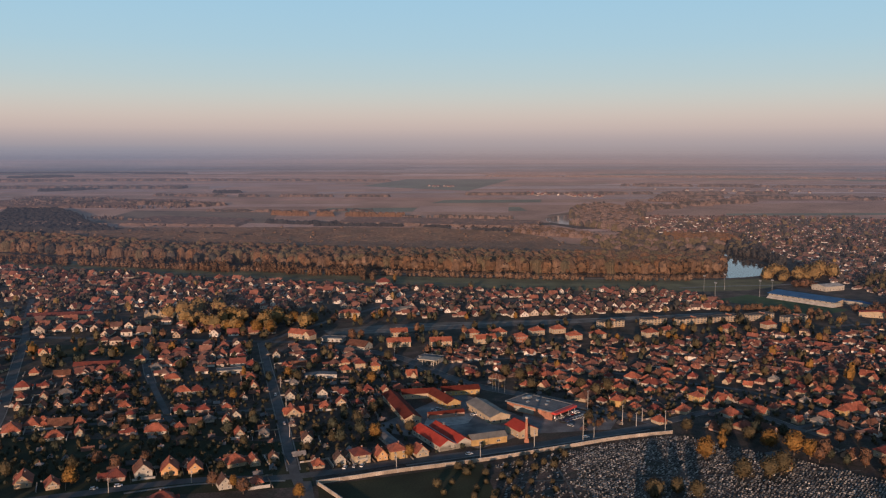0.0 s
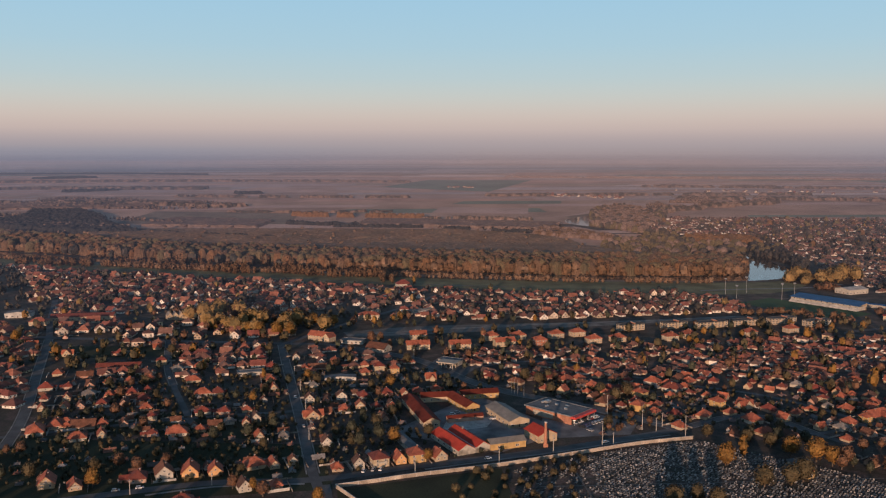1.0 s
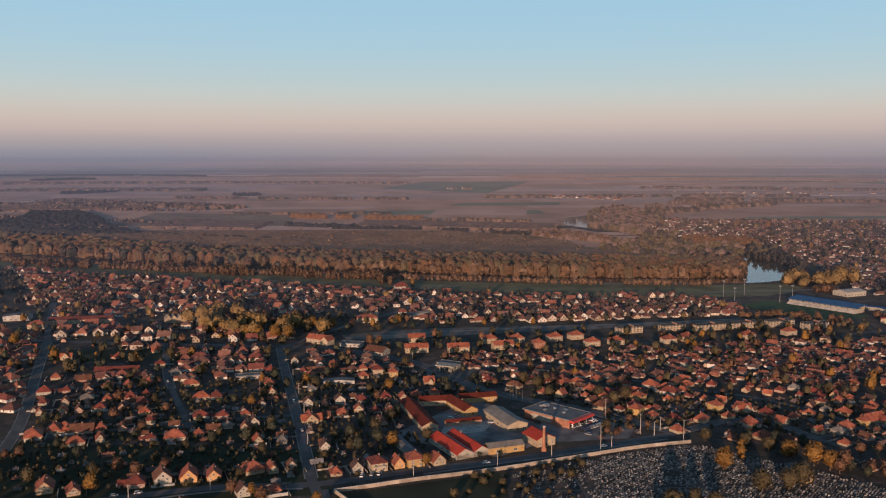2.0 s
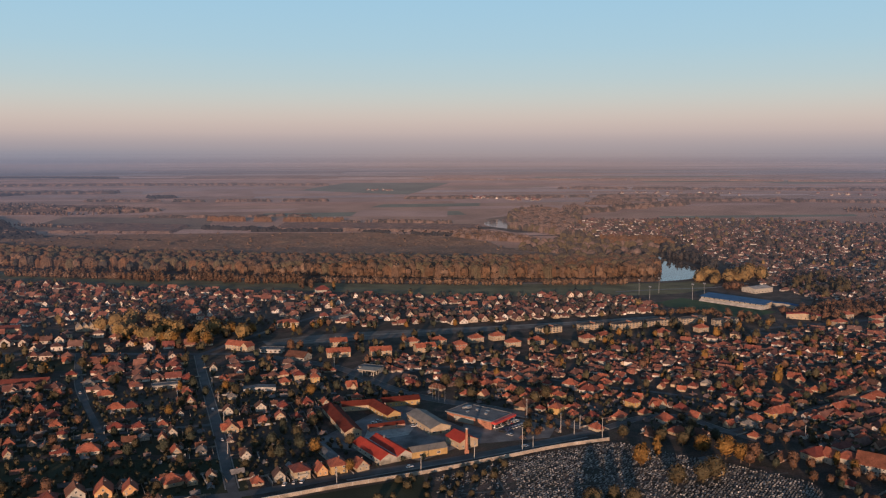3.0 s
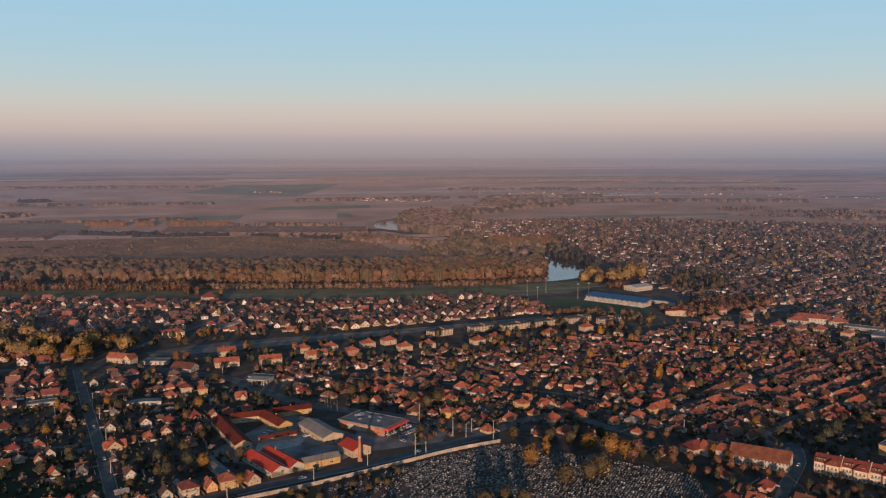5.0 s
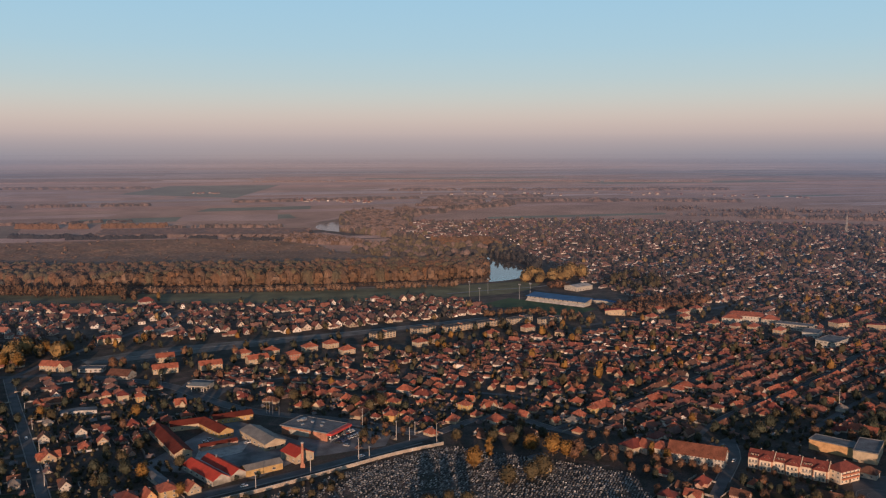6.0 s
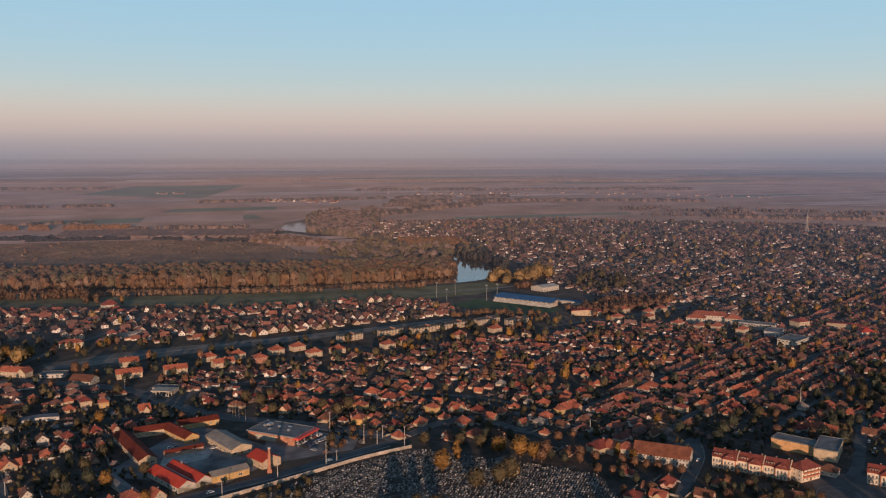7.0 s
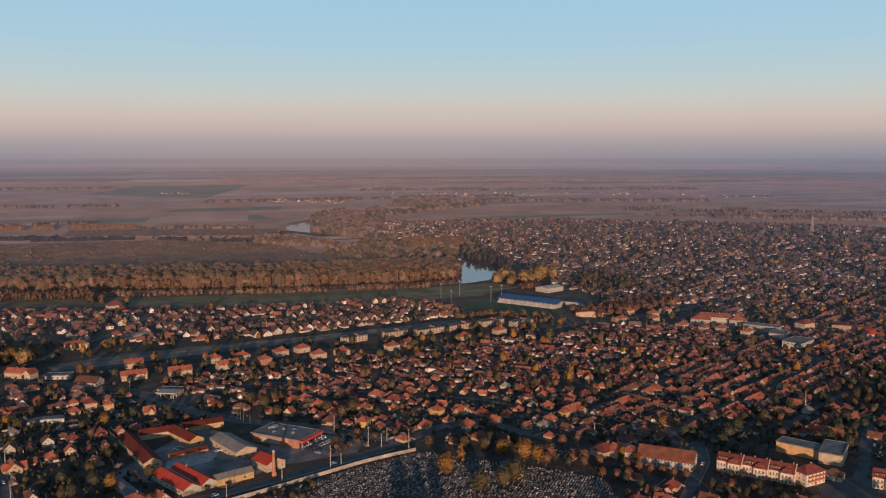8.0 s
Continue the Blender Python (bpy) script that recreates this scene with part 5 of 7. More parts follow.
def town_house_row(x0, y0, x1, y1, units, depth, label):
    """A terrace of town houses: each with a recessed front, a projecting bay with brick-red cheeks, dormers, balconies and a firewall."""
    way = Vector((x1 - x0, y1 - y0, 0))
    n, turn = way.length / units, turned(way)
    for k in range(units):
        p = Vector((x0, y0, 0)) + way * (k + 0.5) / units
        top = tagged(new("town_house"), label, "town house", "town house terrace")
        top.matrix_basis = at(p.x, p.y, turn)
        mark(p.x, p.y, n * 0.55)
        front = -depth / 2
        g = Geo()
        wall_geo(depth, n - 0.3, 6.9, 3.3, "gable", g, 0, pose(0, 0, 0, 0, 0, 90))
        link("wall", g.mesh("wall", PLASTER_SUNNY), top)
        g = Geo()
        roof_geo(depth, n - 0.3, 6.9, 3.3, "gable", 0.35, g, 0, pose(0, 0, 0, 0, 0, 90))
        link("roof", g.mesh("roof", TILE_RED), top)
        g = Geo()
        wall_geo(depth + 0.5, 0.4, 7.3, 3.6, "gable", g, 0, pose(n / 2 - 0.2, 0, 0, 0, 0, 90))
        link("firewall", g.mesh("firewall", PLASTER_SUNNY), top)
        g = Geo()
        g.box(-n * 0.06, n * 0.44, front - 1.5, front, 0, 6.7)
        bay = link("bay", g.mesh("bay", RENDER_RED), top, label="projecting brick-red bay")
        g = Geo()
        g.box(-n * 0.03, n * 0.42, front - 1.62, front - 1.5, 0.3, 6.4)
        link("bay_front", g.mesh("bay_front", PLASTER_SUNNY), bay, label="cream front of the bay")
        g = Geo()
        roof_geo(n * 0.52, 6.0, 6.7, 2.6, "hip", 0.35, g, 0, pose(n * 0.19, front + 1.2, 0))
        link("bay_roof", g.mesh("bay_roof", TILE_RED), bay)
        for i, deep, z in ((-0.38, 2.0, 7.5), (-0.27, 2.0, 7.5), (-0.16, 2.0, 7.5), (0.10, 0.3, 7.0), (0.28, 0.3, 7.0)):
            g = Geo()
            g.box(-0.6, 0.6, -0.9, 1.0, 0, 1.25, 0)
            g.box(-0.8, 0.8, -1.1, 1.1, 1.25, 1.42, 1)
            g.box(-0.45, 0.45, -0.94, -0.9, 0.25, 1.1, 2)
            link("dormer", g.mesh("dormer", PLASTER_SUNNY, TILE_RED, GLASS), top, pose(n * i, front + deep, z))
        for z in (0.7, 3.6):
            for i, out in ((-0.42, 0), (-0.30, 0), (-0.18, 0), (0.05, 1.62), (0.19, 1.62), (0.33, 1.62)):
                link("window", WINDOW_TALL, top, pose(n * i, front - out, z))
        for i, out in ((-0.28, 0), (0.19, 1.62)):
            g = Geo()
            g.box(-1.7, 1.7, -1.0, 0, 0, 0.16)
            g.box(-1.7, 1.7, -1.05, -0.98, 0.16, 1.0)
            for x in (-1.7, 1.62):
                g.box(x, x + 0.08, -0.98, 0, 0.16, 1.0)
            link("balcony", g.mesh("balcony", PLASTER_WHITE), top, pose(n * i, front - out, 3.2))
        for i in (0.36, -0.1):
            link("chimney", CHIMNEY, top, pose(n * i, 1.2, 9.6))


town_house_row(306.1, 425, 335.4, 392.2, 3, 11, "three-storey cream town house with brick-red bay and dormers")
corner = building("corner_house", "cream corner town house with a red hip roof", "town house", at(342, 390.4, 10.7), 15.5, 10, 7.2, 3.6, "hip", PLASTER_SUNNY, TILE_RED, 3, 5, 3, WINDOW, 1, 0.5)
for z in (2.6, 4.9):
    g = Geo()
    g.box(-6.5, 6.5, -6.1, -5.0, z, z + 0.9)
    g.box(7.75, 8.8, -4, 4, z, z + 0.9)
    link("balcony", g.mesh("balcony", RENDER_RED), corner, label="brick-red balcony")
town_house_row(374, 376, 395, 352, 2, 11, "three-storey cream town house with a red tiled roof")

# civic quarter
building("civic_building", "large white public building with orange hip roofs", "public building", at(566, 806, -38), 42, 14, 7.4, 4.0, "hip", PLASTER_WHITE, TILE_ORANGE, 2, 13, 4, WINDOW_TALL, 2, 0.6)
building("civic_wing", "white wing with an orange hip roof", "public building", at(546, 802, 52), 13, 20, 6.6, 3.6, "hip", PLASTER_WHITE, TILE_ORANGE, 2, 4, 6, WINDOW_TALL, 1, 0.6)
building("civic_wing", "white wing with an orange hip roof", "public building", at(582, 785, 52), 13, 18, 6.6, 3.6, "hip", PLASTER_WHITE, TILE_ORANGE, 2, 4, 6, WINDOW_TALL, 1, 0.6)
building("office_block", "white flat-roofed office block with window bands", "office block", at(590, 755, -50), 36, 12, 5.8, 0, "flat", PLASTER_WHITE, ROOF_FELT, 2, 12, 3, WINDOW_WIDE, 0, 0.3)
building("office_block", "low grey flat-roofed hall with columns", "office block", at(585, 722, 40), 22, 15, 5, 0, "flat", CONCRETE, ROOF_FELT, 1, 8, 4, WINDOW_WIDE, 0, 0.5)
building("department_store", "white flat-roofed store with a roof well", "store", at(574, 680, 28), 30, 19, 6.4, 0, "flat", PLASTER_WHITE, ROOF_FELT, 2, 9, 5, WINDOW_WIDE, 0, 0.4)
building("long_shop", "long shop building with a red sheet roof", "shop", at(678, 722, -62), 40, 10, 5, 1.6, "gable", PLASTER_CREAM, ROOF_SCARLET, 1, 9, 2, WINDOW_WIDE, 0, 0.6)
building("shop", "small shop with a scarlet hip roof", "shop", at(672, 690, -20), 14, 12, 5, 3.5, "hip", PLASTER_WHITE, ROOF_SCARLET, 1, 4, 3, WINDOW, 0, 0.6)
building("house", "house with a red tiled hip roof", "house", at(640, 750, 10), 16, 13, 6.5, 3.4, "hip", PLASTER_CREAM, TILE_RED, 2, 4, 3, WINDOW, 1, 0.5)
building("long_hall", "long hall with a scarlet sheet roof", "hall", at(452, 880, -25), 34, 10, 5, 1.8, "gable", PLASTER_CREAM, ROOF_SCARLET, 1, 8, 2, WINDOW, 0, 0.5)
building("river_house", "white house with a tall red hip roof", "house", at(-76, 1088, 20), 17, 12, 6, 5, "hip", PLASTER_WHITE, TILE_RED, 2, 4, 3, WINDOW, 1, 0.6)
for x, y, t in ((500, 880, 20), (520, 858, 25), (545, 872, 20), (470, 840, 20), (505, 832, 28), (545, 762, 30), (515, 790, 25), (560, 740, 30), (530, 770, 20)):
    building("apartment_house", "cream two-storey apartment house with orange hip roof", "apartment house", at(x, y, t), 12.5, 9, 5.0, 2.8, "hip", PLASTER_CREAM, TILE_ORANGE, 2, 5, 2, WINDOW, 1, 0.5, "apartment houses")

# ---- the houses of the town ----
V, U = Vector((-0.785, 0.62)), Vector((0.875, 0.484))
rnd = random.Random(11)
for block, turn in ((BLOCK_FRONT, 22), (BLOCK_WEST, 18), (BLOCK_LANE, 18), (BLOCK_STREET, 15), (BLOCK_NORTH, 12), (BLOCK_JUNCTION, 30), (BLOCK_SCHOOL, 35), (BLOCK_EAST, 119)):
    for x, y, kind in block:
        side = 0 if kind in "GCTY" or rnd.random() < 0.6 else 90
        if block is BLOCK_EAST and kind in "GT":
            side = -90
        if kind in "HR":
            kind = rnd.choices("HRDEJPQB", (4, 2, 2, 2, 1.5, 1, 0.8, 1))[0]
        house(kind, x, y, turn + side + rnd.uniform(-7, 7), rnd.uniform(0.6, 0.82))

# sheds and outbuildings in the gardens of the near blocks
for block, turn in ((BLOCK_FRONT, 22), (BLOCK_WEST, 18), (BLOCK_LANE, 18), (BLOCK_STREET, 15), (BLOCK_JUNCTION, 30)):
    for x, y, kind in block:
        a = radians(turn + rnd.uniform(60, 130))
        px, py = x + 9.5 * math.cos(a), y + 9.5 * math.sin(a)
        if free(px, py, 2.4) and rnd.random() < 0.75:
            house("S", px, py, turn + rnd.choice((0, 90)), rnd.uniform(0.5, 0.75))

# low walls between the gardens
def garden_wall(x, y, turn, length, high):
    top = tagged(new("garden_wall"), "low grey garden wall with posts between plots", "wall", "garden walls")
    top.matrix_basis = pose(x, y, 0, 0, 0, turn)
    g = Geo()
    g.box(-length / 2, length / 2, -0.09, 0.09, 0, high)
    g.box(-length / 2, length / 2, -0.14, 0.14, high, high + 0.08)
    link("panel", g.mesh("panel", CONCRETE), top)
    for k in range(3):
        px = (k / 2 - 0.5) * length
        g = Geo()
        g.box(px - 0.18, px + 0.18, -0.18, 0.18, 0, high + 0.25)
        link("post", g.mesh("post", CONCRETE), top)


for block, turn in ((BLOCK_FRONT, 22), (BLOCK_WEST, 18), (BLOCK_LANE, 18), (BLOCK_STREET, 15)):
    for x, y, kind in block:
        if rnd.random() < 0.55:
            a = radians(turn + rnd.choice((-90, 0, 0, 180)))
            garden_wall(x + 7.2 * math.cos(a), y + 7.2 * math.sin(a), math.degrees(a) + 90, rnd.uniform(9, 14), rnd.uniform(1.1, 1.7))

# small sheds, woodpiles and hutches behind the houses
NEAR_GARDENS = [(-270, 420), (-60, 440), (140, 540), (230, 500), (330, 440), (420, 400), (470, 480), (420, 560), (250, 600), (100, 640), (-60, 680), (-280, 640)]
q = Quarter("small garden sheds and woodpiles behind the houses", "garden_sheds", SHED_MATS)
for x, y in scatter(NEAR_GARDENS, 330, 42, 8):
    if math.hypot(x - 30, y - 545) > 62 and free(x, y, 1.5) and not inside((x, y), [(-64, 424), (140, 505), (230, 470), (250, 380), (0, 330)]):
        q.house(rnd.choice("SSBQ"), x, y, 20 + rnd.choice((0, 90)) + rnd.uniform(-8, 8), rnd.uniform(0.26, 0.44))
q.done()

def plot_fences():
    """Board and wire fences between the garden plots, seen as thin lines."""
    geo, rs = Geo(), random.Random(91)
    for block, turn in ((BLOCK_FRONT, 22), (BLOCK_WEST, 18), (BLOCK_LANE, 18), (BLOCK_STREET, 15), (BLOCK_NORTH, 12), (BLOCK_JUNCTION, 30), (BLOCK_SCHOOL, 35), (BLOCK_EAST, 119)):
        for x, y, kind in block:
            for side, far in ((90, 8.0), (0, 6.5)):
                if rs.random() < 0.3:
                    continue
                a = radians(turn + side)
                cx, cy = x + far * math.cos(a), y + far * math.sin(a)
                m = pose(cx, cy, 0, 0, 0, turn + side + 90)
                n, high = rs.randint(4, 8), rs.uniform(0.9, 1.5)
                for k in range(n):
                    u = (k - n / 2) * 2.4
                    geo.box(u, u + 2.32, -0.04, 0.04, 0.12, high, 0, m)
                    geo.box(u - 0.07, u + 0.05, -0.07, 0.07, 0, high + 0.12, 0, m)
    tagged(link("garden_fences", geo.mesh("garden_fences", FENCE)), "weathered board fences between garden plots", "fences", kind="stuff")


plot_fences()

CENTRE = [(150, 540), (120, 555), (20, 640), (-18, 690), (-10, 735), (60, 745), (160, 760), (340, 800), (470, 835), (640, 760), (500, 690), (320, 585), (235, 530), (215, 560), (180, 570)]
EAST_TREES = scatter([(425, 472), (455, 515), (520, 555), (575, 600), (610, 565), (540, 500), (470, 440), (440, 445)], 44, 25, 8.5)
for x, y in EAST_TREES:
    mark(x, y, 2.6)
EAST = [(240, 515), (520, 672), (680, 755), (1000, 930), (1150, 880), (1000, 640), (760, 520), (560, 420), (440, 380), (420, 440), (330, 520), (300, 480), (275, 480)]
near_kinds = (["H", "R", "B", "Y", "Q", "K", "W", "G", "J", "M", "D", "E", "P"], [5, 2, 2, 0.5, 1.5, 2, 1.2, 1.0, 3, 2, 1.5, 2, 0.5])
quarter_centre = Quarter("dense quarter of low houses with orange tiled roofs among gardens")
quarter_east = Quarter("streets of long low houses with orange and brown tiled roofs")


def centre_house(kind, x, y, turn, size):
    if y < 655 and house_count < 325:
        house(kind, x, y, turn, size)
    else:
        quarter_centre.house(kind, x, y, turn, size)


def east_house(kind, x, y, turn, size):
    if y < 600 and x < 520 and house_count < 390:
        house(kind, x, y, turn, size)
    else:
        quarter_east.house(kind, x, y, turn, size)


house_rows(CENTRE, V, U, 12.5, 15.5, near_kinds, 3, centre_house, 2.6, 9, 0.2, 0.5, (0.5, 0.82))
# long houses side by side along the two straight streets
for street in ([(240, 527), (263, 540), (326, 574), (392, 613), (507, 679), (565, 713), (649, 756), (860, 880), (1090, 1010)], [(331, 501), (358, 517), (400, 538), (480, 581), (514, 601), (572, 641), (653, 680), (860, 790), (1100, 920)]):
    row = smooth_line([(x, y, 0) for x, y in street], 12.5)
    for p, q in zip(row, row[1:]):
        way = (q - p).normalized()
        for side in (-1, 1):
            x, y = p.x - way.y * side * 7.6, p.y + way.x * side * 7.6
            if rnd.random() < 0.86 and free(x, y, 3.2):
                east_house(rnd.choice("LLKBWKJ"), x, y, turned(way) - 90 + rnd.uniform(-3, 3), rnd.uniform(0.6, 0.78))
house_rows(EAST, U, Vector((-0.484, 0.875)), 12.0, 15.0, (["L", "H", "K", "B", "R", "W", "T", "J", "M"], [6, 2, 5, 4, 1.5, 1, 0.3, 1.5, 1]), 4, east_house, 1.8, 4, 0.2, 0.15, (0.56, 0.84))
quarter_centre.done()
quarter_east.done()

q = Quarter("riverside quarter of white gabled houses with red roofs")
gables = (["G", "T", "H", "R", "Y", "C", "B"], [4, 3, 3, 2, 0.6, 1, 1])
house_rows([(-700, 1290), (-640, 1225), (-520, 1000), (-440, 890), (-330, 905), (-200, 910), (-160, 900), (-130, 1000), (-85, 1080), (-300, 1150)], Vector((0.93, -0.37)), Vector((0.37, 0.93)), 16.5, 21, gables, 6, q.house, 3.5, 12, 0.12, 0.5, (0.74, 1.0))
house_rows([(-440, 880), (-420, 780), (-330, 790), (-180, 775), (-160, 800), (-250, 850), (-330, 860)], Vector((0.98, 0.2)), Vector((-0.2, 0.98)), 16, 24, gables, 7, q.house, 3, 10, 0.2, 0.5, (0.8, 1.05))
house_rows([(-480, 860), (-420, 640), (-330, 560), (-300, 560), (-350, 690), (-400, 800)], Vector((0.26, 0.97)), Vector((-0.97, 0.26)), 16, 20, near_kinds, 8, q.house, 3, 10, 0.2, 0.5, (0.8, 1.05))
q.done()
q = Quarter("quarter of white houses with orange roofs near the river meadow")
for k in range(13):
    x, y = 73 + (207 - 73) * k / 12, 883 + (935 - 883) * k / 12 + random.uniform(-1.5, 1.5)
    if free(x, y, 3.0):
        q.house("GGTG"[k % 4], x, y, 14 + random.uniform(-5, 5), random.uniform(0.95, 1.1))
house_rows([(-80, 1070), (-130, 960), (-110, 900), (-60, 870), (60, 885), (200, 900), (310, 930), (318, 970), (300, 1040), (180, 1055), (60, 1055)], Vector((0.97, 0.22)), Vector((-0.22, 0.97)), 15, 20, gables, 9, q.house, 3, 10, 0.15)
q.done()
q = Quarter("strip of gardens and small houses north of the centre")
house_rows([(-290, 640), (-160, 640), (-150, 745), (-320, 765), (-230, 700)], Vector((0.97, 0.24)), Vector((-0.24, 0.97)), 15, 17, near_kinds, 10, q.house, 3, 8, 0.15, 0.5, (0.78, 1.05))
house_rows([(-120, 640), (-40, 690), (-60, 715), (-140, 750)], Vector((0.97, 0.24)), Vector((-0.24, 0.97)), 15, 18, near_kinds, 12, q.house, 3, 8, 0.2)
q.done()
FAR_TOWN = [(520, 1130), (560, 1240), (540, 1420), (570, 1600), (570, 1770), (460, 1760), (405, 1880), (445, 2030), (505, 2180), (560, 2290), (660, 2250), (830, 2270), (1056, 2200), (1314, 2030), (1568, 1880),
            (1700, 1700), (1760, 1380), (1650, 1150), (1200, 900), (1010, 950), (700, 790), (640, 790), (560, 900), (520, 1000)]
far_quarter = Quarter("far quarter of small tiled houses among autumn trees", mats=HAZED_MATS)


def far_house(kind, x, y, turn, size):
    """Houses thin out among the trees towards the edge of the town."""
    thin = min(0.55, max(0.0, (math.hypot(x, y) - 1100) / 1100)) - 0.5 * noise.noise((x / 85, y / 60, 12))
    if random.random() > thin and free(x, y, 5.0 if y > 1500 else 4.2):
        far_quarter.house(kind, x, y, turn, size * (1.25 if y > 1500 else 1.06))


house_rows(FAR_TOWN, Vector((0.875, 0.484)), Vector((-0.484, 0.875)), 13.0, 16.0, (["L", "H", "K", "B", "R", "G", "W", "T", "J"], [6, 2, 4, 3, 2, 1, 1.5, 0.4, 1]), 13, far_house, 1.6, 5, 0.25, 0.15, (0.52, 0.8))
far_quarter.done()
q = Quarter("distant village houses on the plain")
for poly, n in (([(260, 3450), (580, 3200), (640, 3350), (300, 3650)], 34), ([(900, 3700), (1500, 3500), (1600, 3800), (950, 4000)], 26), ([(-70, 4150), (50, 4150), (50, 4250), (-70, 4250)], 10), ([(1700, 3600), (2400, 3000), (2500, 3200), (1800, 3900)], 22)):
    for i, (x, y) in enumerate(scatter(poly, n, 3, 20)):
        q.house("GHT"[i % 3], x, y, 20 * (i % 5), 0.95)
q.done()

# ---- trees ----
def crown_heart(rs, height, radius, base, around=8, levels=5, core=0.74):
    """The dense inner twigs of a crown: a lumpy body of small faces that closes the gaps between the leaf clumps."""
    z0, z1 = height * base, height * 0.88
    grid = np.zeros((levels + 1, around, 3))
    for j in range(levels + 1):
        u = math.pi * (0.04 + 0.92 * j / levels)
        for i in range(around):
            a, r = 6.2832 * i / around, radius * core * math.sin(u) ** 0.8 * rs.uniform(0.80, 1.12)
            grid[j, i] = (r * math.cos(a), r * math.sin(a), z0 + (z1 - z0) * (0.5 - 0.5 * math.cos(u)) + rs.uniform(-0.04, 0.04) * height)
    faces = np.array([[grid[j, i], grid[j, (i + 1) % around], grid[j + 1, (i + 1) % around], grid[j + 1, i]] for j in range(levels) for i in range(around)])
    out = faces.mean(1) - (0, 0, (z0 + z1) / 2)
    return faces, out / np.linalg.norm(out, axis=1)[:, None]


def crown_arrays(seed, height, radius, leaves, size, base=0.3, lobes=9, spread=0.75, rough=0.55, shell=0.72, heart=(8, 5), ruffle=0.3):
    """Corners of the leaf clumps of a crown: bent cards on the shells of several lobes, with gaps between."""
    rs = np.random.RandomState(seed)
    cen, rad = [], []
    for k in range(lobes):
        f = (k + 0.5) / lobes
        z = height * (base + (1 - base) * (0.12 + 0.72 * f))
        wide = radius * math.sin(math.pi * min(1, 0.22 + 0.70 * f)) * spread
        a = 2.4 * k + rs.uniform(-0.75, 0.75)
        cen.append((wide * 0.75 * math.cos(a), wide * 0.75 * math.sin(a), z))
        rad.append(radius * rs.uniform(0.38, 0.58))
    cen, rad = np.array(cen), np.array(rad)
    pick = rs.randint(0, lobes, leaves)
    way = rs.normal(size=(leaves, 3))
    way /= np.linalg.norm(way, axis=1)[:, None]
    spot = cen[pick] + way * (rad[pick] * rs.uniform(shell, 1.08, leaves))[:, None] * (1, 1, 0.9)
    spot[:, 2] = np.clip(spot[:, 2], height * base * 0.8, height)
    nor = way + rs.normal(scale=rough, size=(leaves, 3))
    nor /= np.linalg.norm(nor, axis=1)[:, None]
    side = np.cross(nor, rs.normal(size=(leaves, 3)))
    side /= np.linalg.norm(side, axis=1)[:, None]
    up = np.cross(nor, side)
    s = size * rs.uniform(0.6, 1.35, leaves)[:, None]
    t = s * rs.uniform(0.5, 1.0, leaves)[:, None]
    cards = np.stack([spot - side * s * 0.5 - up * t * 0.35, spot + side * s * 0.15 - up * t * 0.55, spot + side * s * 0.55 + up * t * 0.2, spot - side * s * 0.1 + up * t * 0.55], 1)
    out = way + (spot - cen.mean(0)) / (np.linalg.norm(spot - cen.mean(0), axis=1)[:, None] + 1e-6) * 0.5
    out = out / np.linalg.norm(out, axis=1)[:, None] + rs.normal(scale=ruffle, size=(leaves, 3))
    inner, hout = crown_heart(rs, height, radius, base, *heart)
    hout = hout + rs.normal(scale=ruffle * 0.8, size=hout.shape)
    hout /= np.linalg.norm(hout, axis=1)[:, None]
    return np.concatenate([cards, inner]), np.concatenate([out / np.linalg.norm(out, axis=1)[:, None], hout])


def cards_mesh(name, cards, material, normals=None):
    n = len(cards)
    me = bpy.data.meshes.new(name)
    me.vertices.add(4 * n)
    me.vertices.foreach_set("co", np.ascontiguousarray(cards, np.float32).ravel())
    me.loops.add(4 * n)
    me.loops.foreach_set("vertex_index", np.arange(4 * n, dtype=np.int32))
    me.polygons.add(n)
    me.polygons.foreach_set("loop_start", np.arange(0, 4 * n, 4, dtype=np.int32))
    me.update(calc_edges=True)
    if normals is not None:
        soft = me.attributes.new("custom_normal", "FLOAT_VECTOR", "POINT")
        soft.data.foreach_set("vector", np.ascontiguousarray(np.repeat(normals, 4, 0), np.float32).ravel())
    me.materials.append(material)
    return me


def trunk_mesh(seed, height, radius, limbs=6):
    rs, g = random.Random(seed), Geo()
    g.tube(0, 0, 0, height * 0.45, 0.035 * height, 0.022 * height, 8)
    g.tube(0, 0, height * 0.45, height * 0.85, 0.022 * height, 0.006 * height, 6)
    for k in range(limbs):
        a, z = 2.4 * k + rs.uniform(-0.4, 0.4), height * rs.uniform(0.3, 0.6)
        m = pose(0, 0, z, 0, 0, math.degrees(a)) @ pose(0, 0, 0, 0, rs.uniform(35, 60), 0)
        g.tube(0, 0, 0, radius * rs.uniform(0.7, 1.0), 0.012 * height, 0.004 * height, 5, 0, m)
    return g.mesh("trunk", BARK)


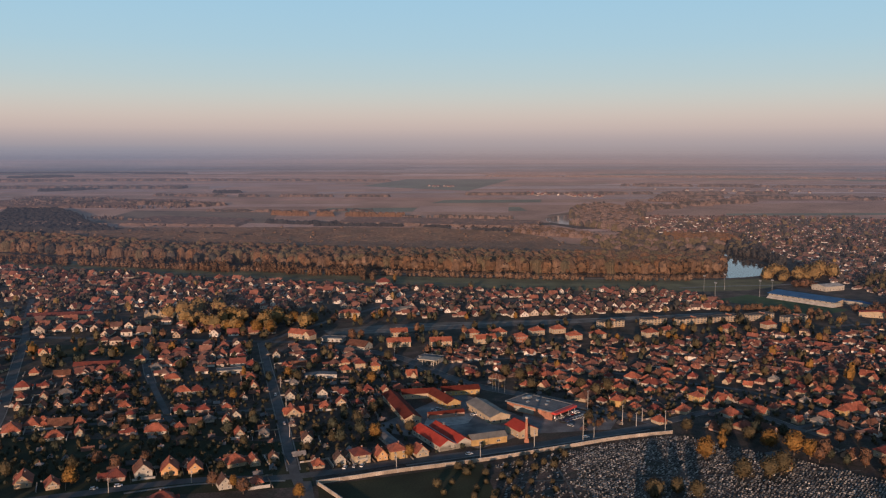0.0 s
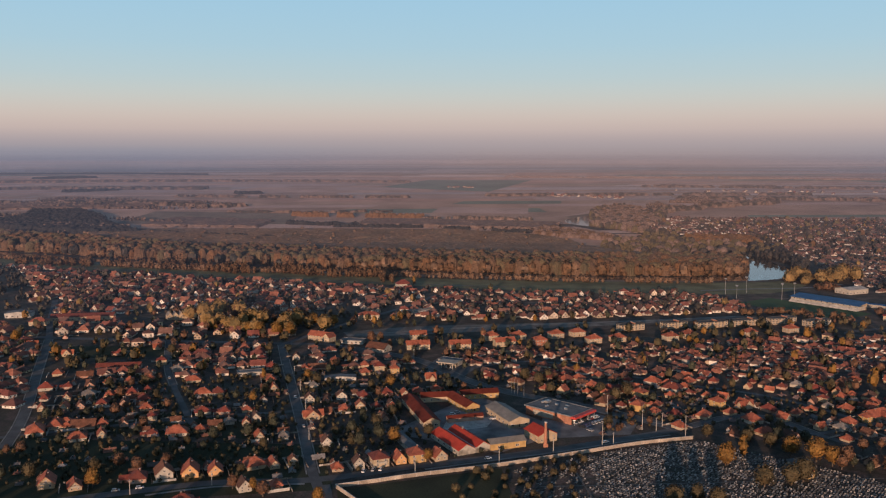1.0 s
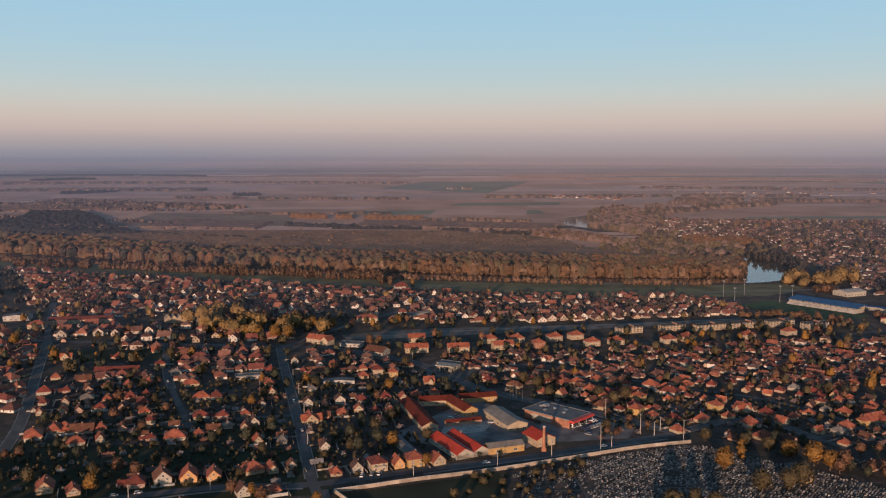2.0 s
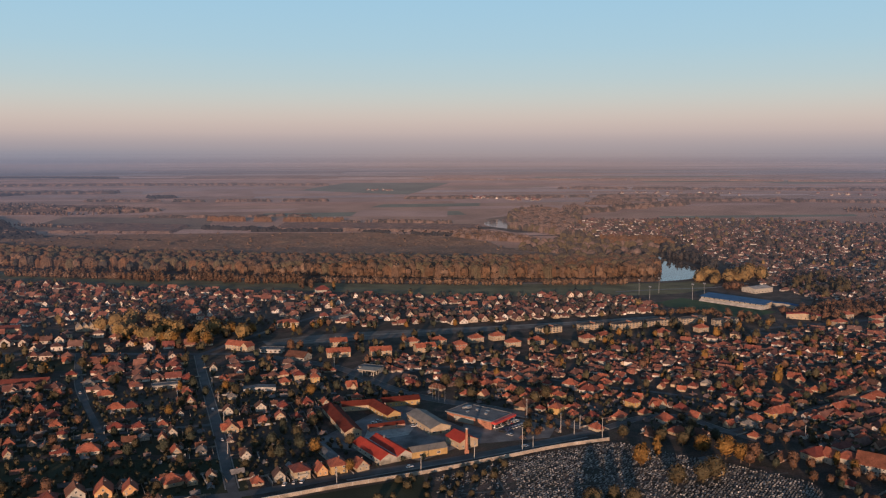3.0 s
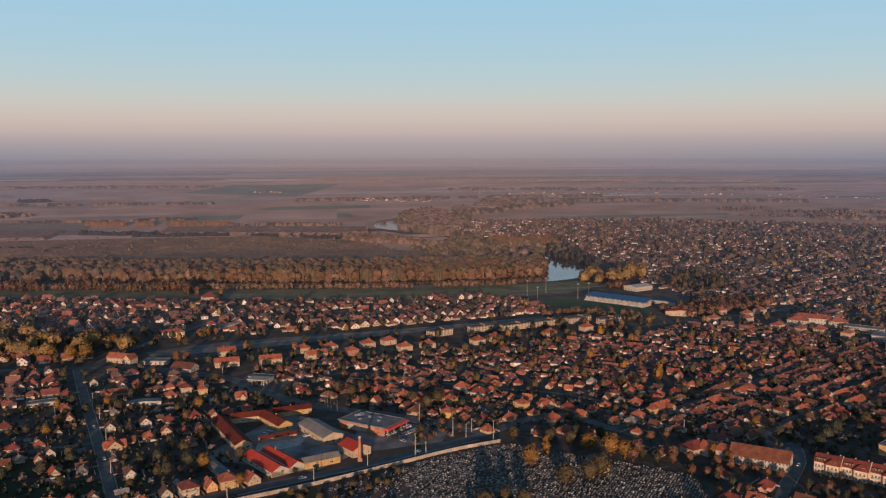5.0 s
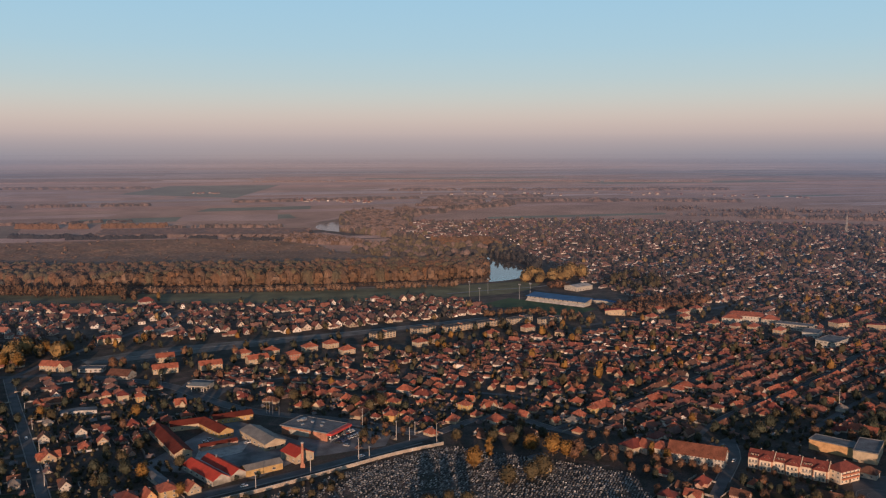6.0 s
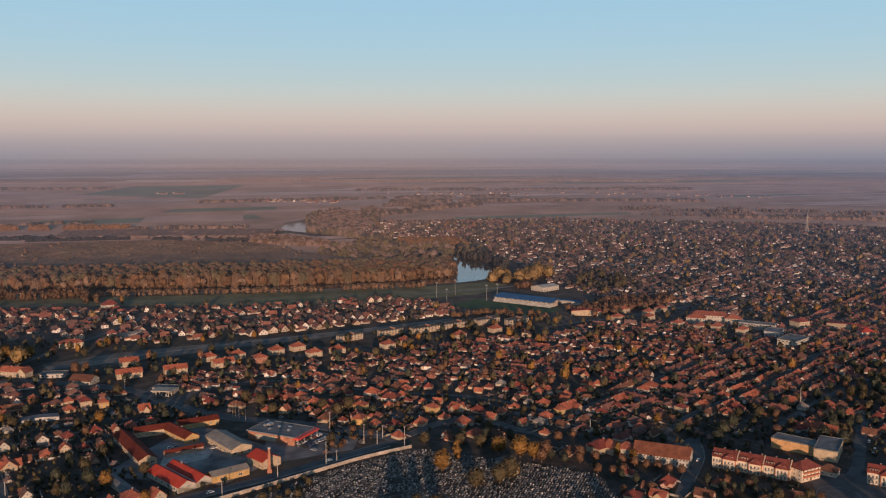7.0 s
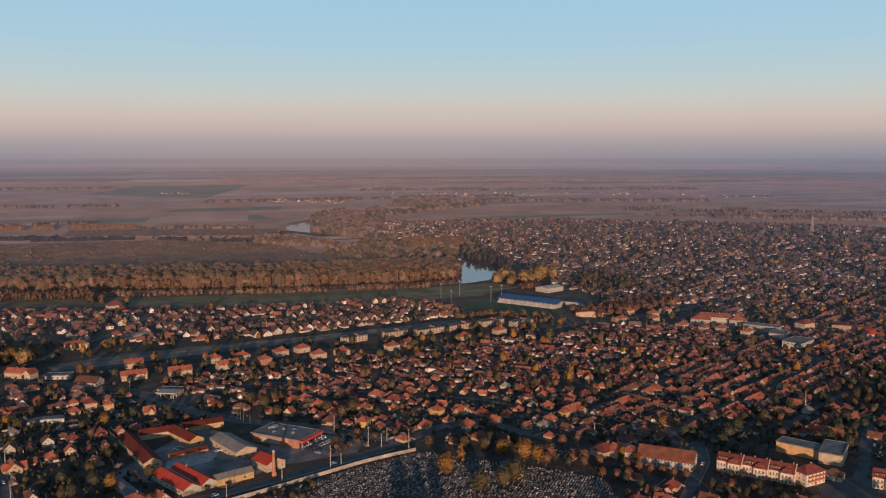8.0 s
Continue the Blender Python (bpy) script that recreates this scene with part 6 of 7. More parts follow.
TREE_KINDS = {  # height, radius, leaf cards, card size, foot of the crown, leaves, words
    "gold": (11.0, 4.3, 1000, 0.66, 0.2, LEAF_GOLD, "broad tree with golden autumn leaves"),
    "rust": (9.5, 3.8, 850, 0.66, 0.2, LEAF_RUST, "rounded tree with rust-red autumn leaves"),
    "olive": (10.0, 4.4, 1000, 0.66, 0.16, LEAF_OLIVE, "broad tree with olive-brown autumn leaves"),
    "green": (9.0, 3.4, 800, 0.66, 0.12, LEAF_GREEN, "dark green leafy garden tree"),
    "poplar": (15.0, 2.6, 1000, 0.72, 0.08, LEAF_GOLD, "slender poplar with golden leaves"),
    "shrub": (4.2, 2.6, 420, 0.6, 0.05, LEAF_OLIVE, "low olive-brown shrub among gravestones"),
}
tree_made = {}


def tree(kind, x, y, size=1.0):
    m = pose(x, y, 0, 0, 0, (x * 37 + y * 17) % 360) @ Matrix.Diagonal((size, size, size * (0.92 + 0.16 * ((x * 7 + y * 3) % 1)), 1))
    mark(x, y, TREE_KINDS[kind][1] * size * 0.5)
    form = kind + str(int(x * 3 + y) % 2)
    if form in tree_made:
        return copy_thing(tree_made[form], m)
    h, r, n, s, base, leaves, label = TREE_KINDS[kind]
    top = new("shrub" if kind == "shrub" else "tree")
    top.matrix_basis = pose(x, y, 0)
    tagged(top, label, "shrub" if kind == "shrub" else "tree", "trees of the town")
    link("trunk", trunk_mesh(len(tree_made) + 3, h, r), top)
    cards, soft = crown_arrays(len(tree_made) + 20, h, r, n, s, base, 11 if kind != "poplar" else 9, 0.75, 0.26, 0.84)
    link("crown", cards_mesh("crown", cards, leaves, soft), top)
    tree_made[form] = top
    return top


def wood(name, label, places, material, height, radius, leaves, size, seed, base=0.15, stems=True, vary=0.3, rough=0.3, lobes=7, core=0.7, lean=0.0):
    """Many trees too far off to tell apart, in one mesh of leaf cards, with stems."""
    rs = np.random.RandomState(seed)
    forms = [crown_arrays(seed * 10 + k, height, radius, leaves, size, base, lobes, 0.75, rough, 0.8, (7, 4, core) if leaves > 40 else (6, 3, core), 0.4) for k in range(7)]
    cards, soft = [], []
    for x, y in places:
        c, out = forms[rs.randint(7)]
        a, k = rs.uniform(0, 6.28), rs.uniform(1 - vary, 1 + vary)
        rot = np.array([[math.cos(a), -math.sin(a), 0], [math.sin(a), math.cos(a), 0], [0, 0, 1]])
        tall = np.array([1.0, 1.0, rs.uniform(1 - lean, 1 + lean)])
        cards.append((c * tall) @ (rot * k * shrink(x, y)).T + np.array(lay(x, y)))
        soft.append(out @ rot.T)
        if stems:
            w = 0.035 * height
            p = np.array(lay(x, y))
            cards.append(np.array([[p + (-w, 0, 0), p + (w, 0, 0), p + (w * 0.5, 0, height * 0.6), p + (-w * 0.5, 0, height * 0.6)],
                                   [p + (0, -w, 0), p + (0, w, 0), p + (0, w * 0.5, height * 0.6), p + (0, -w * 0.5, height * 0.6)]]))
            soft.append(np.array([[0, -1, 0], [1, 0, 0]]))
    if cards:
        tagged(link(name, cards_mesh(name, np.concatenate(cards), material, np.concatenate(soft))), label, "trees", kind="stuff")


# trees that stand out
for kind, places in (
    ("gold", [(-191, 424, 0.8), (-19, 466, 0.75), (-40, 494, 0.75), (199, 470, 1.45), (188, 479, 1.2), (146, 462, 1.3), (205, 463, 1.2), (-107, 422, 0.7), (-71, 408, 0.8), (-192, 800, 1.3), (-176, 797, 1.35),
              (-162, 795, 1.35), (-148, 842, 1.3), (-138, 842, 1.2), (-128, 842, 1.2), (-205, 806, 1.1), (262, 444, 0.75), (-118, 640, 0.8), (-410, 765, 1.1)]),
    ("poplar", [(148, 464, 1.05), (160, 476, 1.1), (-63, 1110, 1.3), (256, 452, 0.8), (-152, 640, 0.7)]),
    ("rust", [(208, 458, 1.5), (214, 466, 1.3), (-176, 446, 1.0), (-188, 452, 1.0), (-163, 455, 0.9), (232, 455, 0.8), (226, 460, 0.75), (240, 450, 0.8), (252, 440, 0.85), (258, 435, 0.75), (263, 430, 0.7), (268, 426, 0.75), (273, 421, 0.65),
              (278, 416, 0.7), (-200, 520, 0.9), (-228, 545, 1.0), (-118, 424, 0.9), (-100, 414, 1.0), (-83, 770, 1.2), (-75, 775, 1.0), (110, 545, 0.7), (98, 556, 0.8), (120, 535, 0.6), (233, 488, 0.9), (92, 523, 0.55), (97, 519, 0.6), (100, 525, 0.5), (108, 531, 0.45)]),
    ("olive", [(117, 412, 1.4), (126, 408, 1.5), (104, 405, 1.3), (157, 432, 1.35), (180, 440, 1.5), (172, 435, 1.3), (108, 590, 1.0), (118, 600, 1.1), (100, 604, 1.0), (48, 640, 1.1), (58, 632, 1.0), (66, 645, 0.9),
               (-45, 690, 1.0), (-250, 720, 1.0), (170, 500, 1.0), (182, 494, 1.0), (150, 512, 0.9), (194, 488, 0.9)]),
    ("green", [(-150, 500, 1.0), (-130, 505, 1.1), (-118, 520, 1.0), (-60, 490, 1.1), (-50, 505, 1.2), (-68, 515, 1.0), (175, 512, 1.0), (190, 505, 1.1), (205, 500, 1.0), (-140, 610, 1.1), (-130, 625, 1.0),
               (330, 455, 1.2), (345, 470, 1.2), (400, 440, 1.3), (405, 428, 1.2), (318, 480, 1.1), (360, 480, 1.2), (420, 455, 1.2), (440, 470, 1.2)]),
):
    for x, y, s in places:
        tree(kind, x, y, s)
for i, (x, y) in enumerate(scatter([(335, 470), (360, 505), (430, 540), (520, 590), (560, 540), (470, 460), (410, 425), (385, 450)], 34, 23, 9)):
    if free(x, y, 2.5):
        tree(("green", "olive", "rust")[i % 3], x, y, 0.6 + 0.07 * (i % 5))
for i, (x, y) in enumerate(scatter([(268, 400), (300, 396), (322, 376), (330, 352), (300, 345), (262, 372)], 30, 24, 5.5)):
    if free(x, y, 1.5):
        tree(("green", "olive", "rust", "green")[i % 4], x, y, 0.55 + 0.07 * (i % 5))
for i, (x, y) in enumerate(EAST_TREES):
    tree(("green", "rust", "green", "olive", "green")[i % 5], x, y, 0.65 + 0.09 * (i % 5))
for i in range(11):
    tree(("rust", "green", "olive")[i % 3], 298 + i * 3.2 - (i * 5) % 3, 415.5 - i * 3.7, 0.3 + 0.05 * (i % 4))
# unseen tree row, added for shade; its gap keeps the town houses lit
for i in [k for k in range(26) if k < 4 or k > 14]:
    tree("olive" if i % 3 else "green", 195 + i * 9.5 + (i * 5) % 4, 352 - i * 1.2 - (i * 7) % 9, 1.0 + 0.05 * (i % 6))
# unseen row, added to shade the front gardens
for i in range(13):
    tree("olive" if i % 2 else "rust", -262 + i * 10 + (i * 5) % 4, 378 + (i * 7) % 9, 0.8 + 0.05 * (i % 5))
# unseen poplars, added to throw the shade band over the graves
for i in range(7):
    tree("poplar", 75 + i * 3.2, 312 - (i * 7) % 11, 1.35 + 0.04 * (i % 4))
# shrubs over the near part of the cemetery and the dark field
for i, (x, y) in enumerate(scatter([(8, 452), (40, 462), (75, 478), (60, 440), (55, 395), (20, 380), (-5, 420)], 42, 21, 5)):
    tree("shrub", x, y, 0.6 + 0.5 * ((i * 7) % 5) / 5)
for i, (x, y) in enumerate(scatter([(215, 470), (245, 445), (262, 420), (240, 380), (225, 395)], 12, 22, 6)):
    tree("rust" if i % 2 else "green", x, y, 0.7)
rnd = random.Random(31)
for x, y in scatter(NEAR_GARDENS, 330, 41, 7):
    if math.hypot(x - 30, y - 545) < 62 or inside((x, y), [(-64, 424), (140, 505), (230, 470), (250, 380), (0, 330)]) or not free(x, y, 3.2):
        continue
    k = rnd.choices(("rust", "olive", "green", "gold", "shrub"), (2, 4, 5, 0.3, 5))[0]
    tree(k, x, y, rnd.uniform(0.5, 0.95) if k != "shrub" else rnd.uniform(0.7, 1.2))

TOWN = [(-750, 1300), (-480, 640), (-300, 640), (-60, 690), (100, 650), (250, 610), (430, 570), (480, 470), (700, 480), (1150, 860), (1700, 1150), (1800, 1400), (1300, 2000), (900, 2150), (620, 2100), (520, 1900),
        (530, 1500), (540, 1200), (520, 1000), (430, 830), (330, 925), (300, 1050), (-80, 1080)]
spots = [p for p in scatter(TOWN, 20000, 51, 3.7) if free(*p, 0.7) and (p[0] * 13 + p[1] * 7) % 1 < (0.62 if p[1] < 620 and 0 < p[0] < 300 else 0.27 if p[0] < -60 and p[1] > 560 and p[1] < 880 else 0.36 if p[0] < 330 and p[1] > 880 else 0.3 if p[0] < 450 else 0.42 if p[1] < 900 else 0.2 + 0.5 * max(0, noise.noise((p[0] / 90, p[1] / 90, 6))))]
rnd.shuffle(spots)
kinds_of_trees = (("olive-brown", LEAF_OLIVE, 7.6, 3.5, 0.0, 0.36), ("dark green", LEAF_GREEN, 6.2, 2.7, 0.36, 0.70), ("rust-brown", LEAF_RUST, 7.0, 3.3, 0.70, 0.92), ("golden", LEAF_GOLD, 8.4, 3.8, 0.92, 1.0))
for i, (word, material, h, r, n0, n1) in enumerate(kinds_of_trees):
    here = spots[int(len(spots) * n0):int(len(spots) * n1)]
    wood("garden_trees", word + " garden trees between the houses", [p for p in here if p[1] < 900], material, h, r, 30, 1.4, 30 + i, 0.05, False, 0.45)
    # beyond 900 m the leaf colour itself carries the haze
    wood("garden_trees", ("golden" if i == 3 else "haze-muted brown") + " garden trees between far houses", [p for p in here if p[1] >= 900], LEAF_AMBER if i == 3 else LEAF_HAZED, h * 0.9, r, 14, 1.8, 40 + i, 0.05, False, 0.45)
# bushes in the gardens of the near blocks
spots = [p for p in scatter(NEAR_GARDENS, 2600, 52, 3.2) if free(*p, 1.0) and math.hypot(p[0] - 30, p[1] - 545) > 62 and not inside(p, [(-64, 424), (140, 505), (230, 470), (250, 380), (0, 330)])]
for i, (word, material, h) in enumerate((("dark green", LEAF_GREEN, 2.6), ("brown", LEAF_OLIVE, 2.4), ("olive", LEAF_OLIVE, 3.0))):
    wood("garden_bushes", word + " bushes and hedges in the gardens", spots[i::3], material, h, 1.5, 26, 0.75, 55 + i, 0.0, False, 0.4)

def crowns(name, label, places, height, radius, cell, materials, seed, vary=0.2, base=0.9, ruffle=0.35, shares=None):
    """A closed wood seen from afar: rounded crowns of many heights that meet each other, steep at the edge, each crown of one tint."""
    rs = np.random.RandomState(seed)
    places = np.array(places)
    low = places.min(0) - 2 * radius
    size = ((places.max(0) + 2 * radius - low) / cell).astype(int) + 2
    high, tint = np.zeros(size), np.zeros(size, int)
    for x, y in places:
        k = rs.uniform(1 - vary, 1 + vary)
        r, h = radius * rs.uniform(0.8, 1.25), height * k
        t = rs.choice(len(materials), p=shares)
        i, j, n = int((x - low[0]) / cell), int((y - low[1]) / cell), int(r / cell) + 1
        gx, gy = np.meshgrid(np.arange(i - n, i + n + 1), np.arange(j - n, j + n + 1), indexing="ij")
        d = np.hypot(gx * cell + low[0] - x, gy * cell + low[1] - y) / r
        z = np.where(d < 1, h - base * r * (1 - np.sqrt(np.clip(1 - d * d, 0, 1))), 0)
        part = (slice(i - n, i + n + 1), slice(j - n, j + n + 1))
        over = z > high[part]
        high[part] = np.where(over, z, high[part])
        tint[part] = np.where(over, t, tint[part])
    high = np.where(high > 0, high + rs.uniform(-ruffle, ruffle, high.shape), 0)
    jx, jy = rs.uniform(-0.3, 0.3, high.shape) * cell, rs.uniform(-0.3, 0.3, high.shape) * cell
    geo, index = Geo(), {}

    def point(i, j):
        if (i, j) not in index:
            index[i, j] = len(geo.v)
            geo.v.append(lay(low[0] + i * cell + jx[i, j], low[1] + j * cell + jy[i, j], high[i, j]))
        return index[i, j]

    full = high > 0
    some = full[:-1, :-1] | full[1:, :-1] | full[1:, 1:] | full[:-1, 1:]
    for i, j in np.argwhere(some).tolist():
        a, b, c, d = point(i, j), point(i + 1, j), point(i + 1, j + 1), point(i, j + 1)
        geo.f += [(a, b, c), (a, c, d)]
        geo.m += [int(max(tint[i, j], tint[i, j + 1]))] * 2
    tagged(link(name, geo.mesh(name, *materials)), label, "trees", kind="stuff")


# trees among the houses of the far quarter
far_spots = [p for p in scatter(FAR_TOWN, 6000, 53, 7.0) if p[1] > 1000 and free(*p, 2.2) and (p[0] * 11 + p[1] * 3) % 1 < 0.2 + 0.44 * min(1, (p[1] - 1000) / 700) + 0.6 * noise.noise((p[0] / 110, p[1] / 80, 6))]
crowns("garden_trees", "brown trees of the far quarter, dimmed in their colour", far_spots[::2] + far_spots[1::4], 5.6, 3.5, 1.6, (CROWN_DIMMED, CROWN_SHADED, CROWN_BROWN), 91, 0.4, 1.4, 0.5, (0.64, 0.28, 0.08))
crowns("garden_trees", "taller olive and brown trees among the houses of the far quarter", [p for p in far_spots[3::4] if noise.noise((p[0] / 60, p[1] / 60, 4)) > 0.05], 9.5, 5.2, 1.7, (CROWN_OLIVE, CROWN_DIMMED, CROWN_RUST), 92, 0.35, 1.4, 0.6, (0.35, 0.5, 0.15))


# woods along the river
FOREST = [(-1000, 1745), (-1000, 1560), (-700, 1450), (-501, 1352), (-232, 1282), (13, 1232), (167, 1205), (330, 1200), (392, 1216), (420, 1272), (428, 1340), (380, 1352), (210, 1345), (0, 1372), (-232, 1425), (-501, 1500), (-700, 1600)]
forest_spots = [p for p in scatter(FOREST, 2600, 61, 7.4) if p[0] > -300 or noise.noise((p[0] / 50, p[1] / 30, 2)) > -0.22]
deep = [(x, y) for x, y in forest_spots if inside((x, y - 6), FOREST)]
edge = [(x, y) for x, y in forest_spots if not inside((x, y - 20), FOREST)]
crowns("river_forest", "dense brown autumn forest along the river", deep, 17.5, 7.4, 1.6, (CROWN_BROWN, CROWN_RUST, CROWN_OLIVE), 7, 0.2, 1.15, 0.7, (0.5, 0.15, 0.35))
for i, (word, material) in enumerate((("brown", LEAF_WOOD), ("olive", LEAF_WILLOW), ("brown", LEAF_WOOD))):
    wood("river_forest", word + " trees at the edge of the river forest", [p for p in edge[i::3] if i < 2 or p[0] > -260], material, 16.5, 7.4, 240, 1.5, 27 + 40 * i, 0.0, False, vary=0.26, rough=0.6, lobes=13, core=0.88, lean=0.2)
# western edge trees take the haze-muted leaf colour
wood("river_forest", "river forest trees at the western edge, dimmed in colour", [p for p in edge[2::3] if p[0] <= -260], LEAF_HAZED, 16.5, 7.4, 240, 1.5, 147, 0.0, False, vary=0.26, rough=0.6, lobes=13, core=0.88, lean=0.2)
wood("river_forest", "brushwood along the foot of the river forest", [(x + random.uniform(-4, 4), y - random.uniform(3, 9)) for x, y in edge[::2] if not inside((x, y - 9), FOREST)], LEAF_WOOD, 6, 3.6, 50, 1.3, 33, 0.0, False, core=0.8)
wood("bank_trees", "row of olive trees on the river bank", [(x + random.uniform(-2, 2), y + random.uniform(-3, 3)) for x, y in
     [tuple(p.xy) for p in smooth_line([(-900, 1440, 0), (-501, 1275, 0), (-232, 1213, 0), (13, 1166, 0), (167, 1142, 0), (330, 1134, 0)], 6.5)] if noise.noise((x / 45, 3, 1)) > -0.3], LEAF_WILLOW, 7.5, 4.2, 110, 1.5, 8, 0.1, core=0.55)
wood("bank_trees", "golden trees on the river meadow", [(x + random.uniform(-8, 8), y + random.uniform(-7, 7)) for x, y in
     [tuple(p.xy) for p in smooth_line([(-700, 1318, 0), (-586, 1290, 0), (-495, 1277, 0), (-366, 1240, 0), (-322, 1215, 0), (-272, 1222, 0), (-174, 1182, 0), (-113, 1180, 0), (-98, 1130, 0)], 3.6)]
     if noise.noise((x / 38, 9, 4)) > -0.2], LEAF_WOOD, 13, 4.6, 110, 1.7, 9, 0.06, core=0.5, lean=0.2)
wood("bank_trees", "broad golden trees beside the sports hall", [(437, 1146), (452, 1130), (462, 1150), (447, 1168), (476, 1139), (486, 1160), (470, 1176), (505, 1180), (443, 1157), (457, 1141), (468, 1161), (480, 1150), (490, 1174), (458, 1174), (494, 1150), (500, 1166)], LEAF_AMBER, 14, 8.6, 460, 1.7, 10, 0.1, core=0.84, vary=0.3, rough=0.35, lobes=14)
wood("bank_trees", "tall golden trees beside the sports hall", [(502, 1146), (515, 1162), (530, 1155), (538, 1176), (522, 1186)], LEAF_AMBER, 21, 10.0, 560, 1.8, 57, 0.12, core=0.84, vary=0.15, rough=0.35, lobes=16)
wood("bank_trees", "rust trees before the sports hall", scatter([(446, 1080), (474, 1068), (470, 1084), (450, 1096)], 12, 69, 5), LEAF_RUST, 9, 4.5, 110, 1.5, 28, 0.05, core=0.55)
wood("bank_trees", "dark trees on the bank of the pool", scatter([(470, 1215), (500, 1250), (530, 1320), (520, 1400), (470, 1440), (500, 1380), (505, 1320), (482, 1250)], 90, 70, 6), LEAF_HAZED, 13, 5.2, 80, 1.9, 31, 0.05, core=0.6)
wood("bank_trees", "olive trees round the sports hall", scatter([(520, 1040), (560, 1120), (640, 1200), (620, 1060), (540, 1000)], 34, 64, 9), LEAF_OLIVE, 12, 5, 90, 2.0, 11, 0.1)
wood("street_trees", "rust-red trees beside the sports ground", scatter([(440, 905), (500, 935), (600, 960), (600, 920), (470, 868)], 110, 65, 6.5), LEAF_RUST, 9, 4.5, 90, 1.7, 12, 0.1)
wood("street_trees", "rust-gold trees along the yard", [(x + random.uniform(-3, 3), y + random.uniform(-3, 3)) for x, y in [tuple(p.xy) for p in smooth_line([(300, 905, 0), (345, 915, 0), (395, 880, 0)], 5)]], LEAF_WOOD, 8, 4, 90, 1.6, 13, 0.1)
wood("park_trees", "golden park trees beside the square", scatter([(-300, 860), (-210, 800), (-130, 805), (-130, 850), (-180, 850), (-250, 905)], 22, 66, 11), LEAF_AMBER, 15, 8.0, 240, 1.8, 14, 0.1, core=0.82, lobes=12)
wood("park_trees", "rust trees beside the square", scatter([(-310, 880), (-230, 850), (-150, 830), (-160, 870), (-250, 915)], 20, 67, 9), LEAF_RUST, 12, 5, 110, 1.9, 15, 0.12)
# woods of the far bank and the plain
def off_water(places, clear):
    """The places that stand clear metres or more from the middle of the river."""
    line = smooth_line([(x, y, 0) for x, y in RIVER], 12.0)
    return [p for p in places if all(math.dist(p, q.xy) > clear for q in line)]


BEND = [(330, 2055), (362, 1930), (388, 1905), (420, 1960), (440, 2040), (500, 2190), (545, 2436), (545, 2775), (437, 2664), (379, 2444)]
crowns("far_wood", "even brown wood inside the far river bend", [p for p in scatter(BEND, 900, 71, 11) if noise.noise((p[0] / 60, p[1] / 90, 8)) > -0.35], 8, 8.0, 2.2, (CROWN_BARE, CROWN_BROWN, CROWN_DIMMED), 16, 0.32, 0.8, 0.5, (0.6, 0.22, 0.18))
crowns("far_wood", "tall olive trees round the far river bend", off_water([(x + random.uniform(-9, 9), y + random.uniform(-9, 9)) for x, y in [tuple(p.xy) for p in smooth_line([(318, 2062, 0), (350, 1960, 0), (392, 1860, 0), (440, 1780, 0)], 7)]
       + [tuple(p.xy) for p in smooth_line([(345, 2200, 0), (372, 2420, 0), (430, 2640, 0), (520, 2760, 0)], 6)] + [tuple(p.xy) for p in smooth_line([(520, 2250, 0), (545, 2420, 0), (600, 2560, 0)], 5)]], 9), 11, 6.5, 2.0, (CROWN_OLIVE, CROWN_DIMMED, CROWN_BARE), 34, 0.4, 1.3, 0.7, (0.35, 0.4, 0.25))
WEST_BANK = [(250, 1520), (330, 1480), (440, 1440), (490, 1496), (524, 1590), (424, 1665), (373, 1750), (302, 1690), (262, 1600)]
crowns("far_wood", "bumpy olive wood inside the river bend", [p for p in off_water(scatter(WEST_BANK, 340, 72, 11), 11) if noise.noise((p[0] / 35, p[1] / 60, 3)) > -0.3], 10.5, 7.4, 2.0, (CROWN_OLIVE, CROWN_DIMMED, CROWN_BARE), 17, 0.45, 1.3, 0.7, (0.5, 0.25, 0.25))
crowns("far_wood", "rust-brown bushes along the far bank", off_water(scatter([(440, 1665), (505, 1600), (570, 1640), (575, 1760), (460, 1748)], 120, 74, 9), 12), 9, 6.5, 2.0, (CROWN_RUST, CROWN_BROWN), 35, 0.3, 1.2, 0.7, (0.6, 0.4))
crowns("far_wood", "dark trees along the bank behind the pool", off_water(scatter([(500, 1420), (540, 1400), (560, 1500), (545, 1600), (500, 1500)], 70, 75, 8), 22), 11, 6.0, 1.8, (CROWN_SHADED, CROWN_OLIVE), 36, 0.35, 1.4, 0.7, (0.6, 0.4))
crowns("far_wood", "brown wood beyond the far river loop", scatter([(150, 1800), (255, 1720), (302, 1700), (310, 1760), (270, 1860), (180, 1980)], 300, 73, 9), 8, 6.0, 2.6, (CROWN_BARE, CROWN_BROWN), 18, 0.3, 0.9, 0.4)
PLANT = [(-880, 1880), (-640, 1580), (-232, 1440), (0, 1385), (400, 1365), (420, 1420), (290, 1465), (225, 1560), (215, 1660), (150, 1770), (-17, 1880), (-231, 1890)]


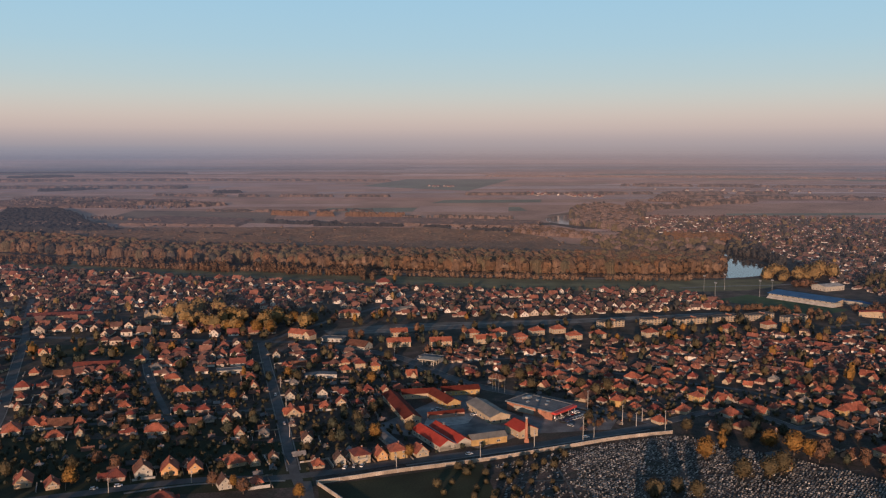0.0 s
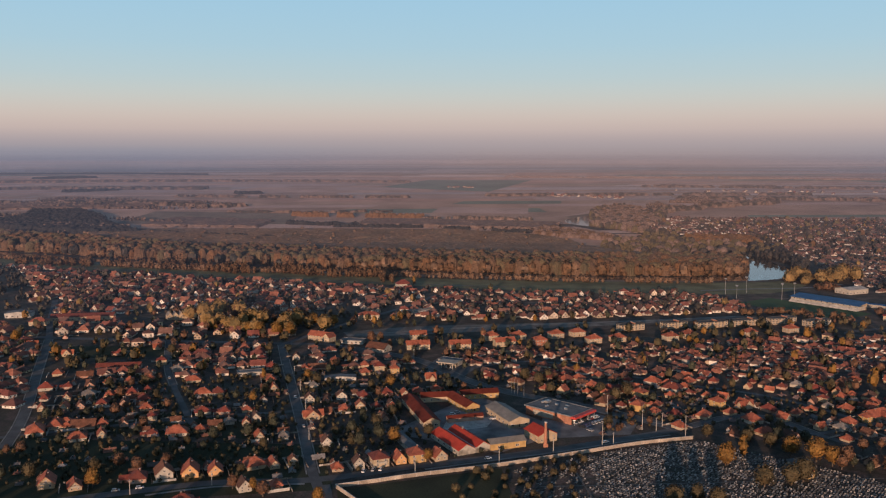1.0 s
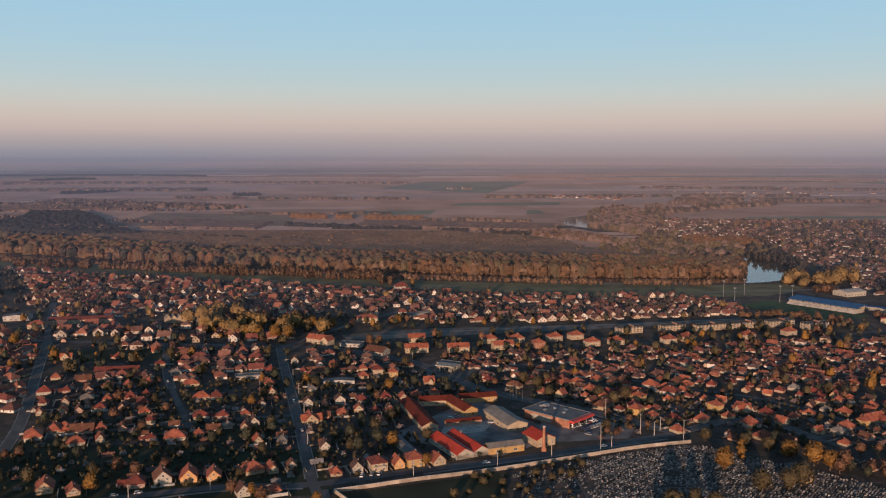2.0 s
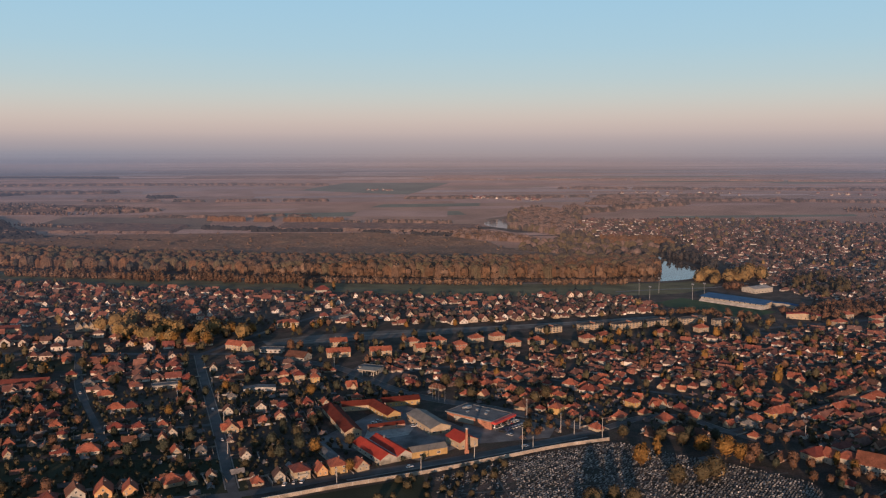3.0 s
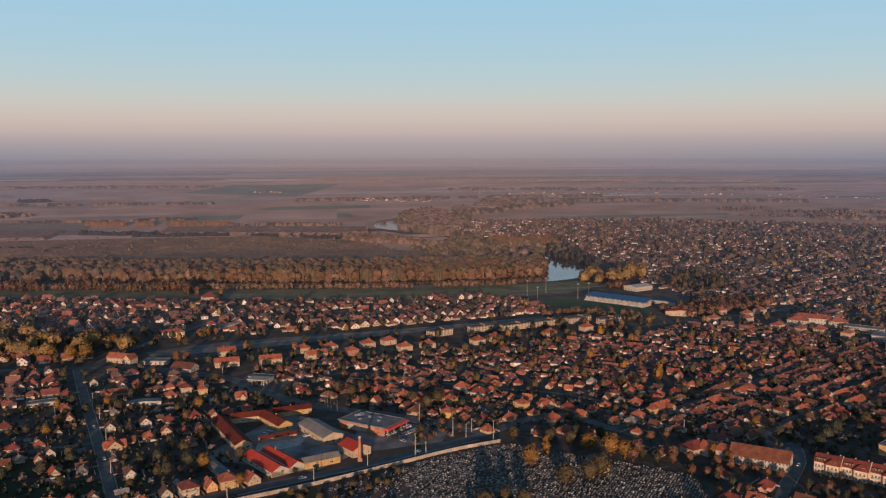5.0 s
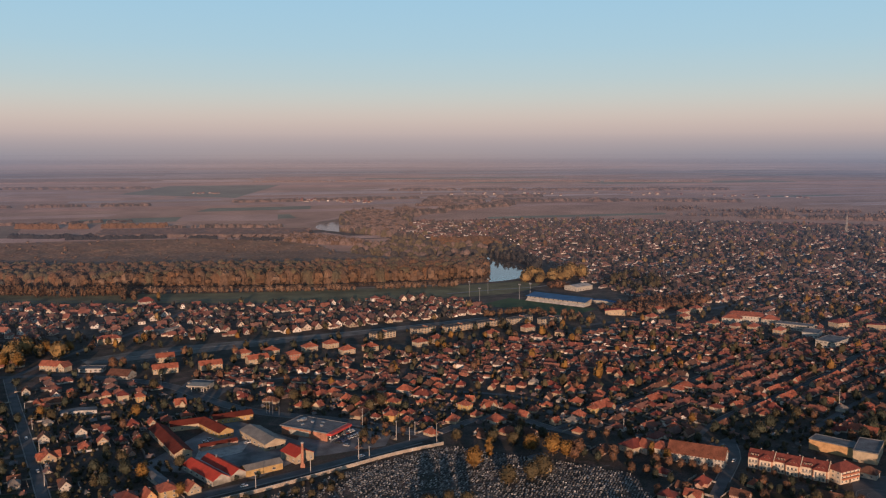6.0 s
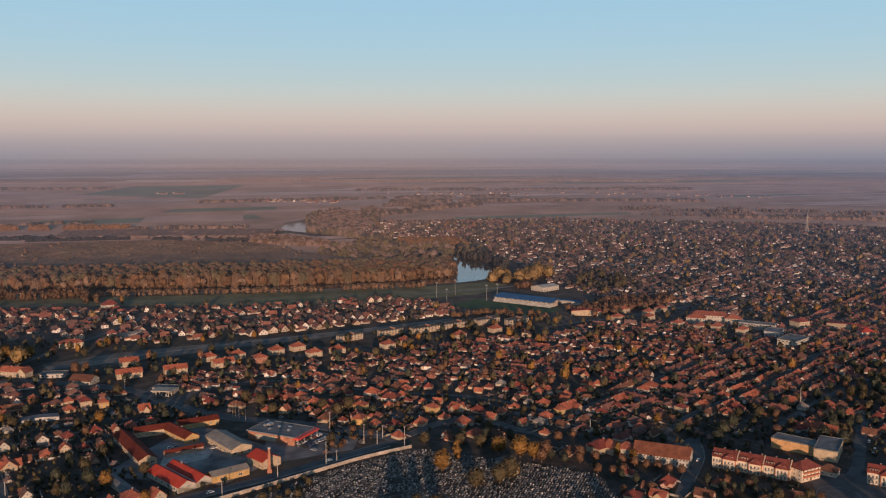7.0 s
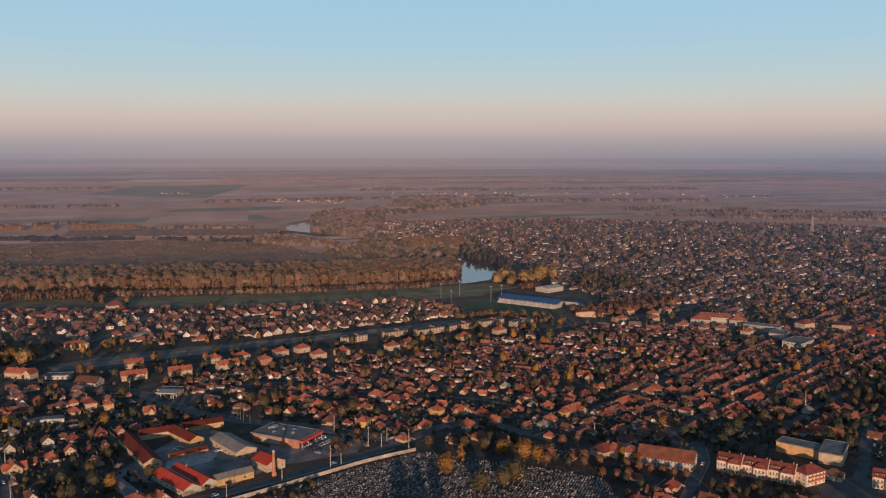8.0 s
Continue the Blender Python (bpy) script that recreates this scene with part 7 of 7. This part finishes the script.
def canopy(name, label, poly, high, cell, rough, material, seed):
    """The closed crown layer of a young wood: a rough sheet on stems' height, falling to the ground round its edge."""
    rs, geo, index = random.Random(seed), Geo(), {}
    xs, ys = [p[0] for p in poly], [p[1] for p in poly]
    nx, ny = int((max(xs) - min(xs)) / cell) + 1, int((max(ys) - min(ys)) / cell) + 1
    inner = {(i, j) for i in range(nx) for j in range(ny) if inside((min(xs) + i * cell, min(ys) + j * cell), poly)}
    for i, j in sorted(inner):
        rim = any((i + a, j + b) not in inner for a, b in ((1, 0), (-1, 0), (0, 1), (0, -1)))
        x, y = min(xs) + (i + rs.uniform(-0.35, 0.35)) * cell, min(ys) + (j + rs.uniform(-0.35, 0.35)) * cell
        bump = noise.noise((x / 45, y / 45, seed)) * 0.8
        index[i, j] = len(geo.v)
        geo.v.append(lay(x, y, 0.0 if rim else high + bump + rs.uniform(-rough, rough)))
    for i, j in sorted(inner):
        q = [(i, j), (i + 1, j), (i + 1, j + 1), (i, j + 1)]
        if all(k in index for k in q):
            a, b, c, d = (index[k] for k in q)
            geo.f += [(a, b, c), (a, c, d)] if (i + j) % 2 else [(a, b, d), (b, c, d)]
            geo.m += [0, 0]
    tagged(link(name, geo.mesh(name, material)), label, "woods", kind="stuff")


def belt(label, points, width, high, materials, seed, cell=3.0, gaps=-0.2):
    """A belt of trees along a line, uneven in width and height, with gaps."""
    rs, spots = random.Random(seed), []
    for p, q in zip(line := smooth_line([(x, y, 0) for x, y in points], 5.0 if cell < 4 else 9.0), line[1:]):
        way = (q - p).normalized()
        wide = width * max(0.15, 0.6 + 0.9 * noise.noise((p.x / 110, p.y / 110, seed)))
        for k in range(max(1, int(wide / (7.0 if cell < 4 else 12.0)))):
            spot = p + Vector((-way.y, way.x, 0)) * rs.uniform(-0.5, 0.5) * wide
            if noise.noise((spot.x / 60, spot.y / 60, seed)) > gaps:
                spots.append((spot.x, spot.y))
    crowns("tree_belt", label, spots, high * 0.72, 5.0 if cell < 4 else 8.0, cell, materials, seed, 0.3, 0.8, 0.5)


canopy("plantation_trees", "olive-brown crown layer of a young plantation", PLANT, 6.5, 5.0, 0.6, LEAF_PLANT, 18)
canopy("young_wood", "mauve-brown crown layer of young woods", [(-251, 2010), (-17, 1965), (215, 1905), (245, 2090), (-60, 2180), (-260, 2200)], 6, 7.5, 1.0, CROWN_BARE, 19)
canopy("young_wood", "brown crown layer of a wood on the plain", [(-760, 1990), (-470, 1950), (-470, 2160), (-760, 2250)], 5, 8.0, 1.0, CROWN_BARE, 24)
canopy("young_wood", "brown crown layer of a wood on the plain", [(-1500, 2500), (-1000, 2620), (-900, 3000), (-1500, 3100)], 5, 10.0, 1.4, CROWN_BARE, 26)
wood("plantation_trees", "single taller trees over the plantation", scatter(PLANT, 200, 77, 22), LEAF_WILLOW, 9, 3.6, 26, 2.0, 23, 0.02, False)
# dark belts: the shadow along tree lines is put into the crown colour
for k, (points, width, high, material) in enumerate((
        ([(-862, 1907), (-715, 1853), (-568, 1776), (-377, 1706)], 22, 10, (CROWN_SHADED,)), ([(-293, 1990), (-109, 1972), (-17, 1926), (96, 1872), (222, 1820), (240, 1750)], 20, 10, (CROWN_SHADED,)),
        ([(-460, 2325), (-280, 2290), (-100, 2262)], 34, 15, (CROWN_RUST,)), ([(-442, 2085), (-350, 2040), (-250, 2030)], 46, 11, (CROWN_SHADED,)), ([(-100, 2200), (20, 2225), (110, 2195), (180, 2190)], 24, 11, (CROWN_BARE, CROWN_DIMMED)),
        ([(-1300, 2000), (-1000, 1960), (-760, 1900)], 90, 14, (CROWN_BARE, CROWN_DIMMED)), ([(-1700, 2900), (-1200, 2860), (-700, 2700)], 120, 14, (CROWN_BARE, CROWN_DIMMED)), ([(-700, 2480), (-450, 2440), (-200, 2500)], 30, 9, (CROWN_BARE, CROWN_DIMMED)),
        ([(-1100, 3300), (-650, 3260), (-200, 3250)], 60, 13, (CROWN_BARE, CROWN_DIMMED)), ([(525, 2430), (660, 2600), (790, 2740), (1080, 3000)], 130, 15, (CROWN_BARE, CROWN_DIMMED)), ([(800, 3220), (1400, 3120), (2000, 2900)], 150, 13, (CROWN_BARE, CROWN_DIMMED)),
        ([(100, 3400), (700, 3460), (1400, 3500)], 110, 13, (CROWN_BARE, CROWN_DIMMED)), ([(-2600, 3800), (-1900, 3950), (-1200, 4000)], 180, 15, (CROWN_BARE, CROWN_DIMMED)), ([(900, 4300), (1700, 4100), (2600, 3900)], 200, 14, (CROWN_BARE, CROWN_DIMMED)),
        ([(1500, 2150), (1900, 1900), (2300, 1700)], 60, 12, (CROWN_BARE, CROWN_DIMMED)), ([(1450, 1800), (1700, 1560), (1900, 1300)], 60, 11, (CROWN_BARE, CROWN_DIMMED)), ([(-2900, 4700), (-1500, 5000), (-300, 4900)], 160, 16, (CROWN_BARE, CROWN_DIMMED)),
        ([(300, 5900), (1800, 5600), (3200, 5000)], 120, 12, (CROWN_BARE,)), ([(-930, 3540), (-890, 3560), (-849, 3590)], 90, 15, (CROWN_SHADED,)), ([(-1700, 3650), (-1630, 3750), (-1560, 3850)], 110, 15, (CROWN_SHADED,)),
        ([(-3600, 6500), (-2600, 6650), (-1900, 6400)], 160, 14, (CROWN_SHADED,)), ([(-2700, 5400), (-2600, 5550), (-2450, 5700)], 200, 16, (CROWN_SHADED,)))):
    belt("belt of trees with shade in their dark colour" if material[0] is CROWN_SHADED else "rust-lit row of tall trees" if material[0] is CROWN_RUST else "belt of bare brown trees on the plain", points, width, high, material, 200 + k, 3.0 if points[0][1] < 2400 else 5.0)
for k, (poly, n) in enumerate((([(-1500, 2000), (-850, 1800), (-600, 1900), (-700, 2100), (-1000, 2300), (-1500, 2600)], 700), ([(-1500, 2700), (-900, 2550), (-700, 2650), (-900, 3000), (-1500, 3200)], 500),
                               ([(530, 2480), (660, 2590), (1000, 2900), (1150, 3170), (850, 3200), (600, 2800)], 700), ([(1300, 2300), (2100, 1800), (2400, 2100), (1500, 2700)], 500))):
    wood("scrub_wood", "patches of bare mauve-brown scrub on the plain", [p for p in scatter(poly, n * 2, 120 + k, 9) if noise.noise((p[0] / 220, p[1] / 120, 5 + k)) > 0.02], LEAF_BARE, 9, 5.0, 14, 2.6, 60 + k, 0.02, False, core=0.55)
# this wood lies in shade, painted by its dark crowns
crowns("dark_wood", "wood in a river loop, shade in its dark bluish colour", scatter([(-1160, 1990), (-1153, 2200), (-1230, 2440), (-1110, 2470), (-960, 2250), (-850, 2030), (-690, 1800), (-800, 1790), (-930, 1850), (-1017, 1900)], 1700, 99, 8), 12, 6, 3.5, (CROWN_SHADED,), 29, 0.2, 0.8, 0.5)

# ---- the cemetery ----
WALL = [(-65, 426), (-43, 435), (-24, 443), (21, 459), (71, 481), (107, 497), (140, 507)]


def cemetery_wall():
    top = tagged(new("cemetery_wall"), "long weathered plaster wall with a coping", "wall", kind="structure")
    for points in (WALL, [(-65, 426), (-52, 408), (-30, 375)]):
        line = smooth_line([(x, y, 0) for x, y in points], 9)
        for a, b in zip(line, line[1:]):
            d = b - a
            g = Geo()
            g.box(0, d.length - 0.03, -0.16, 0.16, 0, 2.0)
            link("wall_panel", g.mesh("wall_panel", WALL_STONE), top, pose(a.x, a.y, 0, 0, 0, turned(d)))
            g = Geo()
            g.box(-0.02, d.length - 0.01, -0.25, 0.25, 2.0, 2.14)
            g.box(-0.22, 0.22, -0.22, 0.22, 0, 2.2)
            link("coping", g.mesh("coping", CONCRETE), top, pose(a.x, a.y, 0, 0, 0, turned(d)))


cemetery_wall()


def graves():
    rs, geo = random.Random(8), Geo()
    plot = [(28, 452), (71, 476), (107, 492), (140, 503), (170, 482), (200, 459), (230, 430), (226, 392), (200, 350), (60, 320), (30, 395)]
    lanes = [((105, 496), (150, 400)), ((40, 430), (225, 446)), ((60, 470), (70, 380)), ((30, 398), (228, 405))]
    n = Vector((0.62, 0.785))
    for j in range(-60, 70):
        for i in range(-110, 110):
            sway = 0.5 * noise.noise((i / 9, j / 5, 3))
            x = 130 - V.x * (i * 1.62 + rs.uniform(-0.25, 0.25)) + n.x * (j * 2.75 + sway + rs.uniform(-0.2, 0.2))
            y = 420 - V.y * (i * 1.62 + rs.uniform(-0.25, 0.25)) + n.y * (j * 2.75 + sway + rs.uniform(-0.2, 0.2))
            thin = noise.noise((x / 14, y / 14, 7))
            if rs.random() < 0.14 + max(0, thin) * 0.6 or not inside((x, y), plot) or not free(x, y, 0.5) or x < 72 and rs.random() < 0.62:
                continue
            if any(abs((b[0] - a[0]) * (a[1] - y) - (a[0] - x) * (b[1] - a[1])) / math.dist(a, b) < 1.2 for a, b in lanes):
                continue
            m = pose(x, y, 0, 0, 0, -38.3 + rs.uniform(-9, 9)) @ Matrix.Diagonal((*[rs.uniform(0.75, 1.12)] * 3, 1))
            geo.box(-0.48, 0.48, -1.0, 0.75, 0, rs.uniform(0.15, 0.4), 0, m)
            h = rs.uniform(0.6, 1.25)
            if rs.random() < 0.85:
                w = rs.uniform(0.32, 0.55)
                geo.solid([(-w, 0.75, 0), (w, 0.75, 0), (w, 0.95, 0), (-w, 0.95, 0), (-w, 0.78, h * 0.85), (w, 0.78, h * 0.85), (w, 0.95, h * 0.85), (-w, 0.95, h * 0.85), (0, 0.78, h), (0, 0.95, h)],
                          [(0, 1, 5, 8, 4), (2, 3, 7, 9, 6), (1, 2, 6, 5), (3, 0, 4, 7), (4, 8, 9, 7), (8, 5, 6, 9)], 0, m)
            else:
                geo.box(-0.07, 0.07, 0.8, 0.94, 0, h + 0.3, 0, m)
                geo.box(-0.35, 0.35, 0.8, 0.94, h * 0.75, h * 0.75 + 0.14, 0, m)
    tagged(link("gravestones", geo.mesh("gravestones", GRAVE)), "dense rows of pale and dark gravestones with slabs", "gravestones", kind="stuff")
    for a, b in lanes[:3]:
        ribbon("path", [a, ((a[0] + b[0]) / 2, (a[1] + b[1]) / 2), b], 1.1, 0.06, GRAVEL, label="narrow gravel cemetery path")


graves()

# ---- poles, lamps and cars ----
def pole(x, y, high, turn=0.0, kind="utility_pole"):
    top = tagged(new(kind), "pale concrete utility pole with a cross arm" if kind == "utility_pole" else "tall steel floodlight mast" if kind == "floodlight_mast" else "slender white steel flagpole", "pole", "poles")
    top.matrix_basis = pose(x, y, 0, 0, 0, turn)
    r = 0.24 if kind == "utility_pole" else 0.2 if kind == "floodlight_mast" else 0.1
    g = Geo()
    g.tube(0, 0, 0, high, r, r * 0.6, 8)
    link("shaft", g.mesh("shaft", POLE if kind == "utility_pole" else STEEL), top)
    if kind == "utility_pole":
        g = Geo()
        g.box(-1.0, 1.0, -0.08, 0.08, high - 0.7, high - 0.5)
        for s in (-0.9, 0, 0.9):
            g.tube(s, 0, high - 0.5, high - 0.25, 0.06, 0.05, 6)
        link("cross_arm", g.mesh("cross_arm", STEEL), top)
    elif kind == "floodlight_mast":
        g = Geo()
        g.box(-1.6, 1.6, -0.3, 0.3, high - 0.2, high + 1.2)
        link("lamp_head", g.mesh("lamp_head", STEEL), top)
    else:
        g = Geo()
        g.tube(0, 0, high, high + 0.2, 0.14, 0.05, 8)
        link("finial", g.mesh("finial", STEEL), top)
    return top


for x, y, h in ((-25, 447, 9), (21, 463, 9), (53, 481, 11), (83, 492, 15), (90, 495, 8), (113, 524, 13), (121, 521, 9), (136, 509, 14), (96, 553, 14), (127, 531, 9), (-130, 428, 8), (-168, 415, 8), (-40, 700, 10),
                (-92, 500, 8), (-105, 560, 8), (-118, 610, 8), (-130, 650, 8), (440, 510, 13), (262, 500, 9), (-300, 900, 14)):
    pole(x, y, h, 40)
for x, y in ((36, 605), (38, 602), (40, 599), (44, 594)):
    pole(x, y, 11, 0, "flagpole")
for x, y in ((322, 1046), (352, 1060), (392, 1010), (376, 1006), (318, 990)):
    pole(x, y, 19, -50, "floodlight_mast")


def radio_mast(x, y, high):
    top = tagged(new("radio_mast"), "tall lattice radio mast on the town's edge", "mast")
    top.matrix_basis = pose(*lay(x, y)) @ Matrix.Scale(shrink(x, y), 4)
    for k in range(4):
        a, b = (1 if k in (0, 1) else -1), (1 if k in (0, 3) else -1)
        g = Geo()
        g.solid([(a * 2.2 + i, b * 2.2 + j, 0) for i, j in ((-.3, -.3), (.3, -.3), (.3, .3), (-.3, .3))] + [(a * 0.5 + i, b * 0.5 + j, high) for i, j in ((-.2, -.2), (.2, -.2), (.2, .2), (-.2, .2))],
                [(0, 1, 5, 4), (1, 2, 6, 5), (2, 3, 7, 6), (3, 0, 4, 7), (4, 5, 6, 7)])
        link("leg", g.mesh("leg", POLE), top)
    for k in range(12):
        z = high * (k + 0.5) / 12
        s = 2.2 - 1.7 * z / high
        g = Geo()
        for i in range(4):
            g.box(-s, s, s - 0.12, s + 0.12, z, z + 0.25, 0, pose(0, 0, 0, 0, 0, 90 * i))
        link("brace", g.mesh("brace", STEEL), top)
    g = Geo()
    g.tube(0, 0, high, high + 8, 0.25, 0.1, 6)
    link("antenna", g.mesh("antenna", STEEL), top)


radio_mast(1394, 1627, 44)
car_made = {}


def car(x, y, turn, paint):
    m = pose(x, y, 0.1, 0, 0, turn)
    if paint in car_made:
        return copy_thing(car_made[paint], m)
    top = tagged(new("car"), ("white", "silver", "black", "red", "blue")[paint] + " hatchback car parked on asphalt", "car", "parked cars")
    top.matrix_basis = m
    g = Geo()
    g.solid([(-2.1, -0.85, 0.3), (2.1, -0.85, 0.3), (2.1, 0.85, 0.3), (-2.1, 0.85, 0.3), (-2.1, -0.85, 0.85), (2.05, -0.83, 0.8), (2.05, 0.83, 0.8), (-2.1, 0.85, 0.85)],
            [(3, 2, 1, 0), (4, 5, 6, 7), (0, 1, 5, 4), (1, 2, 6, 5), (2, 3, 7, 6), (3, 0, 4, 7)])
    g.solid([(-1.6, -0.66, 1.42), (0.4, -0.66, 1.42), (0.4, 0.66, 1.42), (-1.6, 0.66, 1.42), (-1.6, -0.66, 1.47), (0.4, -0.66, 1.47), (0.4, 0.66, 1.47), (-1.6, 0.66, 1.47)],
            [(3, 2, 1, 0), (4, 5, 6, 7), (0, 1, 5, 4), (1, 2, 6, 5), (2, 3, 7, 6), (3, 0, 4, 7)])
    link("body", g.mesh("body", CAR_PAINTS[paint]), top)
    g = Geo()
    g.solid([(-2.0, -0.8, 0.84), (1.1, -0.8, 0.83), (1.1, 0.8, 0.83), (-2.0, 0.8, 0.84), (-1.6, -0.66, 1.43), (0.4, -0.66, 1.43), (0.4, 0.66, 1.43), (-1.6, 0.66, 1.43)],
            [(0, 1, 5, 4), (1, 2, 6, 5), (2, 3, 7, 6), (3, 0, 4, 7)])
    link("glazing", g.mesh("glazing", GLASS), top)
    for a in (-1.3, 1.3):
        for b in (-0.86, 0.66):
            g = Geo()
            g.tube(0, 0, 0, 0.2, 0.32, 0.32, 12, 0, pose(a, b + 0.2, 0.32, 90, 0, 0))
            link("wheel", g.mesh("wheel", RUBBER), top)
    car_made[paint] = top


rnd = random.Random(77)
for k in range(17):
    car(72 + (k % 8) * 2.3 + 4 * (k // 8), 523 + (k % 8) * 2.0 - 7 * (k // 8) + 12, 138 + rnd.uniform(-4, 4), rnd.choice((0, 1, 1, 2, 2, 3, 4)))
for x, y, turn, paint in ((86, 499, 24, 0), (-166, 423, 22, 0), (-177, 419, 22, 1), (-53, 449, 80, 0), (-48, 451, 80, 1), (-44, 452, 80, 0), (15, 470, 22, 0), (-14, 509, 10, 0), (-6, 552, 15, 0), (-3, 556, 15, 1), (20, 543, 20, 0),
                          (300, 447, 40, 2), (304, 452, 40, 1), (309, 457, 40, 2), (-62, 720, -60, 0), (-110, 752, 20, 1), (104, 560, -45, 2), (140, 540, -42, 0), (300, 432, 45, 0),
                          (425, 428, 45, 0), (417, 415, 45, 1), (410, 409, 45, 2), (-100, 525, 105, 1), (-118, 590, 105, 0), (-225, 640, 115, 1)):
    car(x, y, turn, paint)
